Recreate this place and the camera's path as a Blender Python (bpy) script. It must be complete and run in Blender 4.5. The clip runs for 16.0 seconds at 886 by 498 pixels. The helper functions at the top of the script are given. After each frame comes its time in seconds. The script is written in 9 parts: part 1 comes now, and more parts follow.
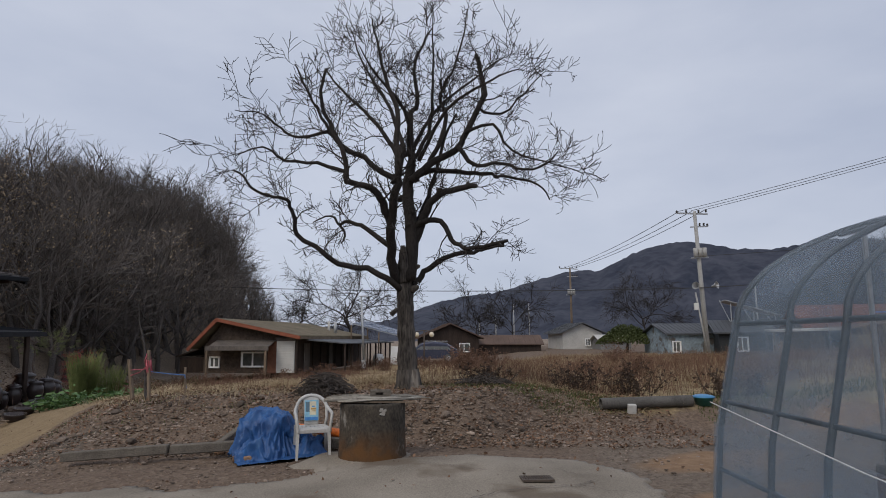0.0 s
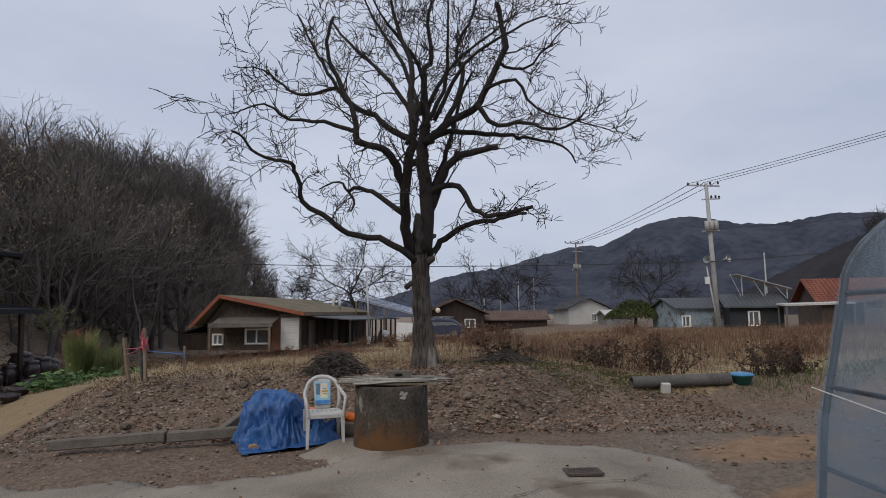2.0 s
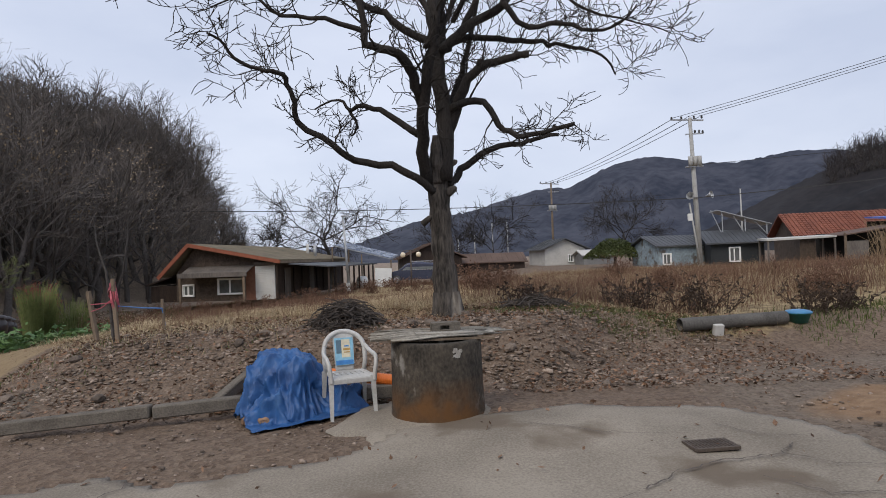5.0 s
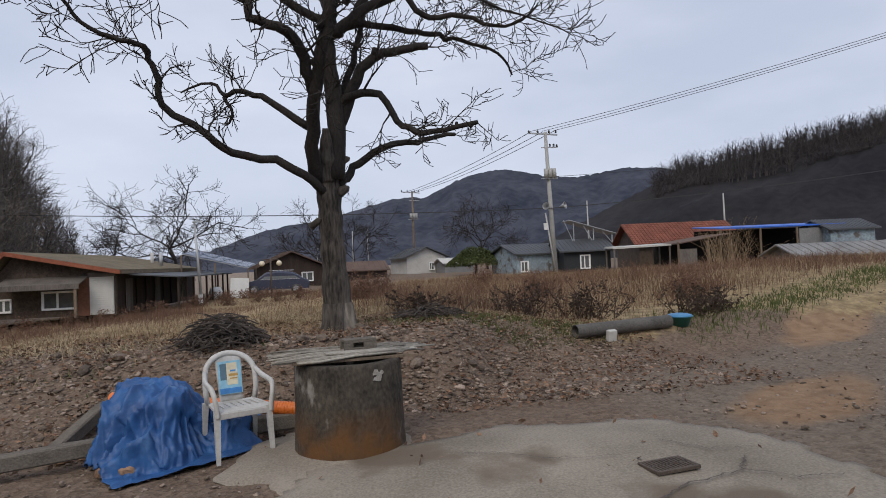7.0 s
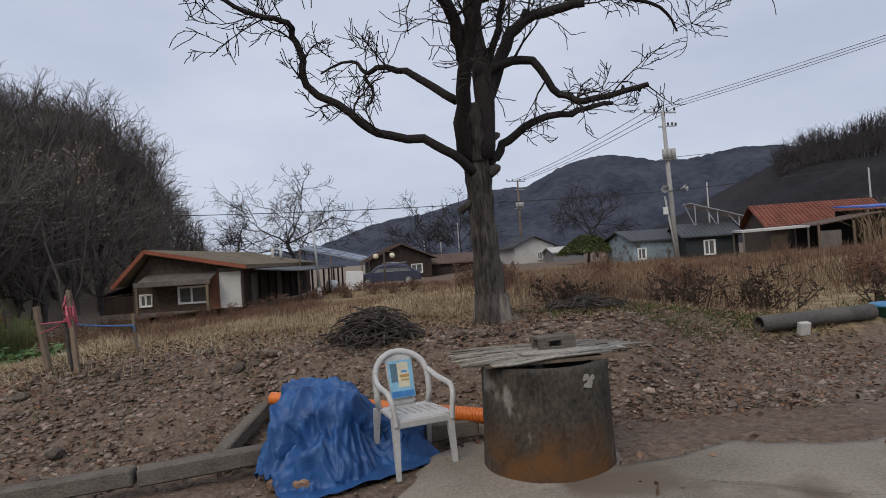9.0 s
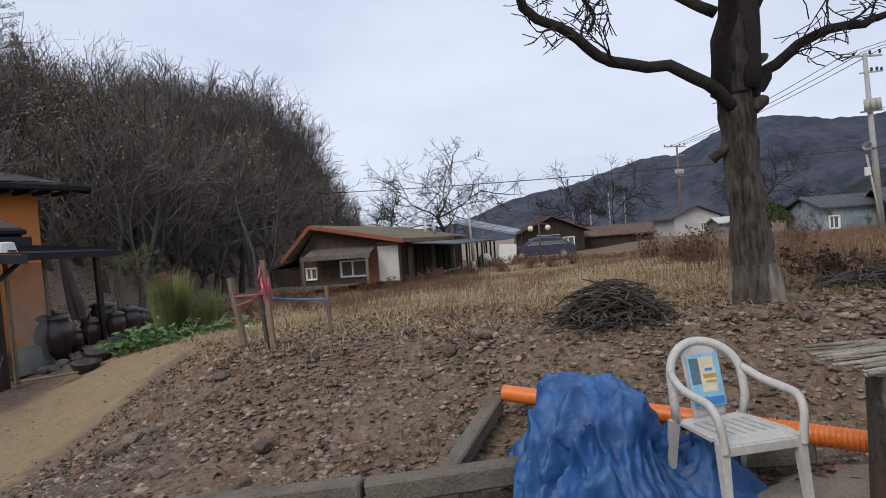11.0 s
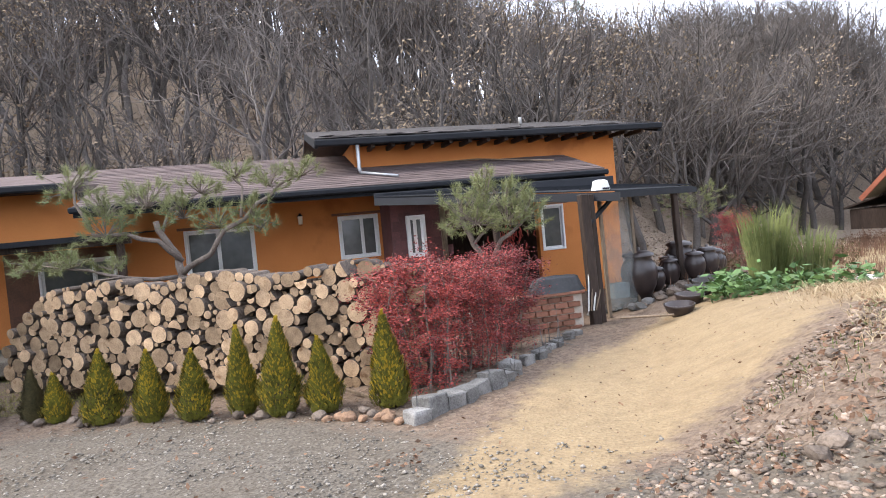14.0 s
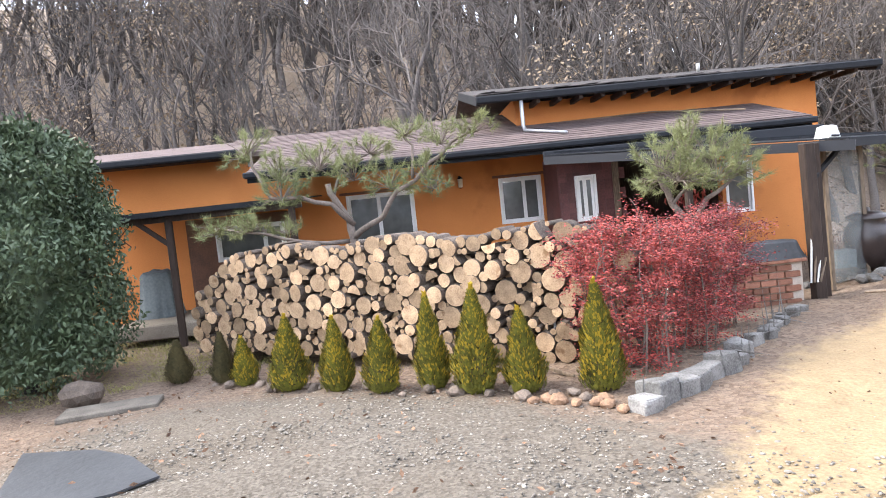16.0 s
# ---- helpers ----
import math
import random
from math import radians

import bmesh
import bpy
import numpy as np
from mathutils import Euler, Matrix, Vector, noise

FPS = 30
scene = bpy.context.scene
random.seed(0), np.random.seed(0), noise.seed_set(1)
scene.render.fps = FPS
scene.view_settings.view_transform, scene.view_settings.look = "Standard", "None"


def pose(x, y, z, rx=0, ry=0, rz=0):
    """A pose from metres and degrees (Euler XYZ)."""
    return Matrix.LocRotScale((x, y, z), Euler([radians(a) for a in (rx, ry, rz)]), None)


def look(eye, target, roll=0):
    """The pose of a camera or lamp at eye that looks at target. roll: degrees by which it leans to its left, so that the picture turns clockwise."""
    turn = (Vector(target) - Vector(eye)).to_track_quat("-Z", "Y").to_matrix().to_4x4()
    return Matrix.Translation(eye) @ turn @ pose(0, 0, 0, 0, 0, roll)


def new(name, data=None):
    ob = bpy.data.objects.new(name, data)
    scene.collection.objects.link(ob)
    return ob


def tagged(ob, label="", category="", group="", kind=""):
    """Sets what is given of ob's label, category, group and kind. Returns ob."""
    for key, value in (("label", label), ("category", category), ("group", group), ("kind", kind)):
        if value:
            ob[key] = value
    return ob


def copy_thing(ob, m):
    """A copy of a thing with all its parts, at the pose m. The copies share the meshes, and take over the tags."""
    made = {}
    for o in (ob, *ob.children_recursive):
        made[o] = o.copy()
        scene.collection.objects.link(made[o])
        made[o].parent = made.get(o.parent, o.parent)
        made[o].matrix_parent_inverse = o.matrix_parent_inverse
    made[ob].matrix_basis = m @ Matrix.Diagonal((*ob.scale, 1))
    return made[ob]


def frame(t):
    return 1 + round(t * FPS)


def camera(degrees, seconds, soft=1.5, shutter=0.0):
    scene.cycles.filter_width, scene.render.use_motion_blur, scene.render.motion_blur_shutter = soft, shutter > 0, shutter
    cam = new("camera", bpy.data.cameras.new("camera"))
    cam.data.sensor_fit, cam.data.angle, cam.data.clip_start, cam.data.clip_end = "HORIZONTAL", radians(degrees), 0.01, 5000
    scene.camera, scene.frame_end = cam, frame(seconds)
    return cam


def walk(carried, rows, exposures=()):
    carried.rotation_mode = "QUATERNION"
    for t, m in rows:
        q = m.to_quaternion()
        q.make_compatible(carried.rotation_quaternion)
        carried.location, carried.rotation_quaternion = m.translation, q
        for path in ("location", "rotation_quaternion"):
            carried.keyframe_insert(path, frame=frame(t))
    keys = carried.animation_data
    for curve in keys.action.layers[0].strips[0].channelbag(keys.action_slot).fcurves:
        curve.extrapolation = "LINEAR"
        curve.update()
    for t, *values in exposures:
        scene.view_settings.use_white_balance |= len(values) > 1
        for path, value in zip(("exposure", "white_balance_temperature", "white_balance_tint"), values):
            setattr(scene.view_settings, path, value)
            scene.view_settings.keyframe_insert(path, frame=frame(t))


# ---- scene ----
cam = camera(71.0, 16.0, soft=0.95)
ROWS = [
    (0.0, 0.01, 0.04, 1.502, 0.19, 8.17, 0.29),
    (0.5, -0.047, 0.224, 1.501, 1.61, 7.44, 0.09),
    (1.0, -0.205, 0.409, 1.492, -0.12, 6.38, 1.61),
    (1.5, -0.265, 0.663, 1.478, -1.2, 4.24, 1.58),
    (2.0, -0.261, 0.925, 1.49, 0.42, 5.99, 0.58),
    (2.5, -0.299, 1.049, 1.468, 0.9, 4.33, 0.97),
    (3.0, -0.419, 1.328, 1.455, -0.91, 4.09, 1.7),
    (5.5, -1.153, 2.662, 1.434, -3.47, 0.49, 2.33),
    (6.0, -1.209, 2.868, 1.449, -8.25, 1.74, 1.43),
    (6.5, -1.352, 3.073, 1.448, -11.35, 2.21, 1.86),
    (7.0, -1.473, 3.24, 1.428, -15.62, 1.15, 2.39),
    (7.5, -1.48, 3.531, 1.455, -17.6, 1.45, 1.85),
    (8.0, -1.63, 3.695, 1.439, -16.24, 1.5, 1.4),
    (8.5, -1.813, 3.856, 1.44, -12.29, 1.95, 2.93),
    (9.0, -1.963, 4.12, 1.413, -6.26, 0.79, 3.61),
    (9.5, -2.126, 4.433, 1.389, 0.98, 0.43, 3.88),
    (12.0, -3.184, 5.834, 1.357, 14.34, -1.33, 5.04),
    (12.5, -3.402, 6.012, 1.348, 28.06, -0.05, 3.79),
    (13.0, -3.734, 6.111, 1.338, 37.52, -0.93, 3.48),
    (13.5, -4.064, 6.119, 1.351, 45.75, -1.86, 4.7),
    (14.0, -4.444, 6.296, 1.345, 53.31, -2.05, 5.24),
    (14.5, -4.72, 6.378, 1.314, 58.86, -1.99, 3.78),
    (15.0, -5.003, 6.197, 1.32, 61.03, -2.2, 3.88),
    (15.5, -5.259, 6.063, 1.299, 61.41, -3.03, 4.64),
    (16.0, -5.654, 6.083, 1.301, 65.31, -3.84, 5.89),
]
EXPOSURES = [(0.0, 0.0), (3.0, 0.1), (5.5, 0.4), (7.0, 0.25), (9.0, 0.1), (9.5, 0.15), (12.0, 0.58), (12.5, 0.72), (13.0, 1.27), (13.5, 1.8), (14.0, 2.12), (14.5, 2.42), (16.0, 2.7)]
walk(cam, [(t, pose(x, y, z, 90 + pitch, roll, yaw)) for t, x, y, z, yaw, pitch, roll in ROWS], EXPOSURES)

# ---- world: an overcast winter sky ----
world = bpy.data.worlds.new("world")
scene.world = world
world.use_nodes = True
wn, wl = world.node_tree.nodes, world.node_tree.links
wn.clear()
w_out, w_bg = wn.new("ShaderNodeOutputWorld"), wn.new("ShaderNodeBackground")
w_sky, w_scale, w_mix = wn.new("ShaderNodeTexSky"), wn.new("ShaderNodeMix"), wn.new("ShaderNodeMix")
w_sky.sky_type, w_sky.sun_disc = "NISHITA", False
w_sky.sun_elevation, w_sky.sun_rotation = radians(35), radians(150)
w_co, w_map, w_noise, w_ramp = (wn.new("ShaderNodeTexCoord"), wn.new("ShaderNodeMapping"), wn.new("ShaderNodeTexNoise"), wn.new("ShaderNodeValToRGB"))
w_map.inputs["Scale"].default_value = (1.0, 1.0, 2.6)
w_noise.inputs["Scale"].default_value, w_noise.inputs["Detail"].default_value = 2.2, 6
w_ramp.color_ramp.elements[0].position, w_ramp.color_ramp.elements[0].color = 0.30, (0.46, 0.51, 0.64, 1)
w_ramp.color_ramp.elements[1].position, w_ramp.color_ramp.elements[1].color = 0.70, (0.62, 0.66, 0.77, 1)
w_scale.data_type, w_scale.blend_type = "RGBA", "MULTIPLY"
w_scale.inputs[0].default_value, w_scale.inputs[7].default_value = 1.0, (0.1, 0.1, 0.1, 1)
w_mix.data_type, w_mix.inputs[0].default_value = "RGBA", 0.92
wl.new(w_co.outputs["Generated"], w_map.inputs["Vector"])
wl.new(w_map.outputs[0], w_noise.inputs["Vector"])
wl.new(w_noise.outputs["Fac"], w_ramp.inputs["Fac"])
wl.new(w_sky.outputs[0], w_scale.inputs[6])
wl.new(w_scale.outputs[2], w_mix.inputs[6])
wl.new(w_ramp.outputs["Color"], w_mix.inputs[7])
wl.new(w_mix.outputs[2], w_bg.inputs["Color"])
w_bg.inputs["Strength"].default_value = 1.0
wl.new(w_bg.outputs[0], w_out.inputs["Surface"])
sun = new("sun", bpy.data.lights.new("sun", "SUN"))
sun.data.energy, sun.data.angle, sun.data.color = 1.3, radians(30), (1.0, 0.90, 0.78)
sun.matrix_world = look((-20, -30, 35), (0, 0, 0))

# ---- materials ----
def material(name, a, b=None, rough=0.85, big=1.5, fine=30.0, bump=0.3, metal=0.0, vary=0.0, stretch=(1, 1, 1), spots=None, local=False):
    """Two colours mixed by coarse and fine noise, with relief; vary: change of value from object to object."""
    m = bpy.data.materials.new(name)
    m.use_nodes = True
    n, l = m.node_tree.nodes, m.node_tree.links
    p = n["Principled BSDF"]
    b = b or tuple(c * 0.72 for c in a)
    if local:
        co = n.new("ShaderNodeTexCoord").outputs["Object"]
    else:
        co = n.new("ShaderNodeNewGeometry").outputs["Position"]
    mp = n.new("ShaderNodeMapping")
    mp.inputs["Scale"].default_value = stretch
    l.new(co, mp.inputs["Vector"])
    n1, n2 = n.new("ShaderNodeTexNoise"), n.new("ShaderNodeTexNoise")
    n1.inputs["Scale"].default_value, n1.inputs["Detail"].default_value = big, 5
    n2.inputs["Scale"].default_value, n2.inputs["Detail"].default_value = fine, 4
    l.new(mp.outputs[0], n1.inputs["Vector"])
    l.new(mp.outputs[0], n2.inputs["Vector"])
    mean = n.new("ShaderNodeMath")
    mean.operation = "MULTIPLY_ADD"
    mean.inputs[1].default_value = 0.5
    half = n.new("ShaderNodeMath")
    half.operation = "MULTIPLY"
    half.inputs[1].default_value = 0.5
    l.new(n2.outputs["Fac"], half.inputs[0])
    l.new(n1.outputs["Fac"], mean.inputs[0])
    l.new(half.outputs[0], mean.inputs[2])
    ramp = n.new("ShaderNodeValToRGB")
    ramp.color_ramp.elements[0].position, ramp.color_ramp.elements[0].color = 0.36, (*b, 1)
    ramp.color_ramp.elements[1].position, ramp.color_ramp.elements[1].color = 0.62, (*a, 1)
    l.new(mean.outputs[0], ramp.inputs["Fac"])
    out = ramp.outputs["Color"]
    if spots:
        colour, size, edge = spots
        n3, r3, mx = n.new("ShaderNodeTexNoise"), n.new("ShaderNodeValToRGB"), n.new("ShaderNodeMix")
        n3.inputs["Scale"].default_value, n3.inputs["Detail"].default_value = size, 6
        l.new(mp.outputs[0], n3.inputs["Vector"])
        r3.color_ramp.elements[0].position, r3.color_ramp.elements[1].position = edge, edge + 0.08
        l.new(n3.outputs["Fac"], r3.inputs["Fac"])
        mx.data_type = "RGBA"
        l.new(r3.outputs["Color"], mx.inputs[0])
        l.new(out, mx.inputs[6])
        mx.inputs[7].default_value = (*colour, 1)
        out = mx.outputs[2]
    if vary:
        oi, hs, mr = n.new("ShaderNodeObjectInfo"), n.new("ShaderNodeHueSaturation"), n.new("ShaderNodeMapRange")
        mr.inputs[3].default_value, mr.inputs[4].default_value = 1 - vary, 1 + vary
        l.new(oi.outputs["Random"], mr.inputs[0])
        l.new(mr.outputs[0], hs.inputs["Value"])
        l.new(out, hs.inputs["Color"])
        out = hs.outputs["Color"]
    l.new(out, p.inputs["Base Color"])
    p.inputs["Roughness"].default_value, p.inputs["Metallic"].default_value = rough, metal
    if rough > 0.7:
        p.inputs["Specular IOR Level"].default_value = 0.25
    if bump:
        bp = n.new("ShaderNodeBump")
        bp.inputs["Strength"].default_value, bp.inputs["Distance"].default_value = bump, 0.02
        l.new(n2.outputs["Fac"], bp.inputs["Height"])
        l.new(bp.outputs[0], p.inputs["Normal"])
    return m


def film_material(name, colour, alpha, rough):
    """A thin milky sheet: part clear, part scattering."""
    m = bpy.data.materials.new(name)
    m.use_nodes = True
    n, l = m.node_tree.nodes, m.node_tree.links
    p, out = n["Principled BSDF"], n["Material Output"]
    p.inputs["Base Color"].default_value, p.inputs["Roughness"].default_value = (*colour, 1), rough
    tr, mx, tl, m2 = n.new("ShaderNodeBsdfTransparent"), n.new("ShaderNodeMixShader"), n.new("ShaderNodeBsdfTranslucent"), n.new("ShaderNodeMixShader")
    tl.inputs["Color"].default_value = (*colour, 1)
    no, rp = n.new("ShaderNodeTexNoise"), n.new("ShaderNodeMapRange")
    no.inputs["Scale"].default_value, no.inputs["Detail"].default_value = 2.5, 6
    rp.inputs[1].default_value, rp.inputs[2].default_value = 0.3, 0.7
    rp.inputs[3].default_value, rp.inputs[4].default_value = alpha - 0.12, alpha + 0.12
    l.new(n.new("ShaderNodeNewGeometry").outputs["Position"], no.inputs["Vector"])
    l.new(no.outputs["Fac"], rp.inputs[0])
    m2.inputs[0].default_value = 0.45
    l.new(p.outputs[0], m2.inputs[1])
    l.new(tl.outputs[0], m2.inputs[2])
    l.new(rp.outputs[0], mx.inputs[0])
    l.new(tr.outputs[0], mx.inputs[1])
    l.new(m2.outputs[0], mx.inputs[2])
    l.new(mx.outputs[0], out.inputs["Surface"])
    return m


M = {
    "bark": material("bark", (0.046, 0.040, 0.036), (0.018, 0.016, 0.015), 0.95, 3, 45, 0.9, stretch=(1, 1, 0.3)),
    "trunk": material("trunk_bark", (0.12, 0.104, 0.09), (0.022, 0.02, 0.018), 0.95, 5, 34, 1.0, stretch=(1, 1, 0.2), spots=((0.21, 0.19, 0.165), 5, 0.6)),
    "woods": material("woods_bark", (0.125, 0.112, 0.104), (0.046, 0.041, 0.038), 0.95, 0.6, 20, 0.2, vary=0.4),
    "woodtwig": material("woods_twig", (0.15, 0.132, 0.122), (0.068, 0.060, 0.055), 0.95, 0.3, 10, 0, vary=0.3),
    "oakleaf": material("withered_leaf", (0.25, 0.195, 0.135), (0.15, 0.113, 0.078), 0.9, 0.5, 10, 0, vary=0.25),
    "concrete": material("concrete", (0.305, 0.268, 0.218), (0.17, 0.146, 0.116), 0.9, 1.1, 60, 0.35, spots=((0.15, 0.12, 0.09), 0.9, 0.56)),
    "brushwood": material("cut_brushwood", (0.11, 0.094, 0.083), (0.04, 0.034, 0.03), 0.95, 9, 40, 0.3),
    "tanrock": material("tan_fieldstone", (0.30, 0.19, 0.12), (0.17, 0.105, 0.07), 0.9, 6, 50, 0.5, vary=0.25),
    "limewash": material("flaking_lime", (0.42, 0.40, 0.36), (0.26, 0.24, 0.21), 0.95, 20, 80, 0.5),
    "curb": material("curb_concrete", (0.17, 0.15, 0.125), (0.09, 0.08, 0.068), 0.95, 5, 60, 0.5),
    "stone": material("stone", (0.17, 0.135, 0.108), (0.08, 0.064, 0.053), 0.9, 6, 50, 0.5, vary=0.45),
    "paleStone": material("pale_stone", (0.21, 0.205, 0.196), (0.095, 0.092, 0.088), 0.9, 6, 50, 0.5, vary=0.3),
    "drygrass": material("dry_grass", (0.34, 0.25, 0.155), (0.18, 0.128, 0.082), 0.95, 0.6, 6, 0),
    "palegrass": material("pale_grass", (0.52, 0.425, 0.275), (0.29, 0.225, 0.14), 0.95, 0.6, 6, 0),
    "redweed": material("red_brown_weed", (0.20, 0.118, 0.08), (0.095, 0.056, 0.04), 0.95, 0.5, 8, 0),
    "darkweed": material("dark_weed", (0.085, 0.06, 0.045), (0.045, 0.033, 0.026), 0.95, 0.8, 8, 0),
    "greengrass": material("green_grass", (0.115, 0.135, 0.045), (0.055, 0.07, 0.025), 0.9, 1.5, 8, 0),
    "lawn": material("short_winter_lawn", (0.29, 0.27, 0.115), (0.20, 0.175, 0.075), 0.95, 0.8, 8, 0),
    "tarp": material("blue_tarp", (0.024, 0.105, 0.29), (0.012, 0.055, 0.175), 0.55, 4, 9, 1.0, spots=((0.06, 0.15, 0.33), 3.5, 0.62)),
    "plastic": material("white_plastic", (0.53, 0.525, 0.505), (0.41, 0.40, 0.375), 0.45, 4, 40, 0.05),
    "orangepipe": material("orange_pvc", (0.72, 0.19, 0.03), (0.60, 0.14, 0.02), 0.4, 4, 30, 0.05),
    "iron": material("cast_iron", (0.10, 0.075, 0.058), (0.05, 0.038, 0.03), 0.7, 8, 60, 0.4),
    "greypipe": material("grey_pipe", (0.125, 0.118, 0.108), (0.06, 0.056, 0.052), 0.75, 4, 40, 0.2),
    "orange": material("orange_render", (0.64, 0.25, 0.078), (0.53, 0.195, 0.06), 0.9, 0.9, 70, 0.25, spots=((0.43, 0.155, 0.05), 0.7, 0.62)),
    "shingle": material("brown_shingle", (0.135, 0.102, 0.097), (0.078, 0.058, 0.056), 0.9, 2, 60, 0.5, vary=0.28),
    "oldtile": material("weathered_bark_tile", (0.10, 0.09, 0.085), (0.045, 0.04, 0.04), 0.95, 3, 30, 0.8, vary=0.3),
    "gutter": material("dark_metal", (0.018, 0.020, 0.024), (0.011, 0.012, 0.015), 0.85, 3, 40, 0.05),
    "bluebeam": material("slate_painted_steel", (0.012, 0.014, 0.02), (0.008, 0.01, 0.014), 0.7, 3, 40, 0.05),
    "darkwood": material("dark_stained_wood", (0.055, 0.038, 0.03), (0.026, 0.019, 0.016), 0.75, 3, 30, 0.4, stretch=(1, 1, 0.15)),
    "wood": material("weathered_wood", (0.23, 0.175, 0.125), (0.11, 0.085, 0.062), 0.9, 3, 35, 0.5, stretch=(1, 1, 0.2)),
    "paintwood": material("brown_trim", (0.17, 0.075, 0.04), (0.10, 0.045, 0.026), 0.7, 3, 30, 0.2),
    "pvc": material("white_window_frame", (0.86, 0.86, 0.85), (0.78, 0.78, 0.77), 0.4, 2, 30, 0.03),
    "brick": material("red_brown_brick", (0.27, 0.13, 0.085), (0.16, 0.075, 0.052), 0.9, 6, 60, 0.4, vary=0.28),
    "mortar": material("mortar", (0.52, 0.46, 0.40), (0.38, 0.33, 0.28), 0.95, 8, 60, 0.4),
    "cutwood": material("cut_wood", (0.43, 0.305, 0.19), (0.23, 0.155, 0.095), 0.85, 9, 60, 0.25, vary=0.42, spots=((0.20, 0.12, 0.065), 7, 0.63)),
    "logbark": material("log_bark", (0.17, 0.135, 0.11), (0.06, 0.048, 0.04), 0.95, 6, 40, 1.0, vary=0.3),
    "maple": material("red_maple_leaf", (0.21, 0.038, 0.042), (0.10, 0.018, 0.023), 0.7, 2.5, 14, 0),
    "maplebright": material("scarlet_maple_leaf", (0.46, 0.085, 0.066), (0.26, 0.046, 0.04), 0.7, 2.5, 14, 0),
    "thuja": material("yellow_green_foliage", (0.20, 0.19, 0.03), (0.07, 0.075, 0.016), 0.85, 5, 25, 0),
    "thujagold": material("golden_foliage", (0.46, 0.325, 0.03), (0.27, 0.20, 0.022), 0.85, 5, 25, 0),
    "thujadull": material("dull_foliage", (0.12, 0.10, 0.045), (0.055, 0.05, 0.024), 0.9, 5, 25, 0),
    "hedge": material("dark_hedge_leaf", (0.072, 0.105, 0.048), (0.026, 0.045, 0.022), 0.6, 3, 20, 0),
    "needle": material("pine_needle", (0.27, 0.285, 0.135), (0.13, 0.148, 0.066), 0.8, 3, 20, 0),
    "pinebark": material("pine_bark", (0.20, 0.165, 0.14), (0.10, 0.08, 0.068), 0.95, 6, 40, 0.7),
    "reed": material("reed_leaf", (0.21, 0.23, 0.085), (0.09, 0.115, 0.038), 0.85, 2, 10, 0),
    "broadleaf": material("broad_leaf", (0.10, 0.19, 0.055), (0.05, 0.10, 0.03), 0.6, 3, 14, 0),
    "jar": material("glazed_earthenware", (0.040, 0.028, 0.026), (0.024, 0.018, 0.018), 0.3, 4, 30, 0.08),
    "rubber": material("dark_rubber", (0.05, 0.047, 0.045), (0.03, 0.028, 0.027), 0.7, 5, 40, 0.2),
    "poleconc": material("pole_concrete", (0.42, 0.42, 0.41), (0.30, 0.30, 0.29), 0.9, 2, 30, 0.15),
    "steel": material("galvanised_steel", (0.42, 0.43, 0.44), (0.32, 0.33, 0.34), 0.45, 3, 30, 0.05, metal=0.6),
    # Hoop steel coloured dark to imitate a backlit silhouette behind the film.
    "hoopsteel": material("silhouette_hoop_steel", (0.09, 0.105, 0.12), (0.055, 0.066, 0.075), 0.6, 3, 30, 0.05, metal=0.3),
    "whitepaint": material("white_paint", (0.70, 0.70, 0.68), (0.55, 0.55, 0.53), 0.6, 1.5, 30, 0.1),
    "greyboard": material("grey_board", (0.17, 0.15, 0.135), (0.095, 0.085, 0.078), 0.9, 2, 20, 0.3, stretch=(1, 1, 0.3)),
    "rustfascia": material("red_brown_fascia", (0.30, 0.105, 0.062), (0.20, 0.068, 0.042), 0.75, 2, 20, 0.1),
    "mossroof": material("mossy_thatch_roof", (0.20, 0.165, 0.11), (0.10, 0.085, 0.058), 0.95, 1, 18, 0.6),
    "redtile": material("orange_red_tile", (0.25, 0.092, 0.06), (0.15, 0.056, 0.04), 0.85, 1, 12, 0.3, vary=0.12),
    "bluesheet": material("bright_blue_sheet", (0.03, 0.14, 0.58), (0.025, 0.10, 0.45), 0.5, 1, 10, 0.05),
    "bluepaint": material("pale_blue_peeling_paint", (0.30, 0.38, 0.43), (0.17, 0.20, 0.22), 0.8, 1.5, 6, 0.1, spots=((0.12, 0.11, 0.10), 1.4, 0.56)),
    "slateRoof": material("slate_grey_sheet", (0.075, 0.08, 0.088), (0.05, 0.054, 0.06), 0.6, 0.8, 10, 0.1),
    "blackwall": material("charcoal_wall", (0.038, 0.042, 0.046), (0.026, 0.029, 0.032), 0.8, 0.8, 10, 0.1),
    "brownroof": material("brown_sheet_roof", (0.14, 0.095, 0.075), (0.09, 0.062, 0.05), 0.85, 0.8, 10, 0.2),
    "plaster": material("pale_plaster", (0.52, 0.51, 0.48), (0.38, 0.37, 0.35), 0.9, 0.8, 10, 0.1),
    "greywall": material("grey_plaster", (0.25, 0.25, 0.245), (0.16, 0.16, 0.16), 0.9, 0.6, 10, 0.1),
    "stonewall": material("stone_wall", (0.11, 0.084, 0.066), (0.055, 0.042, 0.034), 0.9, 4, 12, 0.5),
    # Near-black that stands in for the shade inside rooms, sheds and the drain.
    "dark": material("interior_shade", (0.02, 0.018, 0.017), (0.012, 0.011, 0.011), 0.9, 2, 10, 0),
    "maroon": material("maroon_tile", (0.13, 0.048, 0.045), (0.075, 0.03, 0.03), 0.7, 3, 30, 0.2, vary=0.2),
    "panel": material("solar_glass", (0.10, 0.13, 0.19), (0.07, 0.09, 0.14), 0.25, 1, 10, 0),
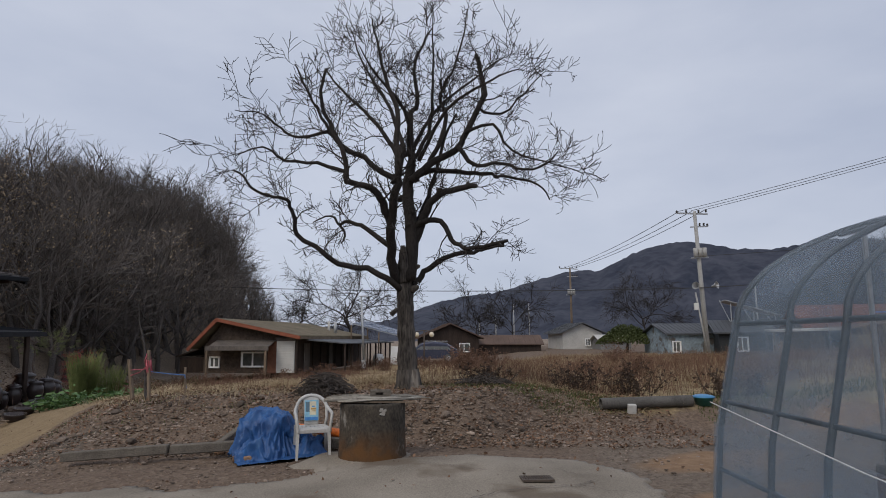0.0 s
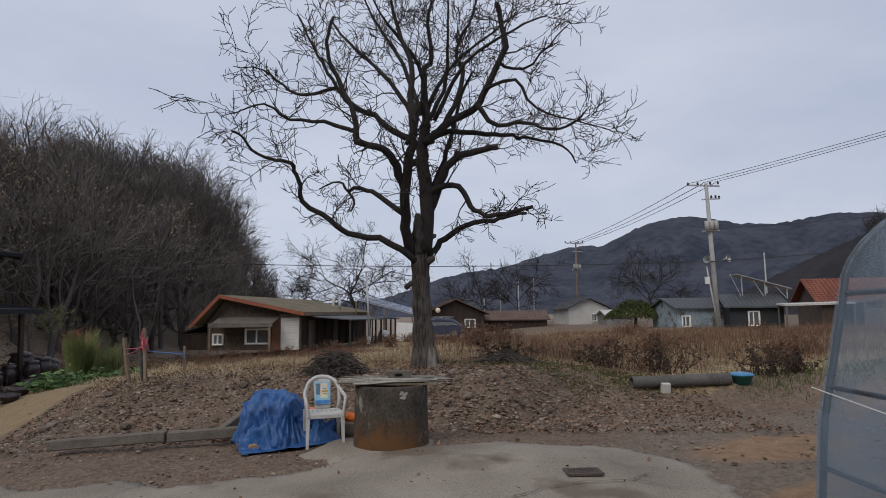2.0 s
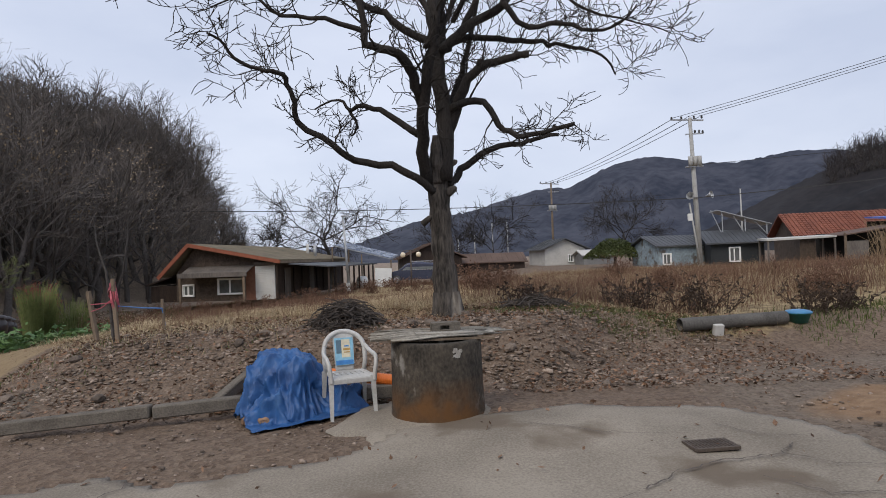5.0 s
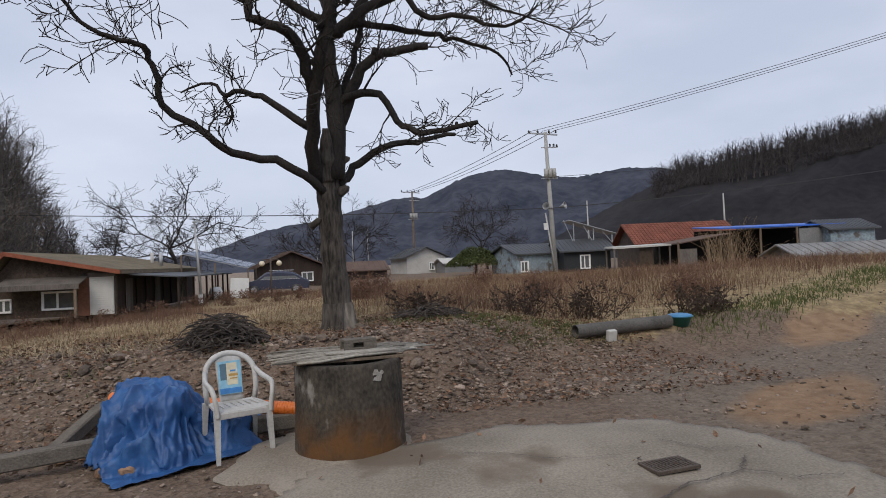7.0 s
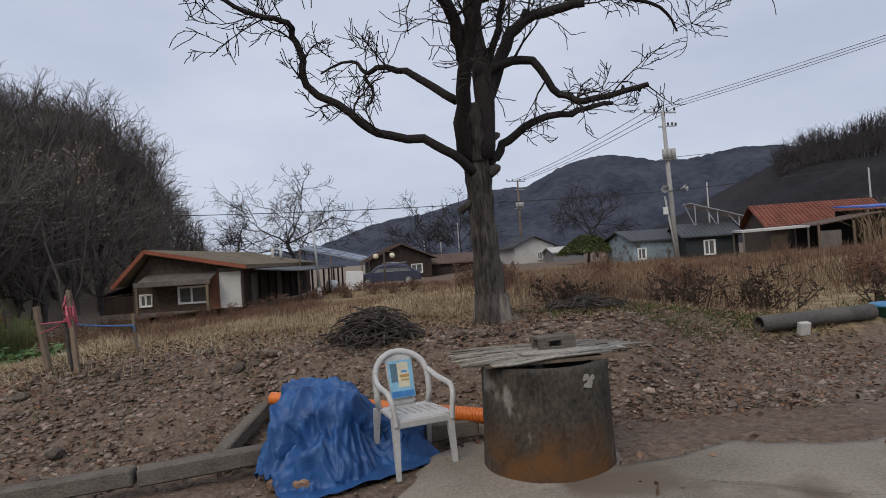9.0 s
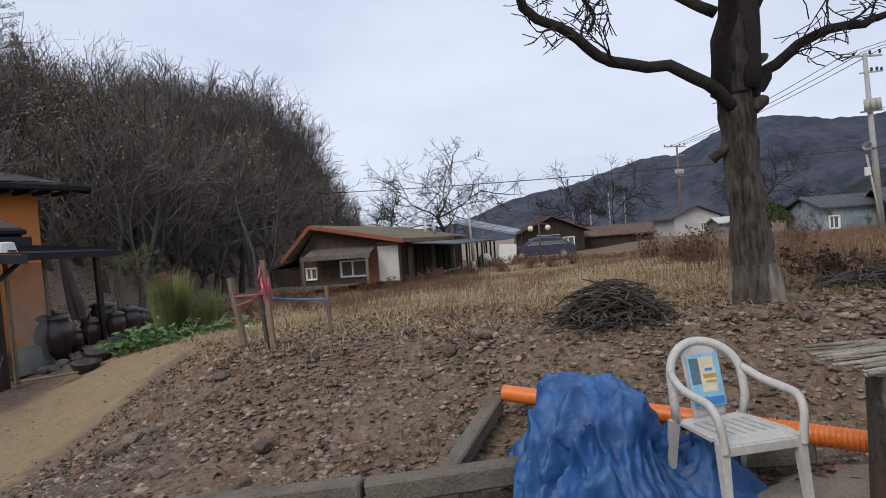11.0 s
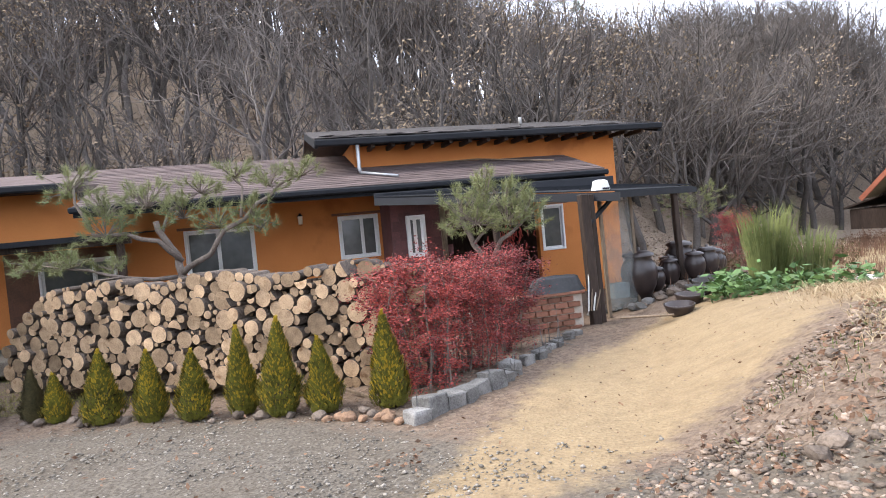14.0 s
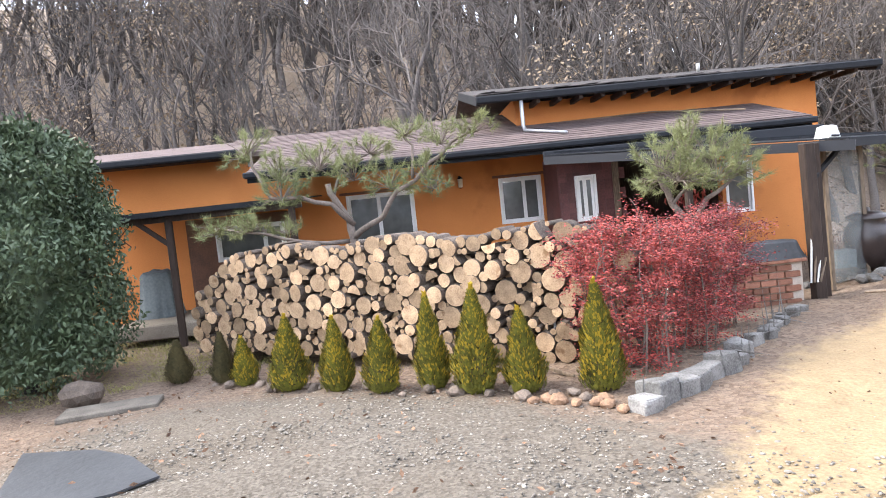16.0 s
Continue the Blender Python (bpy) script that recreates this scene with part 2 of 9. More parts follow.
    "carpaint": material("dark_blue_car_paint", (0.06, 0.066, 0.10), (0.045, 0.05, 0.08), 0.25, 1, 8, 0, metal=0.3),
    # Grey base paints in the panes' sky reflection and the curtains behind them.
    "glass": material("grey_reflecting_glass", (0.13, 0.138, 0.135), (0.085, 0.092, 0.09), 0.1, 1, 5, 0),
    "chrome": material("bright_metal", (0.7, 0.7, 0.7), (0.6, 0.6, 0.6), 0.25, 1, 8, 0, metal=1.0),
    "globe": material("milky_globe", (0.75, 0.66, 0.50), (0.68, 0.60, 0.45), 0.4, 2, 8, 0),
    "cable": material("black_cable", (0.03, 0.03, 0.032), (0.022, 0.022, 0.024), 0.7, 1, 8, 0),
    "pinktape": material("pink_tape", (0.55, 0.13, 0.16), (0.42, 0.09, 0.12), 0.6, 5, 20, 0),
    "bluetape": material("blue_tape", (0.12, 0.26, 0.55), (0.08, 0.2, 0.45), 0.6, 5, 20, 0),
    "cover": material("grey_green_cover", (0.17, 0.20, 0.205), (0.11, 0.13, 0.135), 0.7, 2, 20, 0.15),
    "blackmat": material("black_plastic_sheet", (0.045, 0.048, 0.053), (0.028, 0.030, 0.034), 0.5, 2, 20, 0.2),
    "greentub": material("green_plastic", (0.02, 0.14, 0.11), (0.015, 0.10, 0.08), 0.4, 3, 20, 0.03),
    "bluelid": material("blue_plastic", (0.06, 0.24, 0.45), (0.045, 0.18, 0.36), 0.4, 3, 20, 0.03),
    "evergreen": material("evergreen_leaf", (0.085, 0.105, 0.035), (0.04, 0.052, 0.02), 0.8, 0.6, 6, 0),
    "farwood": material("far_woods", (0.075, 0.066, 0.064), (0.038, 0.034, 0.036), 0.95, 0.08, 0.6, 0),
    "purple": material("purple_cloth", (0.07, 0.05, 0.20), (0.05, 0.035, 0.14), 0.8, 3, 20, 0.1),
    "film": film_material("greenhouse_film", (0.32, 0.41, 0.50), 0.36, 0.2),
    "clear": film_material("dusty_clear_sheet", (0.36, 0.39, 0.39), 0.24, 0.2),
}

# ---- mesh tools ----
class Build:
    """Gathers vertices and faces of one mesh."""

    def __init__(self):
        self.v, self.f, self.k = [], [], []

    def add(self, v, f, k=0):
        b = len(self.v)
        self.v.extend(tuple(p) for p in v)
        self.f.extend(tuple(b + i for i in q) for q in f)
        self.k.extend([k] * len(f))
        return self

    def box(self, c, s, m=None, k=0, bevel=0.0):
        x, y, z = s[0] / 2, s[1] / 2, s[2] / 2
        if bevel:
            bm = bmesh.new()
            bmesh.ops.create_cube(bm, size=1, matrix=Matrix.Diagonal((*s, 1)))
            bmesh.ops.bevel(bm, geom=bm.edges[:], offset=min(bevel, 0.4 * min(s)), segments=1, affect="EDGES")
            bm.verts.ensure_lookup_table()
            vs = [p.co.copy() for p in bm.verts]
            fs = [[p.index for p in q.verts] for q in bm.faces]
            bm.free()
        else:
            vs = [Vector((a, b, d)) for a in (-x, x) for b in (-y, y) for d in (-z, z)]
            fs = [(0, 1, 3, 2), (4, 6, 7, 5), (0, 4, 5, 1), (2, 3, 7, 6), (0, 2, 6, 4), (1, 5, 7, 3)]
        if m is not None:
            vs = [m @ p for p in vs]
        return self.add([p + Vector(c) for p in vs], fs, k)

    def bar(self, a, b, w, h=None, k=0):
        """A square bar from a to b."""
        a, b = Vector(a), Vector(b)
        d = b - a
        return self.box((a + b) / 2, (w, h or w, d.length), d.to_track_quat("Z", "Y").to_matrix().to_4x4(), k)

    def tube(self, pts, radii, n=8, k=0, caps=True, tip=False):
        pts = [Vector(p) for p in pts]
        if not hasattr(radii, "__len__"):
            radii = [radii] * len(pts)
        vs, fs = [], []
        side = None
        for i, p in enumerate(pts):
            d = pts[min(i + 1, len(pts) - 1)] - pts[max(i - 1, 0)]
            d = d.normalized() if d.length > 1e-9 else Vector((0, 0, 1))
            if side is None:
                side = d.orthogonal().normalized()
            else:
                side = side - d * side.dot(d)
                side = side.normalized() if side.length > 1e-6 else d.orthogonal().normalized()
            o = d.cross(side)
            for j in range(n):
                t = 2 * math.pi * j / n
                vs.append(p + (side * math.cos(t) + o * math.sin(t)) * radii[i])
        for i in range(len(pts) - 1):
            for j in range(n):
                a, b = i * n + j, i * n + (j + 1) % n
                fs.append((a, b, b + n, a + n))
        if caps:
            fs.append(tuple(range(n - 1, -1, -1)))
            fs.append(tuple((len(pts) - 1) * n + j for j in range(n)))
        return self.add(vs, fs, k)

    def lathe(self, profile, n=24, c=(0, 0, 0), k=0, wobble=0.0):
        vs, fs = [], []
        for r, z in profile:
            for j in range(n):
                t = 2 * math.pi * j / n
                q = r * (1 + wobble * noise.noise((math.cos(t) * 2, math.sin(t) * 2, z * 3)))
                vs.append((c[0] + q * math.cos(t), c[1] + q * math.sin(t), c[2] + z))
        for i in range(len(profile) - 1):
            for j in range(n):
                a, b = i * n + j, i * n + (j + 1) % n
                fs.append((a, b, b + n, a + n))
        return self.add(vs, fs, k)

    def slab(self, quad, up, k=0):
        """A sheet over four points, thickened by the vector up."""
        q = [Vector(p) for p in quad]
        u = Vector(up)
        n = len(q)
        vs = q + [p + u for p in q]
        fs = [tuple(range(n - 1, -1, -1)), tuple(range(n, 2 * n))] + [(i, (i + 1) % n, n + (i + 1) % n, n + i) for i in range(n)]
        return self.add(vs, fs, k)

    def mesh(self, name, mats, smooth=False):
        me = bpy.data.meshes.new(name)
        me.from_pydata(self.v, [], self.f)
        for m in (mats if isinstance(mats, (list, tuple)) else [mats]):
            me.materials.append(m)
        if any(self.k):
            me.polygons.foreach_set("material_index", self.k)
        if smooth:
            me.polygons.foreach_set("use_smooth", [True] * len(me.polygons))
        me.update()
        return me


def part(name, b, mats, parent=None, label="", smooth=False):
    """Links a Build, or a ready mesh, as one mesh object."""
    ob = new(name, b.mesh(name, mats, smooth) if isinstance(b, Build) else b)
    if parent is not None:
        ob.parent = parent
    if label:
        ob["label"] = label
    return ob


def thing(name, m, label, category, group="", kind=""):
    ob = new(name)
    ob.empty_display_size = 0.1
    ob.matrix_basis = m
    return tagged(ob, label, category, group, kind)


def array_mesh(name, v, f, mats, size=3, smooth=False):
    """A mesh from numpy arrays, faces of one size."""
    me = bpy.data.meshes.new(name)
    f = np.asarray(f, np.int32)
    me.vertices.add(len(v))
    me.vertices.foreach_set("co", np.asarray(v, np.float32).ravel())
    me.loops.add(f.size)
    me.loops.foreach_set("vertex_index", f.ravel())
    me.polygons.add(len(f))
    me.polygons.foreach_set("loop_start", np.arange(0, f.size, f.shape[1], dtype=np.int32))
    me.materials.append(mats)
    if smooth:
        me.polygons.foreach_set("use_smooth", np.ones(len(f), bool))
    me.update(calc_edges=True)
    return me


def smooth01(a):
    a = np.clip(a, 0, 1)
    return a * a * (3 - 2 * a)

# ---- ground ----
HU, HN = Vector((0.3697, 0.9292, 0)), Vector((0.9292, -0.3697, 0))   # along and out of the orange house's front


def ground_z(x, y):
    """Height of the ground."""
    x, y = np.asarray(x, float), np.asarray(y, float)
    z = -0.10 * smooth01(-x / 4) - 0.55 * smooth01((-x - 4.0) / 6.0) - 0.2 * smooth01((-x - 10.5) / 5)
    edge = -6.6 - 0.85 * (y - 11)
    m = smooth01((x - edge) / 3.2 + 0.5)
    near = smooth01((1.5 - x) / 5)
    far = smooth01((y - 17 + 4.5 * near) / (16 - 5 * near))
    start = np.where(x < 0.2, 8.95, 8.95 + 1.7 * smooth01((x - 0.2) / 1.8)) - 0.5 * smooth01((-x - 4) / 2)
    rise = smooth01((y - start) / (1.6 + 0.9 * smooth01((-x - 1.5) / 3)))
    z = z + 0.62 * m * rise * (1 - 0.8 * far) * (1 - 0.45 * smooth01((x - 1) / 2.5))
    z = z + 0.55 * smooth01((x - 5) / 8) * smooth01((y - 6) / 12) * (1 - 0.7 * far)
    z = z + 0.10 * np.exp(-((x - 0.1) / 1.4) ** 2 - ((y - 7.35) / 0.85) ** 2)
    z = z - 0.05 * smooth01((y - 20) / 15) - 0.38 * smooth01((y - 22) / 14) * smooth01((9 - x) / 6)
    u, n = 0.3697 * x + 0.9292 * y, 0.9292 * x - 0.3697 * y
    s = np.maximum(0, -31.0 - n + 4 * np.sin(u * 0.13))
    run = (0.62 + 0.33 * smooth01((22 - u) / 26)) * s * smooth01(s / 10 + 0.15)
    top = (27 + 12 * smooth01((22 - u) / 26)) * (0.10 + 0.90 * (1 - smooth01((u - 42) / 40)))
    az = np.degrees(np.arctan2(x + 2, y - 4))
    z = z + top * (1 - np.exp(-run / top)) * np.where(y > 10, smooth01((-13.0 - az) / 7), 1.0)
    return z


def gz(x, y):
    return float(ground_z(x, y))


def spaced(a, b, lo, hi, step, grow=1.16):
    mid = list(np.arange(a, b + 1e-6, step))
    out, s, p = [], step, b
    while p < hi:
        s *= grow
        p += s
        out.append(p)
    left, s, p = [], step, a
    while p > lo:
        s *= grow
        p -= s
        left.append(p)
    return np.array(left[::-1] + mid + out)


def fbm(x, y, f, seed=0.0):
    return np.array([noise.noise((a * f + seed, b * f, seed)) for a, b in zip(x, y)])


def build_ground():
    xs, ys = spaced(-15.5, 8, -700, 700, 0.11), spaced(2, 17, -700, 900, 0.11)
    X, Y = np.meshgrid(xs, ys)
    x, y = X.ravel(), Y.ravel()
    z = ground_z(x, y)
    b1, b2, b3 = fbm(x, y, 0.9), fbm(x, y, 3.1, 7), fbm(x, y, 7.5, 3)
    near = (np.abs(x + 4) < 22) & (np.abs(y - 12) < 30)
    pad = pad_mask(x, y)
    rough = np.where(pad > 0.3, 0.1, 1.0)
    drive = smooth01((sand_mask(x, y) + gravel_mask(x, y)) * 1.5)
    z = z + np.where(near, 1, 0.6) * rough * (0.035 * b1 + (0.028 - 0.018 * drive) * b2 + (0.02 - 0.012 * drive) * b3) - 0.03 * pad
    nx, ny = len(xs), len(ys)
    i = np.arange(nx * ny).reshape(ny, nx)
    f = np.stack([i[:-1, :-1], i[:-1, 1:], i[1:, 1:], i[1:, :-1]], -1).reshape(-1, 4)
    me = array_mesh("ground", np.stack([x, y, z], -1), f, M["ground"], smooth=True)
    for name, val in (("sand", sand_mask(x, y)), ("gravel", gravel_mask(x, y)), ("grass", grass_mask(x, y)), ("rust", rust_mask(x, y)), ("lane", lane_mask(x, y)), ("litter", smooth01((-26.0 - (0.9292 * x - 0.3697 * y) + 4 * np.sin((0.3697 * x + 0.9292 * y) * 0.13)) / 3))):
        at = me.attributes.new(name, "FLOAT", "POINT")
        at.data.foreach_set("value", val.astype(np.float32))
    return tagged(new("ground", me), "bare earth, gravel and dry field rising into a wooded hill", "ground", kind="structure")


def blob(x, y, cx, cy, rx, ry, turn=0.0, soft=0.5):
    c, s = math.cos(radians(turn)), math.sin(radians(turn))
    a, b = (x - cx) * c + (y - cy) * s, -(x - cx) * s + (y - cy) * c
    return smooth01((1 - np.sqrt((a / rx) ** 2 + (b / ry) ** 2)) / soft)


def pad_mask(x, y):
    """The cast concrete yard."""
    edge = 7.1 + 0.98 * smooth01((x + 2.1) / 1.2) - 0.80 * smooth01((x - 1.0) / 1.6) + 0.12 * np.sin(x * 5.0)
    right = 2.3 - 0.55 * smooth01((6.2 - y) / 1.5)
    return smooth01((edge - y) / 0.2) * smooth01((right - x) / 0.25) * smooth01((x + 7.5 + 0.0 * y) / 0.6) * smooth01((y + 12) / 2)


SAND_X, SAND_K, SAND_W = -8.6, 0.28, 2.2


def sand_mask(x, y):
    """Yellow decomposed granite spread over the drive."""
    mid = np.where(y < 12, SAND_X + SAND_K * (12 - y), SAND_X - 0.12 * (y - 12))
    half = np.clip(1.15 + 0.3 * (y - 8.7), 0.9, SAND_W)
    return smooth01((half - np.abs(x - mid)) / 1.3) * smooth01((y - 7.2) / 1.6) * smooth01((20 - y) / 4)


def gravel_mask(x, y):
    return np.maximum(blob(x, y, -10.0, 7.0, 5.5, 2.9, 25, 0.5), blob(x, y, -6.6, 9.0, 2.4, 1.2, 40, 0.6) * 0.7)


def grass_mask(x, y):
    start = 11.2 + 0.5 * np.sin(x * 1.3) + 1.6 * smooth01((-x - 4.5) / 2)
    return smooth01((y - start) / 1.4) * smooth01((x + 7.4 + 0.5 * (y - 12)) / 1.5) * smooth01((60 - y) / 20)


def lane_mask(x, y):
    """The worn dirt lane beyond the yard."""
    return smooth01((x - 1.0) / 1.5) * smooth01((10.3 + 0.35 * (x - 3) - y) / 1.2) * smooth01((60 - x) / 10) * smooth01((y - 2) / 2)


def rust_mask(x, y):
    return 0.72 * np.maximum(blob(x, y, 3.4, 8.0, 1.8, 0.7, 25), np.maximum(blob(x, y, 3.0, 6.2, 1.5, 0.5, 30), blob(x, y, 7.5, 11.5, 3, 0.8, 35)))


def ground_material():
    m = bpy.data.materials.new("earth")
    m.use_nodes = True
    n, l = m.node_tree.nodes, m.node_tree.links
    p = n["Principled BSDF"]
    pos = n.new("ShaderNodeNewGeometry").outputs["Position"]

    def noisy(scale, detail=6, rough=0.6):
        t = n.new("ShaderNodeTexNoise")
        t.inputs["Scale"].default_value, t.inputs["Detail"].default_value, t.inputs["Roughness"].default_value = scale, detail, rough
        l.new(pos, t.inputs["Vector"])
        return t.outputs["Fac"]

    def ramp(fac, a, b, lo=0.35, hi=0.65):
        r = n.new("ShaderNodeValToRGB")
        r.color_ramp.elements[0].position, r.color_ramp.elements[0].color = lo, (*a, 1)
        r.color_ramp.elements[1].position, r.color_ramp.elements[1].color = hi, (*b, 1)
        l.new(fac, r.inputs["Fac"])
        return r.outputs["Color"]

    def mix(fac, a, b):
        x = n.new("ShaderNodeMix")
        x.data_type = "RGBA"
        l.new(fac, x.inputs[0])
        l.new(a, x.inputs[6])
        l.new(b, x.inputs[7])
        return x.outputs[2]

    def masked(name, wob):
        a, q = n.new("ShaderNodeAttribute"), n.new("ShaderNodeMath")
        a.attribute_name = name
        q.operation = "MULTIPLY_ADD"
        l.new(wob, q.inputs[0])
        q.inputs[1].default_value = 1.1
        sub = n.new("ShaderNodeMath")
        sub.operation = "SUBTRACT"
        sub.inputs[1].default_value = 0.55
        l.new(a.outputs["Fac"], sub.inputs[0])
        l.new(sub.outputs[0], q.inputs[2])
        r = n.new("ShaderNodeMapRange")
        r.inputs[1].default_value, r.inputs[2].default_value = 0.28, 0.72
        l.new(q.outputs[0], r.inputs[0])
        lim = n.new("ShaderNodeMath")
        lim.operation = "MULTIPLY"
        on = n.new("ShaderNodeMath")
        on.operation = "GREATER_THAN"
        on.inputs[1].default_value = 0.01
        l.new(a.outputs["Fac"], on.inputs[0])
        l.new(r.outputs[0], lim.inputs[0])
        l.new(on.outputs[0], lim.inputs[1])
        return lim.outputs[0]

    fine, mid, big = noisy(38, 5), noisy(5, 6), noisy(0.7, 5)
    vor = n.new("ShaderNodeTexVoronoi")
    vor.inputs["Scale"].default_value = 22
    l.new(pos, vor.inputs["Vector"])
    peb = ramp(vor.outputs["Color"], (0.079, 0.059, 0.045), (0.306, 0.244, 0.190), 0.1, 0.95)
    earth = mix(mid, peb, ramp(fine, (0.085, 0.060, 0.045), (0.244, 0.180, 0.132)))
    leafy = ramp(noisy(14, 6, 0.75), (0.048, 0.031, 0.024), (0.159, 0.101, 0.066), 0.4, 0.62)
    base = mix(big, earth, mix(mid, leafy, earth))
    lane = mix(mid, ramp(vor.outputs["Color"], (0.096, 0.076, 0.060), (0.248, 0.204, 0.164), 0.1, 0.95), ramp(fine, (0.112, 0.084, 0.064), (0.216, 0.172, 0.132)))
    base = mix(masked("lane", big), base, lane)
    rust = ramp(mid, (0.20, 0.125, 0.075), (0.28, 0.19, 0.12))
    base = mix(masked("rust", big), base, rust)
    grass = ramp(mid, (0.16, 0.12, 0.068), (0.34, 0.262, 0.15))
    base = mix(masked("grass", mid), base, grass)
    litter = mix(noisy(0.35, 6), ramp(noisy(9, 6, 0.8), (0.12, 0.092, 0.072), (0.38, 0.305, 0.235), 0.36, 0.62), ramp(noisy(16, 6, 0.8), (0.10, 0.077, 0.06), (0.30, 0.236, 0.18), 0.36, 0.62))
    base = mix(masked("litter", mid), base, litter)
    vg = n.new("ShaderNodeTexVoronoi")
    vg.inputs["Scale"].default_value = 38
    l.new(pos, vg.inputs["Vector"])
    gravel = mix(big, ramp(vg.outputs["Color"], (0.060, 0.054, 0.047), (0.195, 0.176, 0.150), 0.1, 0.95), ramp(fine, (0.075, 0.060, 0.045), (0.142, 0.116, 0.088)))
    base = mix(masked("gravel", mid), base, gravel)
    sand = mix(noisy(1.6, 6), ramp(fine, (0.228, 0.168, 0.096), (0.325, 0.253, 0.156)), ramp(mid, (0.170, 0.120, 0.074), (0.270, 0.200, 0.121)))
    base = mix(masked("sand", mid), base, sand)
    l.new(base, p.inputs["Base Color"])
    p.inputs["Roughness"].default_value = 0.95
    p.inputs["Specular IOR Level"].default_value = 0.15
    add = n.new("ShaderNodeMath")
    add.operation = "ADD"
    l.new(vor.outputs["Distance"], add.inputs[0])
    l.new(fine, add.inputs[1])
    bp = n.new("ShaderNodeBump")
    bp.inputs["Strength"].default_value, bp.inputs["Distance"].default_value = 0.7, 0.02
    l.new(add.outputs[0], bp.inputs["Height"])
    l.new(bp.outputs[0], p.inputs["Normal"])
    return m


M["ground"] = ground_material()
ground = build_ground()


def build_pad():
    """The concrete yard, a thin slab with a ragged edge, laid on the earth."""
    xs, ys = np.arange(-8.4, 2.8, 0.08), np.concatenate([np.arange(-12, 2, 0.5), np.arange(2, 8.8, 0.08)])
    X, Y = np.meshgrid(xs, ys)
    x, y = X.ravel(), Y.ravel()
    keep = pad_mask(x, y) + 0.42 * fbm(x, y, 2.2, 4) + 0.2 * fbm(x, y, 6, 9)
    z = ground_z(x, y) + 0.012 + 0.012 * fbm(x, y, 0.7, 2)
    nx, ny = len(xs), len(ys)
    i = np.arange(nx * ny).reshape(ny, nx)
    f = np.stack([i[:-1, :-1], i[:-1, 1:], i[1:, 1:], i[1:, :-1]], -1).reshape(-1, 4)
    f = f[(keep[f] > 0.5).all(1)]
    used = np.unique(f)
    remap = np.full(len(x), -1)
    remap[used] = np.arange(len(used))
    f = remap[f]
    v = np.stack([x, y, z], -1)[used]
    e = {}
    for q in f:
        for a, b in zip(q, np.roll(q, -1)):
            e[(a, b)] = 1
    rim = [(a, b) for a, b in e if (b, a) not in e]
    low, nv = {}, list(map(tuple, v))
    for a, b in rim:
        for k in (a, b):
            if k not in low:
                low[k] = len(nv)
                nv.append((v[k][0], v[k][1], v[k][2] - 0.09))
    f = np.concatenate([f, [(b, a, low[a], low[b]) for a, b in rim]])
    return tagged(new("pavement", array_mesh("pavement", nv, f, M["concrete"], smooth=False)), "cracked grey-brown cast concrete yard with a ragged edge", "pavement", kind="structure")


build_pad()

# ---- trees ----
def grow(rng, skel, start, direction, length, radius, depth, up=0.15, wander=0.35, kids=4, spread=0.9, shrink=0.62, steps=5):
    """Adds a crooked branch and its offspring to skel, a list of (points, radii, depth)."""
    p, d = Vector(start), Vector(direction).normalized()
    pts, rad = [p.copy()], [radius]
    for i in range(steps):
        d = (d + Vector((rng.uniform(-1, 1), rng.uniform(-1, 1), rng.uniform(-1, 1))) * wander + Vector((0, 0, up))).normalized()
        p = p + d * (length / steps)
        pts.append(p.copy())
        rad.append(radius * (1 - 0.72 * (i + 1) / steps))
    skel.append((pts, rad, depth))
    if depth <= 0:
        return
    for k in range(kids):
        t = 0.25 + 0.75 * (k + rng.uniform(0.2, 0.9)) / kids
        i = min(int(t * steps), steps - 1)
        q = pts[i].lerp(pts[i + 1], t * steps - i)
        axis = (pts[i + 1] - pts[i]).normalized()
        side = axis.orthogonal().normalized()
        side.rotate(Matrix.Rotation(rng.uniform(0, 6.283), 3, axis))
        nd = axis * 0.8 + side * spread
        grow(rng, skel, q, nd, length * shrink * rng.uniform(0.7, 1.25), max(rad[i] * 0.62, 0.003), depth - 1, up, wander, kids, spread, shrink, max(2, steps - 1))


def cones(name, skel, mat, thick=5, keep=None):
    """One mesh of tapered tubes over the branches; the finest are three-sided spikes."""
    b = Build()
    for pts, rad, depth in skel:
        if keep is not None and not keep(depth):
            continue
        b.tube(pts, rad, 8 if rad[0] > 0.07 else thick if rad[0] > 0.02 else 3, caps=False)
    return b.mesh(name, mat, smooth=True)


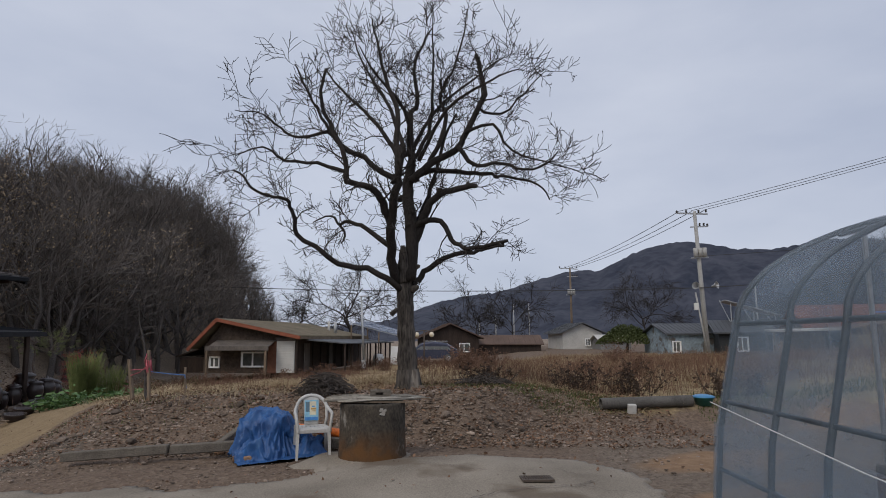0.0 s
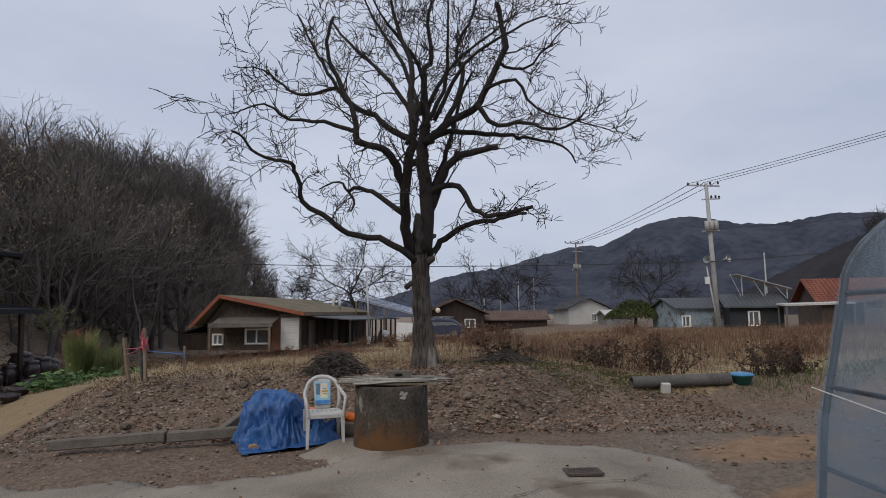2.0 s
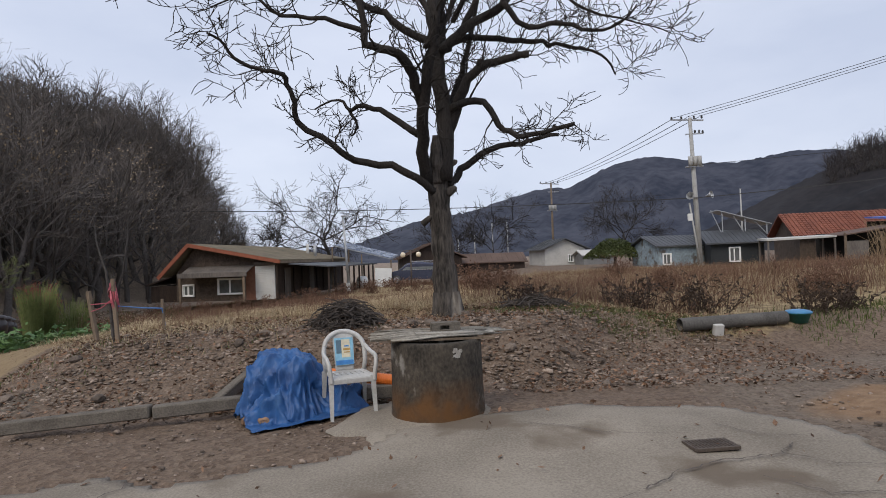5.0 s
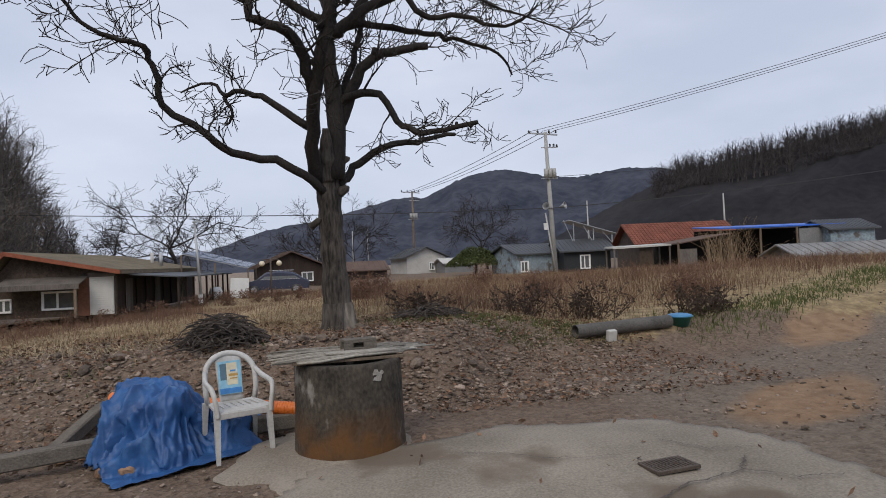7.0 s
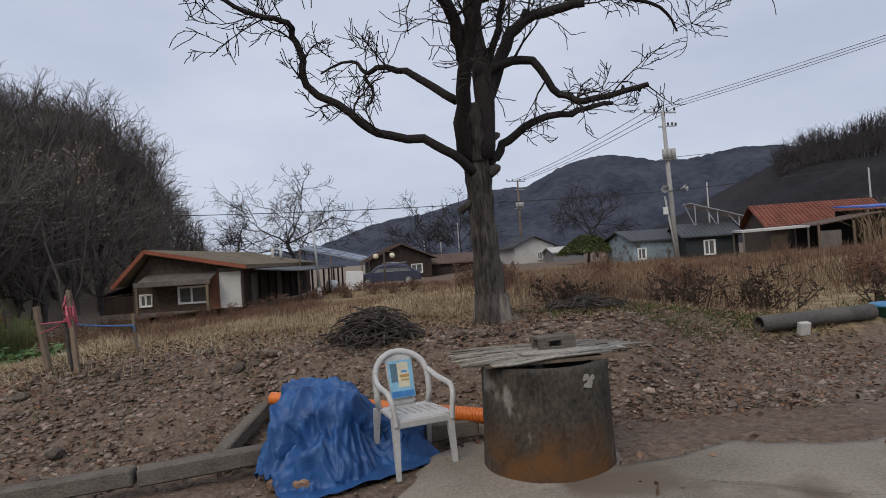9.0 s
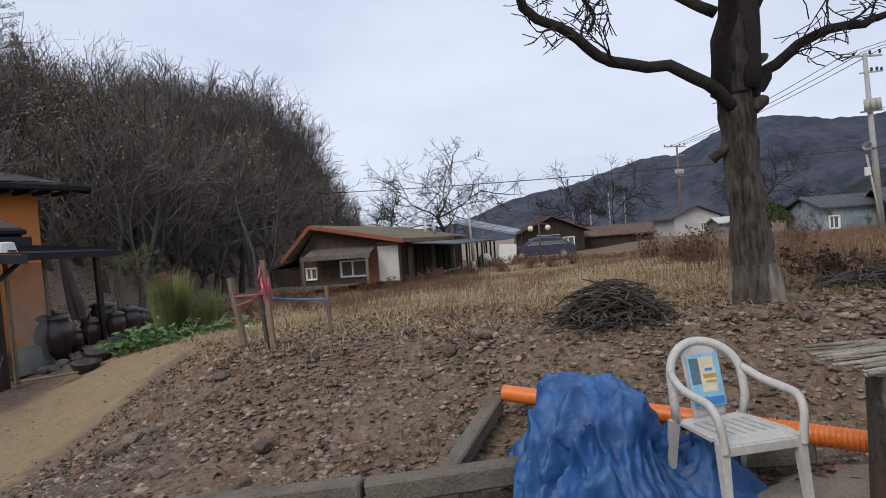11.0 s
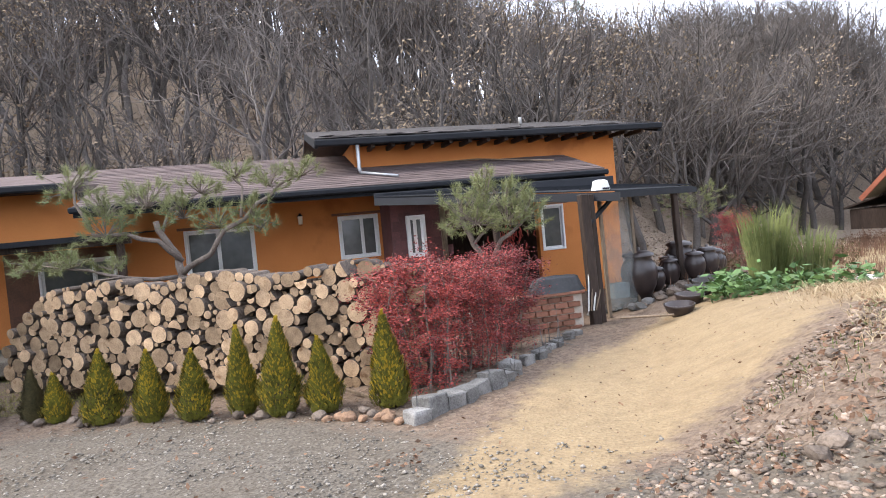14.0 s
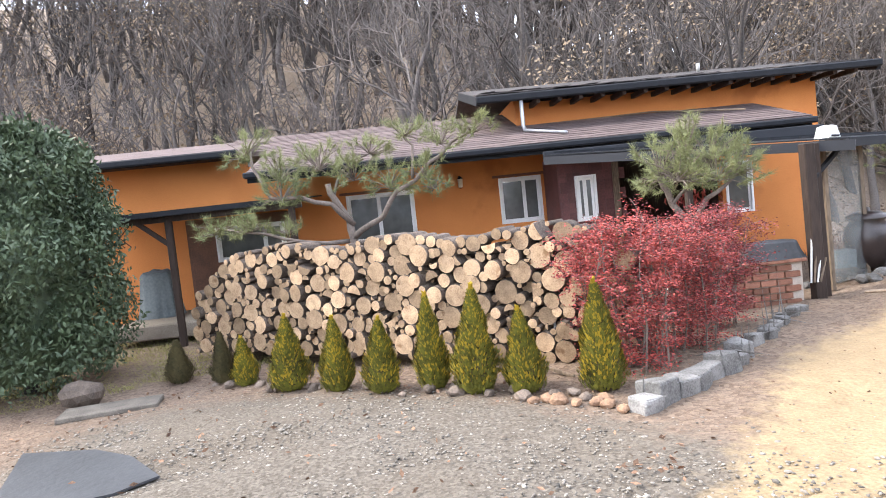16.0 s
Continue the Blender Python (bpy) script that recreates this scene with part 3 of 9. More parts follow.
def add_tree_kinds():
    """Leafless hillside trees of a few shapes, each a forking trunk and a rounded crown of twigs; some keep withered leaves."""
    kinds = []
    for s in range(7):
        rng = random.Random(40 + s)
        h = rng.uniform(8.5, 11)
        trunk, limbs, twigs = [], [], []
        for stem in range(1 + s % 2):
            p = Vector((0.15 * stem, 0, -0.3))
            d = Vector((rng.uniform(-0.16, 0.16), rng.uniform(-0.16, 0.16), 1))
            pts, rad = [], []
            for i in range(9):
                pts.append(p.copy())
                rad.append((0.165 - 0.03 * stem) * (1 - 0.84 * i / 8))
                d = (d + Vector((rng.uniform(-0.3, 0.3), rng.uniform(-0.3, 0.3), 0.22))).normalized()
                p = p + d * h * 0.86 / 9
            trunk.append((pts, rad))
            dense = s in (0, 2)
            for k in range(11 if dense else 8 if s % 2 == 0 else 5):
                i = 1 + (k * 7) // 11 if dense else 3 + (k * 5) // 8
                q = pts[i].lerp(pts[i + 1], rng.random())
                a = k * 2.4 + rng.uniform(-0.5, 0.5)
                rise = 0.35 + 0.13 * i
                reach = h * (0.40 - 0.034 * i) * rng.uniform(0.85, 1.2)
                skel = []
                grow(rng, skel, q, (math.cos(a), math.sin(a), rise), reach, max(rad[i] * 0.5, 0.03), 2, 0.10, 0.26, 5 if dense else 4, 0.75, 0.60, 5)
                limbs += [g for g in skel if g[2] == 2]
                twigs += [g for g in skel if g[2] < 2]
        b = Build()
        for q, r in trunk:
            b.tube(q, r, 7, caps=False)
        for q, r, _ in limbs:
            b.tube(q, [max(v, 0.020) for v in r], 4, caps=False)
        tw = Build()
        for q, r, lev in twigs:
            m = len(q) // 2
            tw.tube([q[0], q[m], q[-1]], [0.020, 0.016, 0.008] if lev == 1 else [0.014, 0.011, 0.006], 3, caps=False)
        leaves = None
        if s in (1, 4):
            lv, lf = [], []
            for q, r, lev in twigs:
                if lev == 0 and rng.random() < 0.8:
                    for c in range(4):
                        o = q[rng.randrange(1, len(q))] + Vector((rng.gauss(0, 0.13), rng.gauss(0, 0.13), rng.gauss(0, 0.13)))
                        e1 = Vector((rng.gauss(0, 1), rng.gauss(0, 1), rng.gauss(0, 1))).normalized() * rng.uniform(0.05, 0.085)
                        e2 = e1.orthogonal().normalized() * 0.045
                        n = len(lv)
                        lv += [o - e1, o + e2, o + e1, o - e2]
                        lf.append((n, n + 1, n + 2, n + 3))
            leaves = Build().add(lv, lf).mesh("leaves", M["oakleaf"])
        kinds.append((b.mesh("trunk", M["woods"], True), tw.mesh("crown", M["woodtwig"], False), leaves))
    return kinds


def build_hill_woods():
    kinds = add_tree_kinds()
    protos = []
    for tr, cr, lv in kinds:
        root = thing("tree", pose(0, 0, -60), "leafless grey-brown woodland tree on the hillside" if lv is None else "woodland oak still holding withered brown leaves", "tree", "trees on the wooded hill")
        part("trunk", tr, None, root)
        part("crown", cr, None, root)
        if lv is not None:
            part("leaves", lv, None, root, "withered brown leaves")
        protos.append(root)
    rng = random.Random(5)
    spots, tries = [], 0
    while len(spots) < 760 and tries < 60000:
        tries += 1
        u, s = rng.uniform(-22, 75), rng.random() ** 1.2 * 44 + 0.5
        n = -31.5 - s + 4 * math.sin(u * 0.13)
        x, y = n * HN.x + u * HU.x, n * HN.y + u * HU.y
        az = math.degrees(math.atan2(x + 2, y - 4))
        gap = 1.25 if az > -34 else 1.9 if s < 14 else 1.6 if s < 26 else 2.2
        if az > -14.5 or az < -105 or (az > -17.5 and rng.random() < 0.5):
            continue
        if all((x - a) ** 2 + (y - b) ** 2 > gap * gap for a, b, *_ in spots):
            spots.append((x, y, s, min(1.0, 0.42 + (-14.5 - az) / 14)))
    spots.sort(key=lambda q: (q[0] + 3) ** 2 + (q[1] - 6) ** 2)
    first = [True] * len(protos)
    rest = [[], []]
    for i, (x, y, s, size) in enumerate(spots):
        k = rng.choice((0, 2, 0, 2, 0, 2, 3, 4)) if x > -0.66 * (y - 4) - 2 else rng.choice((1, 3, 5, 6, 3, 4, 6, 4, 3, 5, 1))
        m = Matrix.Translation((x, y, gz(x, y))) @ pose(0, 0, 0, rng.uniform(-6, 6), rng.uniform(-6, 6), rng.uniform(0, 360)) @ Matrix.Scale(rng.uniform(0.92, 1.36) * size, 4)
        if i >= 300:
            rest[0].append((k, m))
        elif first[k]:
            protos[k].matrix_basis = m
            first[k] = False
        else:
            ob = copy_thing(protos[k], m)
            ob.scale = m.to_scale()
    for part_no, name, mt in ((0, "far_trunks", M["woods"]), (1, "far_twigs", M["woodtwig"])):
        vv, ff, base = [], [], 0
        for k, m in rest[0]:
            me = kinds[k][part_no]
            co = np.empty(len(me.vertices) * 3, np.float32)
            me.vertices.foreach_get("co", co)
            co = co.reshape(-1, 3)
            fc = np.empty(len(me.loops), np.int32)
            me.loops.foreach_get("vertex_index", fc)
            fc = fc.reshape(-1, 4)
            if part_no == 1:
                keep = (np.arange(len(fc)) // 6) % 2 == 0
                fc = fc[keep]
            a = np.array(m)
            vv.append(co @ a[:3, :3].T + a[:3, 3])
            ff.append(fc + base)
            base += len(co)
        ob = new("far_woods", array_mesh(name, np.concatenate(vv), np.concatenate(ff), mt))
        tagged(ob, "leafless woodland covering the upper hillside", "woods", kind="stuff")


build_hill_woods()


def px(u, v, dy=0.0):
    """A place in the crown of the big tree by its bearing from the start of the walk, dy metres behind the trunk."""
    d = Vector((-0.71364 + 0.000909796 * u - 0.000004987 * v, 0.93047 + 0.000003017 * u + 0.000129278 * v, 0.542869 - 0.000004605 * u - 0.000900567 * v))
    return Vector((0.01, 0.04, 1.502)) + d * ((11.21 + dy) / d.y)


def build_big_tree():
    """The tall pruned tree behind the well: drawn main limbs, offspring grown on them."""
    rng = random.Random(11)
    limbs = [
        ([px(723, 700), px(722, 672), px(720, 600), px(718, 545), px(716, 500), px(714, 470, -0.1), px(713, 435, -0.2)], [0.25, 0.178, 0.155, 0.148, 0.15, 0.12, 0.04], 0),
        ([px(702, 500, -0.06), px(693, 459, -0.40), px(692, 407, -0.74), px(696, 366, -0.96), px(702, 325, -1.10), px(707, 297, -1.19), px(704, 260, -1.19)], [0.088, 0.083, 0.078, 0.072, 0.068, 0.063, 0.058], 1),
        ([px(724, 496, -0.05), px(728, 447, -0.04), px(728, 398, -0.03), px(721, 350, -0.02), px(722, 319, -0.01), px(730, 289)], [0.126, 0.119, 0.112, 0.105, 0.098, 0.092], 1),
        ([px(709, 512, -0.10), px(685, 493, -0.27), px(652, 478, -0.34), px(599, 467, -0.40), px(571, 447, -0.47), px(526, 415, -0.55), px(522, 390, -0.65), px(514, 367, -0.72), px(502, 350, -0.82), px(473, 346, -0.87), px(445, 333, -0.95), px(428, 309, -1.01), px(412, 301, -1.06)], [0.060, 0.056, 0.053, 0.049, 0.045, 0.041, 0.037, 0.034, 0.030, 0.026, 0.022, 0.018, 0.014], 1),
        ([px(729, 504, 0.00), px(741, 493, 0.07), px(758, 476, 0.13), px(790, 455, 0.20), px(839, 446, 0.27), px(857, 441, 0.33), px(892, 435, 0.40)], [0.063, 0.057, 0.051, 0.045, 0.039, 0.033, 0.027], 1),
        ([px(689, 435, -0.40), px(652, 408, -0.26), px(620, 393, -0.13), px(599, 398, 0.01), px(587, 382, 0.14), px(554, 394, 0.28)], [0.050, 0.041, 0.034, 0.026, 0.019, 0.011], 1),
        ([px(602, 397, 0.30), px(610, 419, 0.30), px(603, 431, 0.30)], [0.025, 0.019, 0.012], 1),
        ([px(733, 407, -0.06), px(748, 393, -0.17), px(780, 393, -0.28), px(800, 423, -0.39), px(821, 439, -0.50), px(855, 437, -0.61), px(899, 426, -0.72)], [0.057, 0.052, 0.048, 0.043, 0.038, 0.033, 0.028], 1),
        ([px(732, 431), px(750, 384, -0.06), px(762, 358, -0.12), px(786, 341, -0.18), px(823, 332, -0.24), px(844, 329, -0.30)], [0.085, 0.076, 0.068, 0.059, 0.051, 0.042], 1),
        ([px(694, 398, -0.70), px(685, 378, -0.85), px(676, 358, -1.00), px(664, 337, -1.15), px(644, 329, -1.25), px(613, 321, -1.35), px(613, 289, -1.38), px(599, 252, -1.41), px(575, 203, -1.44), px(567, 163, -1.47), px(579, 122, -1.50)], [0.075, 0.070, 0.064, 0.059, 0.054, 0.049, 0.043, 0.038, 0.033, 0.027, 0.022], 1),
        ([px(707, 321, -1.10), px(676, 305, -1.03), px(644, 280, -0.98), px(607, 260, -0.91), px(583, 232, -0.85), px(563, 195, -0.78), px(538, 150, -0.73), px(522, 114, -0.66)], [0.055, 0.049, 0.043, 0.037, 0.030, 0.024, 0.018, 0.012], 1),
        ([px(705, 317, -1.10), px(701, 276, -0.92), px(680, 236, -0.75), px(644, 195, -0.57), px(603, 159, -0.40), px(575, 122, -0.22)], [0.052, 0.044, 0.037, 0.029, 0.022, 0.014], 1),
        ([px(704, 268, -1.16), px(702, 244, -1.13), px(705, 203, -1.10), px(689, 154, -1.08), px(676, 114, -1.04), px(668, 73, -1.02), px(659, 33, -0.99)], [0.055, 0.048, 0.041, 0.034, 0.026, 0.019, 0.012], 1),
        ([px(729, 293), px(727, 244, 0.03), px(725, 203, 0.07), px(740, 183, 0.10), px(733, 126, 0.13), px(746, 81, 0.17), px(766, 49, 0.20)], [0.070, 0.060, 0.051, 0.041, 0.031, 0.022, 0.012], 1),
        ([px(725, 321, -0.10), px(750, 301, -0.14), px(770, 285, -0.18), px(811, 260, -0.21), px(823, 236, -0.25), px(847, 191, -0.29), px(858, 167, -0.33), px(849, 122, -0.36), px(843, 96, -0.40)], [0.075, 0.070, 0.065, 0.060, 0.055, 0.051, 0.046, 0.041, 0.036], 1),
        ([px(728, 317, 0.10), px(766, 302, 0.13), px(827, 307, 0.16), px(859, 307, 0.19), px(888, 313, 0.21), px(928, 317, 0.24), px(961, 333, 0.27), px(973, 354, 0.30)], [0.055, 0.049, 0.043, 0.037, 0.030, 0.024, 0.018, 0.012], 1),
        ([px(811, 260, -0.30), px(843, 293, -0.38), px(888, 289, -0.46), px(928, 301, -0.54), px(969, 289, -0.62), px(987, 268, -0.70)], [0.045, 0.038, 0.031, 0.024, 0.017, 0.010], 1),
        ([px(758, 294), px(782, 244, 0.05), px(790, 203, 0.10), px(779, 171, 0.15), px(798, 130, 0.20), px(816, 81, 0.25), px(827, 16, 0.30)], [0.050, 0.043, 0.037, 0.030, 0.023, 0.017, 0.010], 1),
        ([px(730, 285, 0.10), px(758, 236, 0.20), px(766, 175, 0.30), px(767, 98, 0.40), px(766, 8, 0.50)], [0.045, 0.036, 0.026, 0.017, 0.008], 1),
        ([px(735, 398, 0.20), px(758, 350, 0.33), px(771, 309, 0.45), px(786, 244, 0.57), px(807, 203, 0.70)], [0.050, 0.043, 0.036, 0.029, 0.022], 1),
        ([px(613, 305, -1.35), px(563, 289, -1.44), px(506, 285, -1.52), px(465, 260, -1.61), px(416, 276, -1.70)], [0.036, 0.029, 0.022, 0.015, 0.008], 1),
        ([px(583, 232, -0.75), px(530, 244, -0.66), px(498, 228, -0.57), px(465, 203, -0.49), px(416, 195, -0.40)], [0.032, 0.026, 0.019, 0.013, 0.007], 1),
        ([px(847, 191, -0.30), px(888, 203, -0.07), px(928, 163, 0.17), px(969, 122, 0.40)], [0.030, 0.022, 0.015, 0.007], 1),
        ([px(823, 236, -0.30), px(872, 220, -0.42), px(904, 268, -0.55), px(961, 285, -0.68), px(1034, 309, -0.80)], [0.035, 0.028, 0.021, 0.013, 0.006], 1),
        ([px(717, 276, -0.90), px(693, 195, -0.40), px(644, 114, 0.10), px(620, 49, 0.60)], [0.045, 0.033, 0.020, 0.008], 1),
        ([px(729, 268, 0.20), px(766, 203, 0.70), px(839, 138, 1.20), px(896, 98, 1.70)], [0.045, 0.033, 0.020, 0.008], 1),
        ([px(725, 276, -0.20), px(717, 195, -0.63), px(668, 138, -1.07), px(636, 81, -1.50)], [0.045, 0.033, 0.020, 0.008], 1),
        ([px(741, 285, -0.30), px(790, 195, -0.70), px(863, 146, -1.10), px(920, 122, -1.50)], [0.040, 0.029, 0.019, 0.008], 1),
    ]
    root = thing("tree", pose(-0.65, 11.25, 0.45), "tall leafless tree with pruned black limbs and a pale trunk", "tree")
    root["group"] = "large bare trees"
    shift = Matrix.Translation((0.65, -11.25, -0.45))
    trunk = Build()
    for pts, rad, k in limbs[:1]:
        fine, fr = [], []
        for i in range(len(pts) - 1):
            for t in [q / 12 for q in range(12)]:
                fine.append(pts[i].lerp(pts[i + 1], t))
                fr.append((rad[i] + (rad[i + 1] - rad[i]) * t) * (1 + 0.05 * math.sin(i * 3 + t * 9) + 0.03 * math.sin(i * 7 + t * 4)))
        fine.append(pts[-1])
        fr.append(rad[-1])
        trunk.tube([shift @ p for p in fine], fr, 40)
    for k in range(6):
        a = k * 1.05 + 0.4
        trunk.tube([shift @ (px(722, 655) + Vector((math.cos(a) * 0.12, math.sin(a) * 0.12, 0))), shift @ (px(723, 683) + Vector((math.cos(a) * 0.17, math.sin(a) * 0.17, 0))), shift @ (px(723, 702) + Vector((math.cos(a) * 0.30, math.sin(a) * 0.30, 0)))], [0.085, 0.075, 0.03], 8)
    for u, v, r in ((736, 507, 0.055), (739, 470, 0.045), (706, 545, 0.035)):
        trunk.tube([shift @ px(u - 14, v + 12, -0.03), shift @ px(u - 4, v + 4, -0.06), shift @ px(u + 2, v + 1, -0.07), shift @ px(u + 4, v, -0.08)], [r * 1.3, r * 1.15, r * 0.8, r * 0.3], 10)
    for i, v in enumerate(trunk.v):
        x, y, z = v
        r = math.hypot(x - 0.03, y) + 1e-6
        f = 0.020 * (0.35 - abs(noise.noise((x * 16, y * 16, z * 2.6)))) + 0.022 * noise.noise((x * 5, y * 5, z * 1.6 + 7)) + 0.006 * noise.noise((x * 45, y * 45, z * 14))
        trunk.v[i] = (x + f * (x - 0.03) / r, y + f * y / r, z)
    part("trunk", trunk, M["trunk"], root, "grey furrowed bark", True)
    twigs = []
    for pts, rad, k in limbs[1:]:
        b = Build()
        fine, fr = [], []
        for i in range(len(pts) - 1):
            for t in (0, 0.34, 0.67):
                j = Vector((rng.gauss(0, 1), rng.gauss(0, 1), rng.gauss(0, 1))) * 0.012
                q0, q1, q2, q3 = pts[max(i - 1, 0)], pts[i], pts[i + 1], pts[min(i + 2, len(pts) - 1)]
                bow = q1 + (q2 - q0) * 0.5 * t + (q0 * 2 - q1 * 5 + q2 * 4 - q3) * 0.5 * t * t + (q1 * 3 - q0 - q2 * 3 + q3) * 0.5 * t ** 3
                fine.append(bow + (j if i + t > 0 else j * 0))
                fr.append(rad[i] + (rad[i + 1] - rad[i]) * t)
        fine.append(pts[-1])
        fr.append(rad[-1])
        b.tube([shift @ p for p in fine], fr, 8)
        total = sum((fine[i + 1] - fine[i]).length for i in range(len(fine) - 1))
        n = int(total * 3.6)
        for j in range(n):
            t = 0.22 + 0.78 * (j + rng.random()) / n
            i = min(int(t * (len(fine) - 1)), len(fine) - 2)
            q = fine[i].lerp(fine[i + 1], rng.random())
            axis = (fine[i + 1] - fine[i]).normalized()
            out = (q - Vector((-0.6, 11.25, 3.2))).normalized()
            side = (axis.orthogonal().normalized())
            side.rotate(Matrix.Rotation(rng.uniform(0, 6.283), 3, axis))
            d = axis * 0.5 + side * 0.95 + out * 0.55
            low = q.z < 3.6
            length = rng.uniform(0.25, 0.62) * (0.9 if low else 1.25)
            grow(rng, twigs, shift @ q, d, length, min(fr[i] * 0.36, 0.017), 2, 0.01 if low else 0.06, 0.34, 4, 0.85, 0.6, 5)
        if rad[0] > 0.05:
            for _ in range(2):
                i = rng.randrange(len(fine) // 2, len(fine) - 1)
                o = Vector((rng.gauss(0, 1), rng.gauss(0, 1), rng.gauss(0, 1))).normalized() * fr[i] * 2.1
                b.tube([shift @ fine[i], shift @ (fine[i] + o)], [fr[i] * 0.8, fr[i] * 0.55], 6)
        part("limb", b, M["bark"], root, "", True)
    b = Build()
    for pts, rad, depth in twigs:
        rad = [max(r, 0.0052) for r in rad]
        b.tube(pts, rad, 4 if rad[0] > 0.012 else 3, caps=False)
    tagged(part("twigs", b, M["bark"], root, "fine dark bare twigs"), kind="stuff")
    return root


build_big_tree()


def bare_tree(x, y, h, crown, seed, label, lean=(0, 0, 1), base=None, stem=0.16, width=1.0):
    """A far leafless tree h metres high."""
    rng = random.Random(seed)
    skel = []
    z = gz(x, y) if base is None else base
    root = thing("tree", pose(x, y, z), label, "tree", "large bare trees")
    p, d = Vector((0, 0, -0.2)), Vector(lean).normalized()
    pts, rad = [p.copy()], [stem * h / 8]
    for i in range(4):
        d = (d + Vector((rng.uniform(-0.25, 0.25), rng.uniform(-0.2, 0.2), 0))).normalized()
        p = p + d * h * 0.10
        pts.append(p.copy())
        rad.append(rad[0] * (1 - 0.12 * (i + 1)))
    b = Build()
    b.tube(pts, rad, 9)
    part("trunk", b, M["bark"], root, "", True)
    for k in range(crown):
        a = k * 6.283 / crown + rng.uniform(-0.3, 0.3)
        q = pts[-1 - (k % 2)]
        grow(rng, skel, q, (math.cos(a) * width, math.sin(a) * width, rng.uniform(0.35, 1.1)), h * rng.uniform(0.34, 0.46), rad[-1] * 0.75, 4, 0.02, 0.34, 4, 0.9, 0.62, 5)
    tw = Build()
    for pts, rad, depth in skel:
        rad = [max(r, 0.035) for r in rad]
        if depth >= 3:
            part("limb", Build().tube(pts, rad, 6, caps=False), M["bark"], root, "", True)
        else:
            tw.tube(pts[::2] + [pts[-1]], [min(r, 0.026 if depth > 1 else 0.014) for r in rad[::2]] + [0.007], 3, caps=False)
    tagged(part("twigs", tw, M["bark"], root), kind="stuff")
    return root


bare_tree(-8.6, 60, 11.0, 7, 3, "broad leafless tree with a gnarled black crown behind the low house", base=-0.6, width=1.3)
bare_tree(-12.5, 60, 8.5, 3, 8, "leaning leafless tree behind the low house", lean=(-0.5, 0, 1), base=-0.6, width=0.8)
bare_tree(26.5, 81, 10.5, 6, 14, "leafless round-crowned tree among village houses", base=0, stem=0.13)
bare_tree(4.0, 70, 8.0, 5, 21, "slender leafless tree behind the brown house", base=-0.4, stem=0.1, width=0.7)
bare_tree(8.0, 78, 9.0, 5, 27, "slender leafless tree at the village edge", base=-0.4, stem=0.1, width=0.7)

# ---- distant hills ----
def mountain(name, dist, a0, a1, heights, label, colour, seed, depth=0.35, tuft=0.0):
    """A ridge seen far off: heights give the skyline at even steps from azimuth a0 to a1."""
    az = np.radians(np.linspace(a0, a1, 260))
    prof = np.interp(np.linspace(0, 1, 260), np.linspace(0, 1, len(heights)), heights)
    vs, fs = [], []
    rows = 14
    for r in range(rows + 1):
        t = r / rows
        for k, a in enumerate(az):
            d = dist * (1 - depth * (1 - t))
            w = noise.noise((a * 9, t * 3, seed)) * 0.16 + (0.4 - abs(noise.noise((a * 24, t * 4, seed)))) * 0.10 + noise.noise((a * 70, t * 14, seed)) * 0.04
            h = prof[k] * (t ** 1.25 + w * math.sin(math.pi * min(1, t * 1.0)) ) + (noise.noise((a * 420, seed, 1)) * tuft * 0.5 if r == rows else 0) + noise.noise((a * 60, seed, 3)) * prof[k] * 0.008
            vs.append((math.sin(a) * d, math.cos(a) * d, h - 3))
    n = len(az)
    for r in range(rows):
        for k in range(n - 1):
            fs.append((r * n + k, r * n + k + 1, (r + 1) * n + k + 1, (r + 1) * n + k))
    b = Build().add(vs, fs)
    ob = part(name, b, colour, None, "", True)
    return tagged(ob, label, "hill", kind="structure")


# The far ridge's blue-grey is distance haze put into the base colour.
M["ridgefar"] = material("hazed_far_ridge", (0.058, 0.063, 0.084), (0.022, 0.028, 0.045), 1.0, 0.02, 0.09, 0)
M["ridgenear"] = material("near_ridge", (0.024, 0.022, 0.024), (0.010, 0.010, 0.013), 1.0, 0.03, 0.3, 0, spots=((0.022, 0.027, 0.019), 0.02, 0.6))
SKYLINE = np.interp(np.linspace(-25, 48, 74), [-25, -12, -6, -4, -1, 2, 5, 8, 11.5, 14, 15.6, 17.7, 19.5, 21.5, 23.5, 25.4, 28, 32, 35, 38, 48], [18, 20, 28, 37, 54, 65, 70, 84, 99, 97, 110, 125, 131, 134, 127, 119, 116, 124, 120, 108, 96])
mountain("backdrop", 900, -25, 48, list(SKYLINE), "wooded mountain ridge far off, distance haze painted in as blue-grey", M["ridgefar"], 3, tuft=5)
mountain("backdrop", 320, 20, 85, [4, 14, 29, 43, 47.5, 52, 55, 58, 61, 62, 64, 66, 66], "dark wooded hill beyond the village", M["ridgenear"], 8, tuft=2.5)


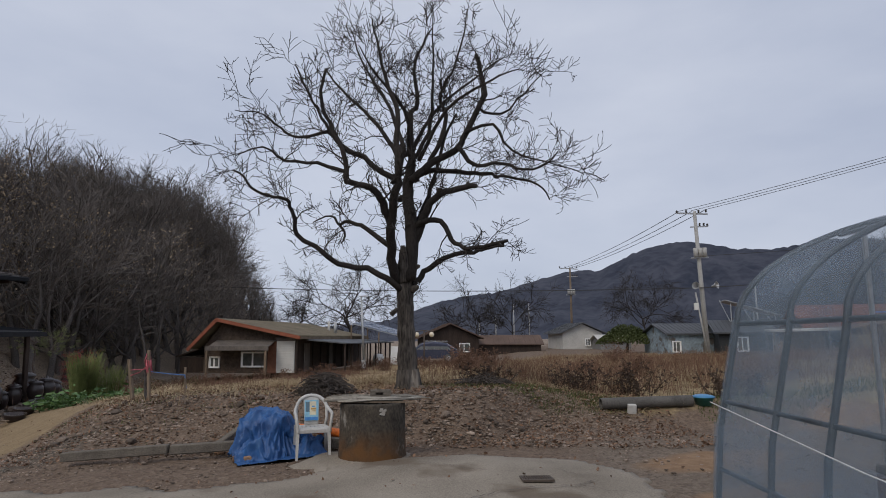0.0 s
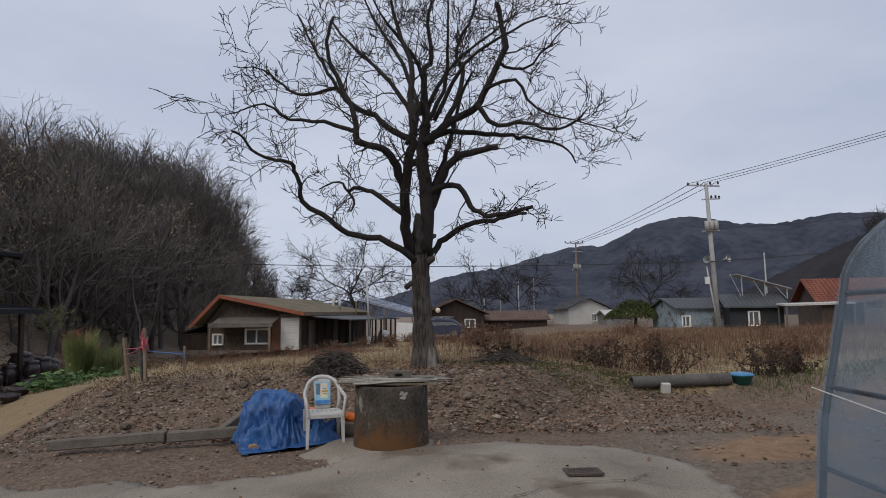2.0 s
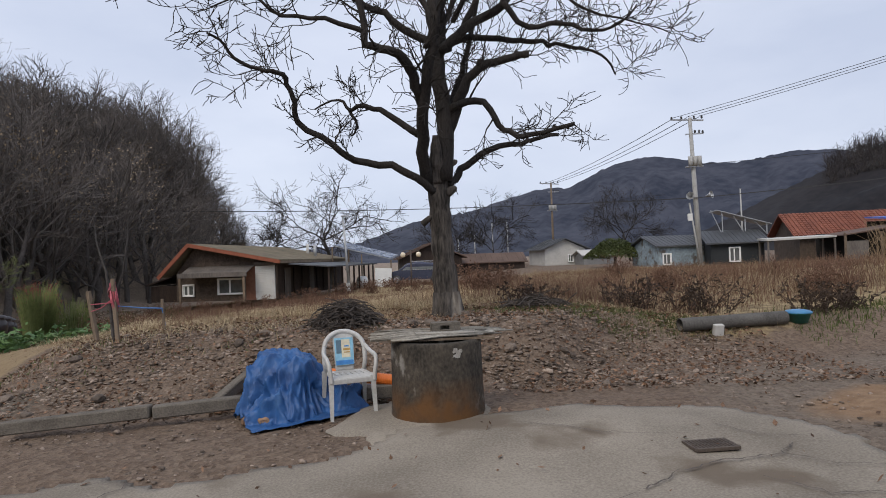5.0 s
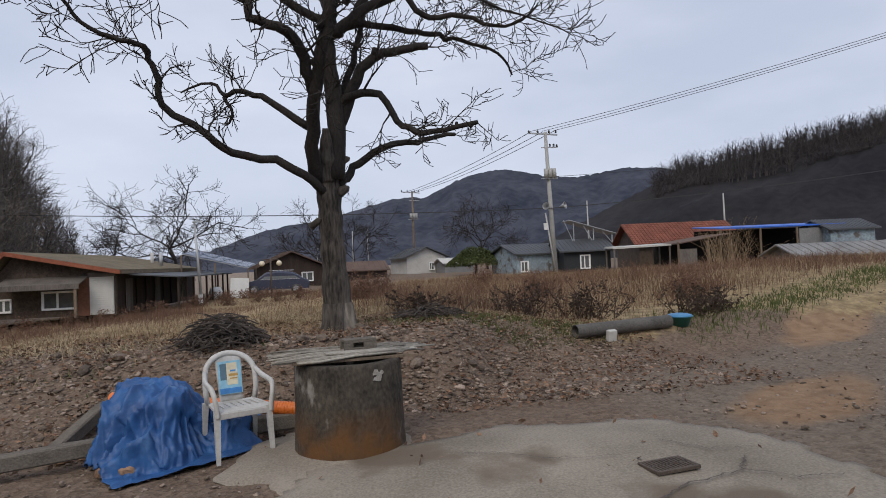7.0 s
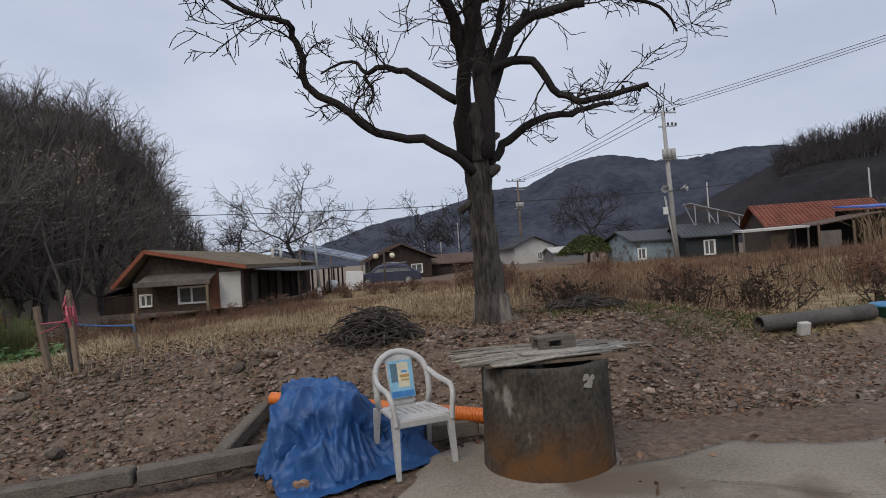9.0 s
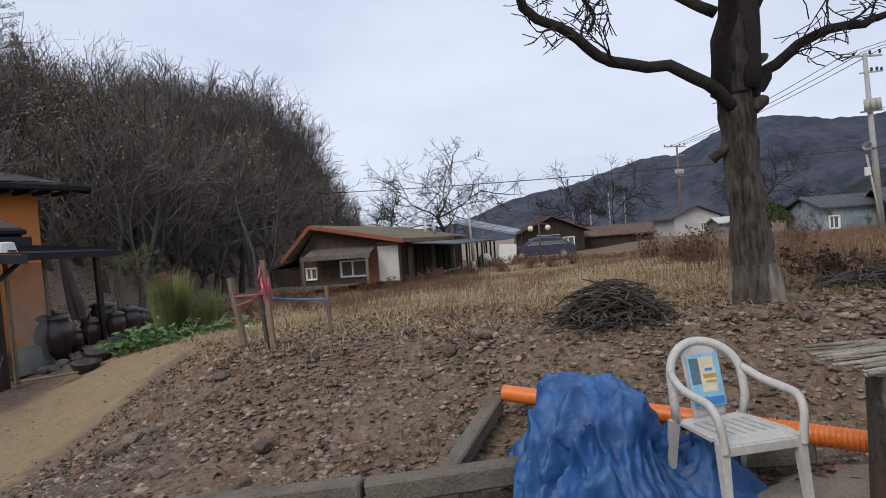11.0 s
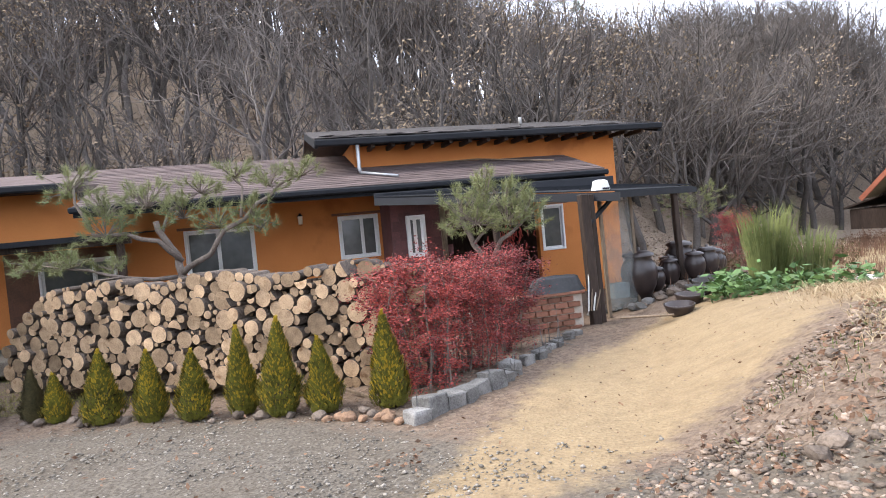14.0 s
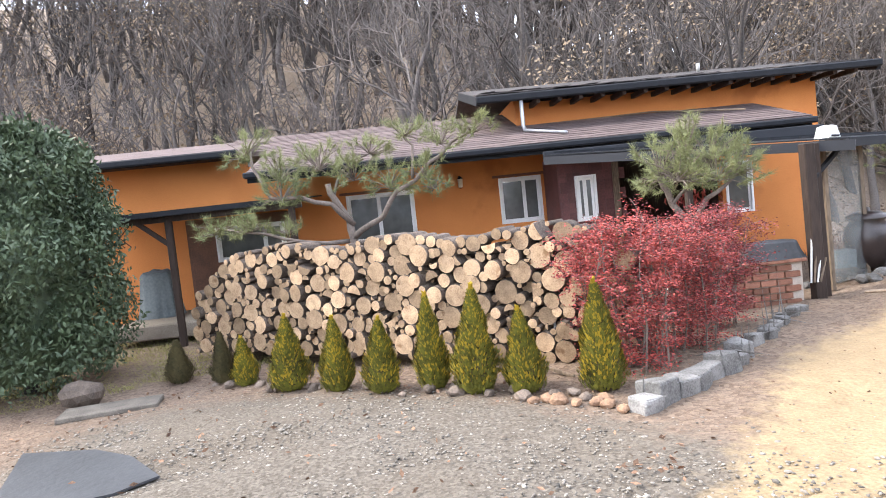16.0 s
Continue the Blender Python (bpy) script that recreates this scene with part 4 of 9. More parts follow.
def build_ridge_trees():
    """Bare trees along the skyline of the near wooded hill."""
    rng = random.Random(91)
    me = bpy.data.meshes["trunk"]
    co = np.empty(len(me.vertices) * 3, np.float32)
    me.vertices.foreach_get("co", co)
    co = co.reshape(-1, 3)
    fc = np.empty(len(me.loops), np.int32)
    me.loops.foreach_get("vertex_index", fc)
    fc = fc.reshape(-1, 4)
    vv, ff = [], []
    heights = [4, 14, 29, 43, 47.5, 52, 55, 58, 61, 62, 64, 66, 66]
    for k in range(900):
        az = rng.uniform(34, 62)
        t = rng.choice((1.0, 0.97, 0.93, 0.88, 0.8))
        h = float(np.interp((az - 20) / 65, np.linspace(0, 1, 13), heights))
        d = 320 * (1 - 0.35 * (1 - t))
        m = np.array(pose(0, 0, 0, 0, 0, rng.uniform(0, 360)) @ Matrix.Scale(rng.uniform(0.9, 1.35), 4))
        a = radians(az)
        vv.append((co * np.array([1.6, 1.6, 1.0])) @ m[:3, :3].T + np.array([math.sin(a) * d, math.cos(a) * d, h * t ** 1.25 - 4.5]))
        ff.append(fc + k * len(co))
    ob = new("far_woods", array_mesh("far_woods", np.concatenate(vv), np.concatenate(ff), M["farwood"]))
    tagged(ob, "leafless trees along the far hill's skyline", "woods", kind="stuff")


build_ridge_trees()


def build_hill_conifer(x, y, h, seed):
    """A dark pine standing above the bare woods."""
    r = random.Random(seed)
    z = gz(x, y)
    root = thing("conifer", pose(x, y, z), "dark green conifer standing among bare hillside trees", "tree", "hillside conifers")
    part("trunk", Build().tube([(0, 0, -0.3), (0.1, 0, h * 0.5), (0, 0.1, h)], [0.16, 0.1, 0.02], 7), M["woods"], root, "", True)
    vs, fs, b = [], [], Build()
    for k in range(30):
        t = 0.45 + 0.55 * (k + r.random()) / 30
        a, reach = r.uniform(0, 6.283), h * 0.24 * (1.08 - t) * 1.9 * r.uniform(0.6, 1.1)
        tip = Vector((math.cos(a) * reach, math.sin(a) * reach, t * h + 0.1 * reach))
        b.tube([(0, 0, t * h - 0.2), tip], [0.035, 0.012], 4, caps=False)
        for j in range(60):
            o = Vector((0, 0, t * h)).lerp(tip, r.uniform(0.3, 1.05)) + Vector((r.gauss(0, 0.2), r.gauss(0, 0.2), r.gauss(0.05, 0.12)))
            e = Vector((r.gauss(0, 1), r.gauss(0, 1), r.gauss(0.4, 0.6))).normalized() * r.uniform(0.14, 0.26)
            w = e.orthogonal().normalized() * 0.035
            n = len(vs)
            vs += [o - w, o + w, o + e]
            fs.append((n, n + 1, n + 2))
    part("branch", b, M["woods"], root)
    part("foliage", Build().add(vs, fs), M["hedge"], root, "dark needles")


build_hill_conifer(-43.2, 51.3, 14.5, 3)
build_hill_conifer(-50.5, 44.0, 12.5, 5)
build_hill_conifer(-46.5, 57.0, 11.0, 8)

# ---- the orange house ----
HM = Matrix(((HU.x, -HN.x, 0, -22.5 * HN.x), (HU.y, -HN.y, 0, -22.5 * HN.y), (0, 0, 1, 0), (0, 0, 0, 1)))


def house_place(u, d, z=0.0):
    """World place of a point u along the front, d behind it."""
    return HM @ Vector((u, d, z))


def wall_boxes(b, x0, x1, z0, z1, y, thick, holes):
    """A wall with rectangular openings cut right through, as one connected shell."""
    xs = sorted({x0, x1, *(v for h in holes for v in h[:2])})
    zs = sorted({z0, z1, *(v for h in holes for v in h[2:])})
    nx, nz = len(xs), len(zs)
    vs = [(x, yy, z) for yy in (y, y + thick) for z in zs for x in xs]
    at = lambda i, k, side: side * nx * nz + k * nx + i

    def solid(i, k):
        if not (0 <= i < nx - 1 and 0 <= k < nz - 1):
            return False
        cx, cz = (xs[i] + xs[i + 1]) / 2, (zs[k] + zs[k + 1]) / 2
        return not any(a < cx < c and lo < cz < hi for a, c, lo, hi in holes)
    fs = []
    for i in range(nx - 1):
        for k in range(nz - 1):
            if not solid(i, k):
                continue
            fs.append((at(i, k, 0), at(i + 1, k, 0), at(i + 1, k + 1, 0), at(i, k + 1, 0)))
            fs.append((at(i, k, 1), at(i, k + 1, 1), at(i + 1, k + 1, 1), at(i + 1, k, 1)))
            for di, dk, p, q in ((-1, 0, (i, k + 1), (i, k)), (1, 0, (i + 1, k), (i + 1, k + 1)), (0, -1, (i, k), (i + 1, k)), (0, 1, (i + 1, k + 1), (i, k + 1))):
                if not solid(i + di, k + dk):
                    fs.append((at(*q, 0), at(*p, 0), at(*p, 1), at(*q, 1)))
    b.add(vs, fs)


def window(parent, x0, x1, z0, z1, y, sashes=2, trim=False, frame_mat="pvc", ratio=0.45):
    """Sliding window: frame, sashes with panes, on the plane y facing -y."""
    # The near-black sheet behind the panes paints the room's shade.
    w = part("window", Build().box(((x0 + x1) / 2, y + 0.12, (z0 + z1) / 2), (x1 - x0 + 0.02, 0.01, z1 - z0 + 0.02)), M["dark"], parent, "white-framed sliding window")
    f = Build()
    t = 0.06
    for xa in (x0 + t / 2, x1 - t / 2):
        f.box((xa, y - 0.005, (z0 + z1) / 2), (t, 0.12, z1 - z0), bevel=0.008)
    for za in (z0 + t / 2, z1 - t / 2):
        f.box(((x0 + x1) / 2, y - 0.004, za), (x1 - x0 - 2 * t, 0.12, t), bevel=0.008)
    cut = [x0 + t, x0 + t + (x1 - x0 - 2 * t) * ratio, x1 - t] if sashes == 2 else [x0 + t, x1 - t]
    for i in range(len(cut) - 1):
        a, c = cut[i], cut[i + 1]
        s = 0.045
        yy = y + 0.015 + 0.03 * (i % 2)
        for xa in (a + s / 2, c - s / 2):
            f.box((xa, yy, (z0 + z1) / 2), (s, 0.035, z1 - z0 - 2 * t))
        for za in (z0 + t + s / 2, z1 - t - s / 2):
            f.box(((a + c) / 2, yy, za), (c - a - 2 * s, 0.034, s))
        part("pane", Build().box(((a + c) / 2, yy + 0.004, (z0 + z1) / 2), (c - a - 2 * s, 0.006, z1 - z0 - 2 * t - 2 * s)), M["glass"], w)
    part("window_frame", f, M[frame_mat], w)
    if trim:
        tb = Build()
        for xa in (x0 - 0.04, x1 + 0.04):
            tb.box((xa, y - 0.01, (z0 + z1) / 2), (0.07, 0.07, z1 - z0 + 0.02), bevel=0.01)
        tb.box(((x0 + x1) / 2, y - 0.012, z1 + 0.045), (x1 - x0 + 0.3, 0.08, 0.08), bevel=0.01)
        part("wood_trim", tb, M["paintwood"], w, "brown timber surround")
    return w


def shingled(parent, quad, rows, mat_name, name="shingle_course", lift=0.012):
    """Courses of shingles, one overlapping strip each, over a roof quad given eave left, eave right, top right, top left."""
    q = [Vector(p) for p in quad]
    nrm = (q[1] - q[0]).cross(q[3] - q[0]).normalized()
    if nrm.z < 0:
        nrm = -nrm
    rng = random.Random(rows)
    for r in range(rows):
        t0, t1 = r / rows, min(1.0, (r + 1.25) / rows)
        a0, a1 = q[0].lerp(q[3], t0), q[1].lerp(q[2], t0)
        c0, c1 = q[0].lerp(q[3], t1), q[1].lerp(q[2], t1)
        b = Build()
        n = max(2, int((a1 - a0).length / 0.33))
        off = 0.5 * (r % 2)
        for k in range(-1, n + 1):
            s0, s1 = max(0, (k + off) / n), min(1, (k + off + 0.985) / n)
            if s1 <= s0 + 1e-4:
                continue
            h = lift * (1.0 + rng.uniform(-0.25, 0.35))
            b.slab([a0.lerp(a1, s0) + nrm * h, a0.lerp(a1, s1) + nrm * h, c0.lerp(c1, s1) + nrm * 0.002, c0.lerp(c1, s0) + nrm * 0.002], nrm * 0.006)
        part(name, b, M[mat_name], parent)


def build_orange_house():
    z0 = -0.85
    root = thing("house", HM, "single-storey house with orange rendered walls and brown shingle roofs", "house")
    wins = [(2.05, 3.68, 0.63, 1.80), (5.74, 6.78, 0.74, 1.85), (8.25, 11.25, -0.6, 2.15), (11.34, 12.04, 0.42, 1.69)]
    b = Build()
    wall_boxes(b, -0.2, 13.78, z0, 2.72, 0, 0.22, wins)
    part("wall", b, M["orange"], root, "orange render, patched in places")
    part("wall", Build().box((13.67, 3.4, 0.93), (0.22, 6.36, 3.58)), M["orange"], root)
    part("wall", Build().box((6.79, 6.7, 0.93), (13.98, 0.22, 3.58)), M["orange"], root)
    part("upper_wall", Build().box((10.05, 0.12, 3.16), (7.46, 0.22, 0.87)), M["orange"], root)
    part("upper_wall", Build().box((6.43, 3.4, 3.24), (0.2, 6.3, 1.0)), M["orange"], root)
    part("upper_wall", Build().box((13.67, 3.4, 3.3), (0.22, 6.3, 1.14)), M["orange"], root)
    b = Build()
    wall_boxes(b, -7.5, -0.2, z0, 2.98, 0.0, 0.22, [(-1.06, -0.22, 0.55, 1.37)])
    part("wall", b, M["orange"], root, "orange render of the lower wing")
    part("wall", Build().box((-7.4, 3.4, 1.06), (0.2, 6.4, 3.8)), M["orange"], root)
    # Added box behind the opening; its dark colour stands in for porch shade.
    part("shade_recess", Build().box((9.75, 2.3, 0.7), (3.4, 0.1, 3.2)).box((8.2, 1.2, 0.7), (0.06, 2.2, 3.2)).box((11.3, 1.2, 0.7), (0.06, 2.2, 3.2)).box((9.75, 1.2, 2.2), (3.2, 2.3, 0.06)), M["darkwood"], root, "recess under the porch, lined dark to stand for shade")
    window(root, *wins[0], 0.05, trim=True, ratio=0.47)
    window(root, *wins[1], 0.05, trim=True, ratio=0.6)
    window(root, *wins[3], 0.05, trim=True, sashes=1)
    window(root, -1.06, 0.55, 0.55, 1.37, -0.10, sashes=2, ratio=0.72)
    # main shingle roof with its eave gutter
    eave = [(0.35, -2.25, 2.38), (12.15, -2.25, 2.42), (12.15, 0.0, 3.05), (0.35, 0.0, 3.05)]
    b = Build()
    b.slab(eave, (0, 0, -0.10))
    b.slab([(-0.9, 0.0, 3.05), (6.42, 0.0, 3.05), (6.42, 2.2, 3.66), (-0.9, 2.2, 3.66)], (0, 0, -0.1))
    b.slab([(-0.9, 2.2, 3.66), (6.42, 2.2, 3.66), (6.42, 6.9, 2.5), (-0.9, 6.9, 2.5)], (0, 0, -0.1))
    roof = part("roof", b, M["shingle"], root, "brown shingle roof")
    shingled(roof, eave, 11, "shingle")
    shingled(roof, [(-0.9, 0.0, 3.05), (6.42, 0.0, 3.05), (6.42, 2.2, 3.66), (-0.9, 2.2, 3.66)], 10, "shingle")
    b = Build()
    b.box((6.25, -2.31, 2.33), (11.9, 0.13, 0.13), bevel=0.03)
    b.box((6.25, -2.2, 2.23), (11.8, 0.04, 0.1))
    part("gutter", b, M["gutter"], root, "dark metal gutter")
    part("soffit", Build().slab([(0.4, -2.18, 2.2), (12.1, -2.18, 2.2), (12.1, 0.0, 2.5), (0.4, 0.0, 2.5)], (0, 0, 0.03)), M["darkwood"], root)
    # upper roof
    up = [(5.3, -0.85, 3.70), (14.75, -0.85, 3.66), (14.75, 3.2, 4.52), (5.3, 3.2, 4.56)]
    b = Build()
    b.slab(up, (0, 0, -0.12))
    b.slab([(5.3, 3.2, 4.56), (14.75, 3.2, 4.52), (14.75, 7.2, 3.7), (5.3, 7.2, 3.7)], (0, 0, -0.12))
    roof2 = part("upper_roof", b, M["oldtile"], root, "weathered dark tile roof")
    rng = random.Random(3)
    for r in range(9):
        t0, t1 = r / 9, (r + 1.3) / 9
        for k in range(26):
            s0, s1 = (k + 0.5 * (r % 2)) / 26.5, (k + 0.5 * (r % 2) + 0.97) / 26.5
            qa, qb, qc, qd = (Vector(p) for p in up)
            p0, p1 = qa.lerp(qd, t0), qb.lerp(qc, t0)
            p2, p3 = qa.lerp(qd, min(1, t1)), qb.lerp(qc, min(1, t1))
            h = rng.uniform(0.015, 0.05)
            if r < 2:
                part("bark_tile", Build().slab([p0.lerp(p1, s0) + Vector((0, 0, h)), p0.lerp(p1, s1) + Vector((0, 0, h + rng.uniform(-0.01, 0.02))), p2.lerp(p3, s1) + Vector((0, 0, 0.004)), p2.lerp(p3, s0) + Vector((0, 0, 0.004))], (0, 0, 0.014)), M["oldtile"], roof2)
    b = Build()
    b.box((10.02, -0.92, 3.60), (9.5, 0.12, 0.17), bevel=0.03)
    b.bar((5.32, -0.9, 3.58), (5.32, 3.2, 4.44), 0.08, 0.2)
    b.bar((14.72, -0.9, 3.54), (14.72, 3.2, 4.4), 0.08, 0.2)
    part("fascia", b, M["gutter"], root, "dark metal fascia and gutter")
    for k in range(16):
        part("rafter", Build().box((6.7 + k * 0.5, -0.42, 3.50), (0.09, 0.85, 0.11)), M["darkwood"], root)
    part("soffit", Build().slab([(5.4, -0.8, 3.57), (14.7, -0.8, 3.54), (14.7, 0.2, 3.74), (5.4, 0.2, 3.76)], (0, 0, 0.02)), M["darkwood"], root)
    b = Build()
    b.tube([(6.3, -0.9, 3.6), (6.3, -0.9, 2.95), (6.33, -0.95, 2.82)], 0.045, 8)
    b.tube([(6.33, -0.95, 2.84), (7.1, -1.6, 2.64)], 0.035, 8)
    part("downpipe", b, M["steel"], root, "pale grey downpipe", True)
    b = Build()
    b.tube([(6.85, -0.02, 3.04), (8.6, -0.03, 3.06), (9.6, -0.06, 3.08), (11.3, -1.2, 2.8)], 0.02, 6)
    part("flashing_strip", b, M["wood"], root)
    part("roof_vent", Build().tube([(11.6, 1.5, 4.2), (11.6, 1.5, 4.42)], 0.05, 10), M["poleconc"], root, "", True)
    # lower wing
    b = Build()
    b.slab([(-7.7, -1.25, 2.98), (-0.05, -1.25, 2.98), (-0.05, 3.2, 3.75), (-7.7, 3.2, 3.75)], (0, 0, -0.12))
    part("wing_roof", b, M["shingle"], root, "brown shingle roof of the wing")
    part("gutter", Build().box((-3.87, -1.32, 2.92), (7.7, 0.13, 0.15), bevel=0.03), M["gutter"], root)
    part("soffit", Build().slab([(-7.6, -1.2, 2.84), (-0.1, -1.2, 2.84), (-0.1, 0, 2.92), (-7.6, 0, 2.92)], (0, 0, 0.02)), M["darkwood"], root)
    # wall lamp
    b = Build()
    b.box((4.81, -0.05, 1.98), (0.05, 0.1, 0.05))
    b.lathe([(0.0, 0.12), (0.07, 0.06), (0.065, 0.05)], 8, (4.81, -0.13, 1.88))
    b.lathe([(0.05, -0.16), (0.0, -0.18)], 8, (4.81, -0.13, 1.88))
    lamp = part("wall_lamp", b, M["gutter"], root, "lantern-shaped wall lamp")
    part("lamp_glass", Build().lathe([(0.05, -0.15), (0.06, 0.05)], 8, (4.81, -0.13, 1.88)), M["globe"], lamp)
    # tiled bay with a narrow window
    b = Build()
    b.box((7.5, -0.72, 0.68), (1.3, 1.4, 2.9))
    bay = part("bay", b, M["maroon"], root, "maroon tiled bay")
    for r in range(9):
        for k in range(4):
            for face in (0,):
                x = 6.88 + k * 0.33 + 0.16 * (r % 2)
                if 7.0 < x + 0.1 and x < 7.75 and 0.55 < r * 0.22 + 0.1 < 1.75 and k < 3 and k > 0:
                    continue
                part("tile", Build().slab([(x, -1.44, r * 0.22), (x + 0.3, -1.44, r * 0.22), (x + 0.3, -1.425, r * 0.22 + 0.24), (x, -1.425, r * 0.22 + 0.24)], (0, -0.014, 0)), M["maroon"], bay)
    window(root, 7.2, 7.66, 0.68, 1.68, -1.5, sashes=2)
    part("corner_post", Build().box((8.12, -1.45, 0.65), (0.13, 0.12, 2.9), bevel=0.01), M["wood"], root, "weathered grey post")
    # red peppers hung to dry
    b = Build()
    rng = random.Random(9)
    for k in range(46):
        x, z = 10.0 + rng.gauss(0, 0.28), 1.0 + rng.gauss(0, 0.2)
        b.tube([(x, -1.0, z), (x + rng.uniform(-0.02, 0.02), -1.0 + rng.uniform(-0.1, 0.1), z - 0.1), (x + rng.uniform(-0.04, 0.04), -1.0, z - 0.17)], [0.02, 0.022, 0.005], 5)
    ob = part("dried_peppers", b, M["maplebright"], None)
    ob.matrix_basis = HM
    tagged(ob, "strings of red peppers hung under the porch", "peppers", kind="stuff")
    return root


build_orange_house()


def build_porch():
    root = thing("porch", HM, "dark timber and steel porch with a sloping sheet roof", "porch")
    A, B, C, D = (6.35, -2.5, 2.12), (10.2, -5.95, 1.70), (13.7, -3.5, 1.74), (12.2, -2.3, 1.95)
    b = Build()
    b.slab([A, B, C, D], (0, 0, 0.02))
    part("roof", b, M["gutter"], root, "dark corrugated sheet roof")
    for k in range(12):
        t = (k + 0.5) / 12
        p, q = Vector(A).lerp(Vector(B), t), Vector(D).lerp(Vector(C), t)
        part("roof_rib", Build().bar(p + Vector((0, 0, 0.06)), q + Vector((0, 0, 0.06)), 0.03, 0.03), M["gutter"], root)
    b = Build()
    b.bar((6.35, -2.52, 2.02), (10.25, -6.0, 1.60), 0.07, 0.16)
    part("beam", b, M["bluebeam"], root, "slate-blue painted beam")
    b = Build()
    b.bar((10.2, -5.98, 1.64), (13.72, -3.52, 1.68), 0.07, 0.12)
    part("beam", b, M["gutter"], root)
    part("fascia", Build().box((9.3, -2.42, 2.08), (5.9, 0.06, 0.26), bevel=0.01), M["bluebeam"], root, "slate-blue fascia board")
    for u, d, w in ((9.62, -5.85, 0.17), (9.85, -5.7, 0.1), (12.75, -4.1, 0.12), (8.5, -4.2, 0.12)):
        p = house_place(u, d)
        z = gz(p.x, p.y)
        part("post", Build().box((u, d, (z + 1.66) / 2), (w, w, 1.66 - z + 0.08), pose(0, 0, 0, 0, -1.5, 0), bevel=0.015), M["darkwood"], root)
    part("brace", Build().bar((9.7, -5.8, 1.15), (10.5, -5.3, 1.6), 0.06), M["gutter"], root)
    # low brick wall under the porch edge
    p = house_place(8.4, -5.9)
    zb = gz(p.x, p.y) - 0.03
    wall = part("brick_wall", Build().box((8.35, -5.78, zb + 0.34), (2.1, 0.16, 0.68)), M["mortar"], root, "low red-brown brick wall")
    me = Build().box((0, 0, 0), (0.235, 0.09, 0.088), bevel=0.006).mesh("brick", M["brick"])
    for r in range(6):
        for k in range(8):
            x = 7.32 + k * 0.255 + 0.127 * (r % 2)
            if x < 9.2:
                o = part("brick", me, None, wall)
                o.location = (x + 0.117, -5.865 + 0.004 * math.sin(k * 7 + r * 3), zb + 0.06 + r * 0.108)
    part("coping", Build().box((8.35, -5.8, zb + 0.70), (2.16, 0.3, 0.05), bevel=0.01), M["brick"], wall)
    # the left lean-to
    b = Build()
    b.slab([(-3.6, -3.1, 1.70), (1.5, -3.1, 1.74), (1.5, 0.0, 1.86), (-3.6, 0.0, 1.82)], (0, 0, 0.03))
    lean = thing("lean_to", HM, "timber lean-to with a dark sheet roof on posts", "porch")
    part("roof", b, M["gutter"], lean)
    part("gutter", Build().bar((-3.6, -3.14, 1.70), (1.55, -3.14, 1.74), 0.08, 0.1), M["gutter"], lean)
    part("beam", Build().bar((-3.6, -2.95, 1.60), (1.5, -2.95, 1.64), 0.1, 0.12), M["darkwood"], lean)
    for u in (-1.03, -3.4, 1.3):
        p = house_place(u, -2.95)
        z = gz(p.x, p.y)
        part("post", Build().box((u, -2.95, (z + 1.6) / 2), (0.12, 0.12, 1.6 - z + 0.04), bevel=0.012), M["darkwood"], lean)
    part("brace", Build().bar((-1.03, -2.95, 1.1), (-1.6, -2.95, 1.58), 0.08), M["darkwood"], lean)
    part("step", Build().box((-0.9, -1.6, -0.58), (3.4, 1.9, 0.3), bevel=0.03), M["concrete"], lean, "low concrete terrace")
    part("back_panel", Build().box((-0.5, -0.03, 0.5), (2.5, 0.04, 2.2)), M["paintwood"], lean, "reddish-brown boarding")
    b = Build()
    for k in range(7):
        b.bar((-2.9 + k * 0.12, -2.92, 1.15), (-2.5 + k * 0.12, -2.92, 1.55), 0.015)
        b.bar((-2.5 + k * 0.12, -2.92, 1.15), (-2.9 + k * 0.12, -2.92, 1.55), 0.015)
    part("lattice", b, M["darkwood"], lean)
    return root


build_porch()


def covered_heap(name, m, sx, sy, sz, mat_name, label, category, seed, drape=0.25):
    """A cloth drawn over a bulky thing, falling in folds to the ground."""
    vs, fs, n, k = [], [], 64, 26
    for i in range(k + 1):
        t = i / k
        for j in range(n):
            a = 2 * math.pi * j / n
            if t < 0.45:
                q = t / 0.45
                r, z = q * 0.78, 1 - 0.10 * q ** 3
            else:
                q = (t - 0.45) / 0.55
                r, z = 0.78 + q * (0.18 + drape * (0.5 + 0.5 * noise.noise((math.cos(a) * 2, math.sin(a) * 2, seed)))), 0.90 * (1 - q) ** 1.15
            q = max(0, (t - 0.35) / 0.65)
            fold = 0.07 * q * math.sin(a * 11 + 3 * noise.noise((math.cos(a), math.sin(a), seed + 2)) * 3) + 0.05 * q * noise.noise((math.cos(a) * 5, math.sin(a) * 5, t * 4 + seed))
            sq = 1 / max(abs(math.cos(a)), abs(math.sin(a))) ** 0.45
            r = r * sq * (1 + fold)
            w = 0.06 * noise.noise((math.cos(a) * r * 3, math.sin(a) * r * 3, seed + 5))
            vs.append((r * math.cos(a) * sx, r * math.sin(a) * sy, max(0.004, (z + w * (1 - t)) * sz)))
    for i in range(k):
        for j in range(n):
            a, b = i * n + j, i * n + (j + 1) % n
            fs.append((a, b, b + n, a + n))
    ob = part(name, Build().add(vs, fs), M[mat_name], None, "", True)
    ob.matrix_basis = m
    return tagged(ob, label, category)


p = house_place(-2.05, -1.25, -0.43)
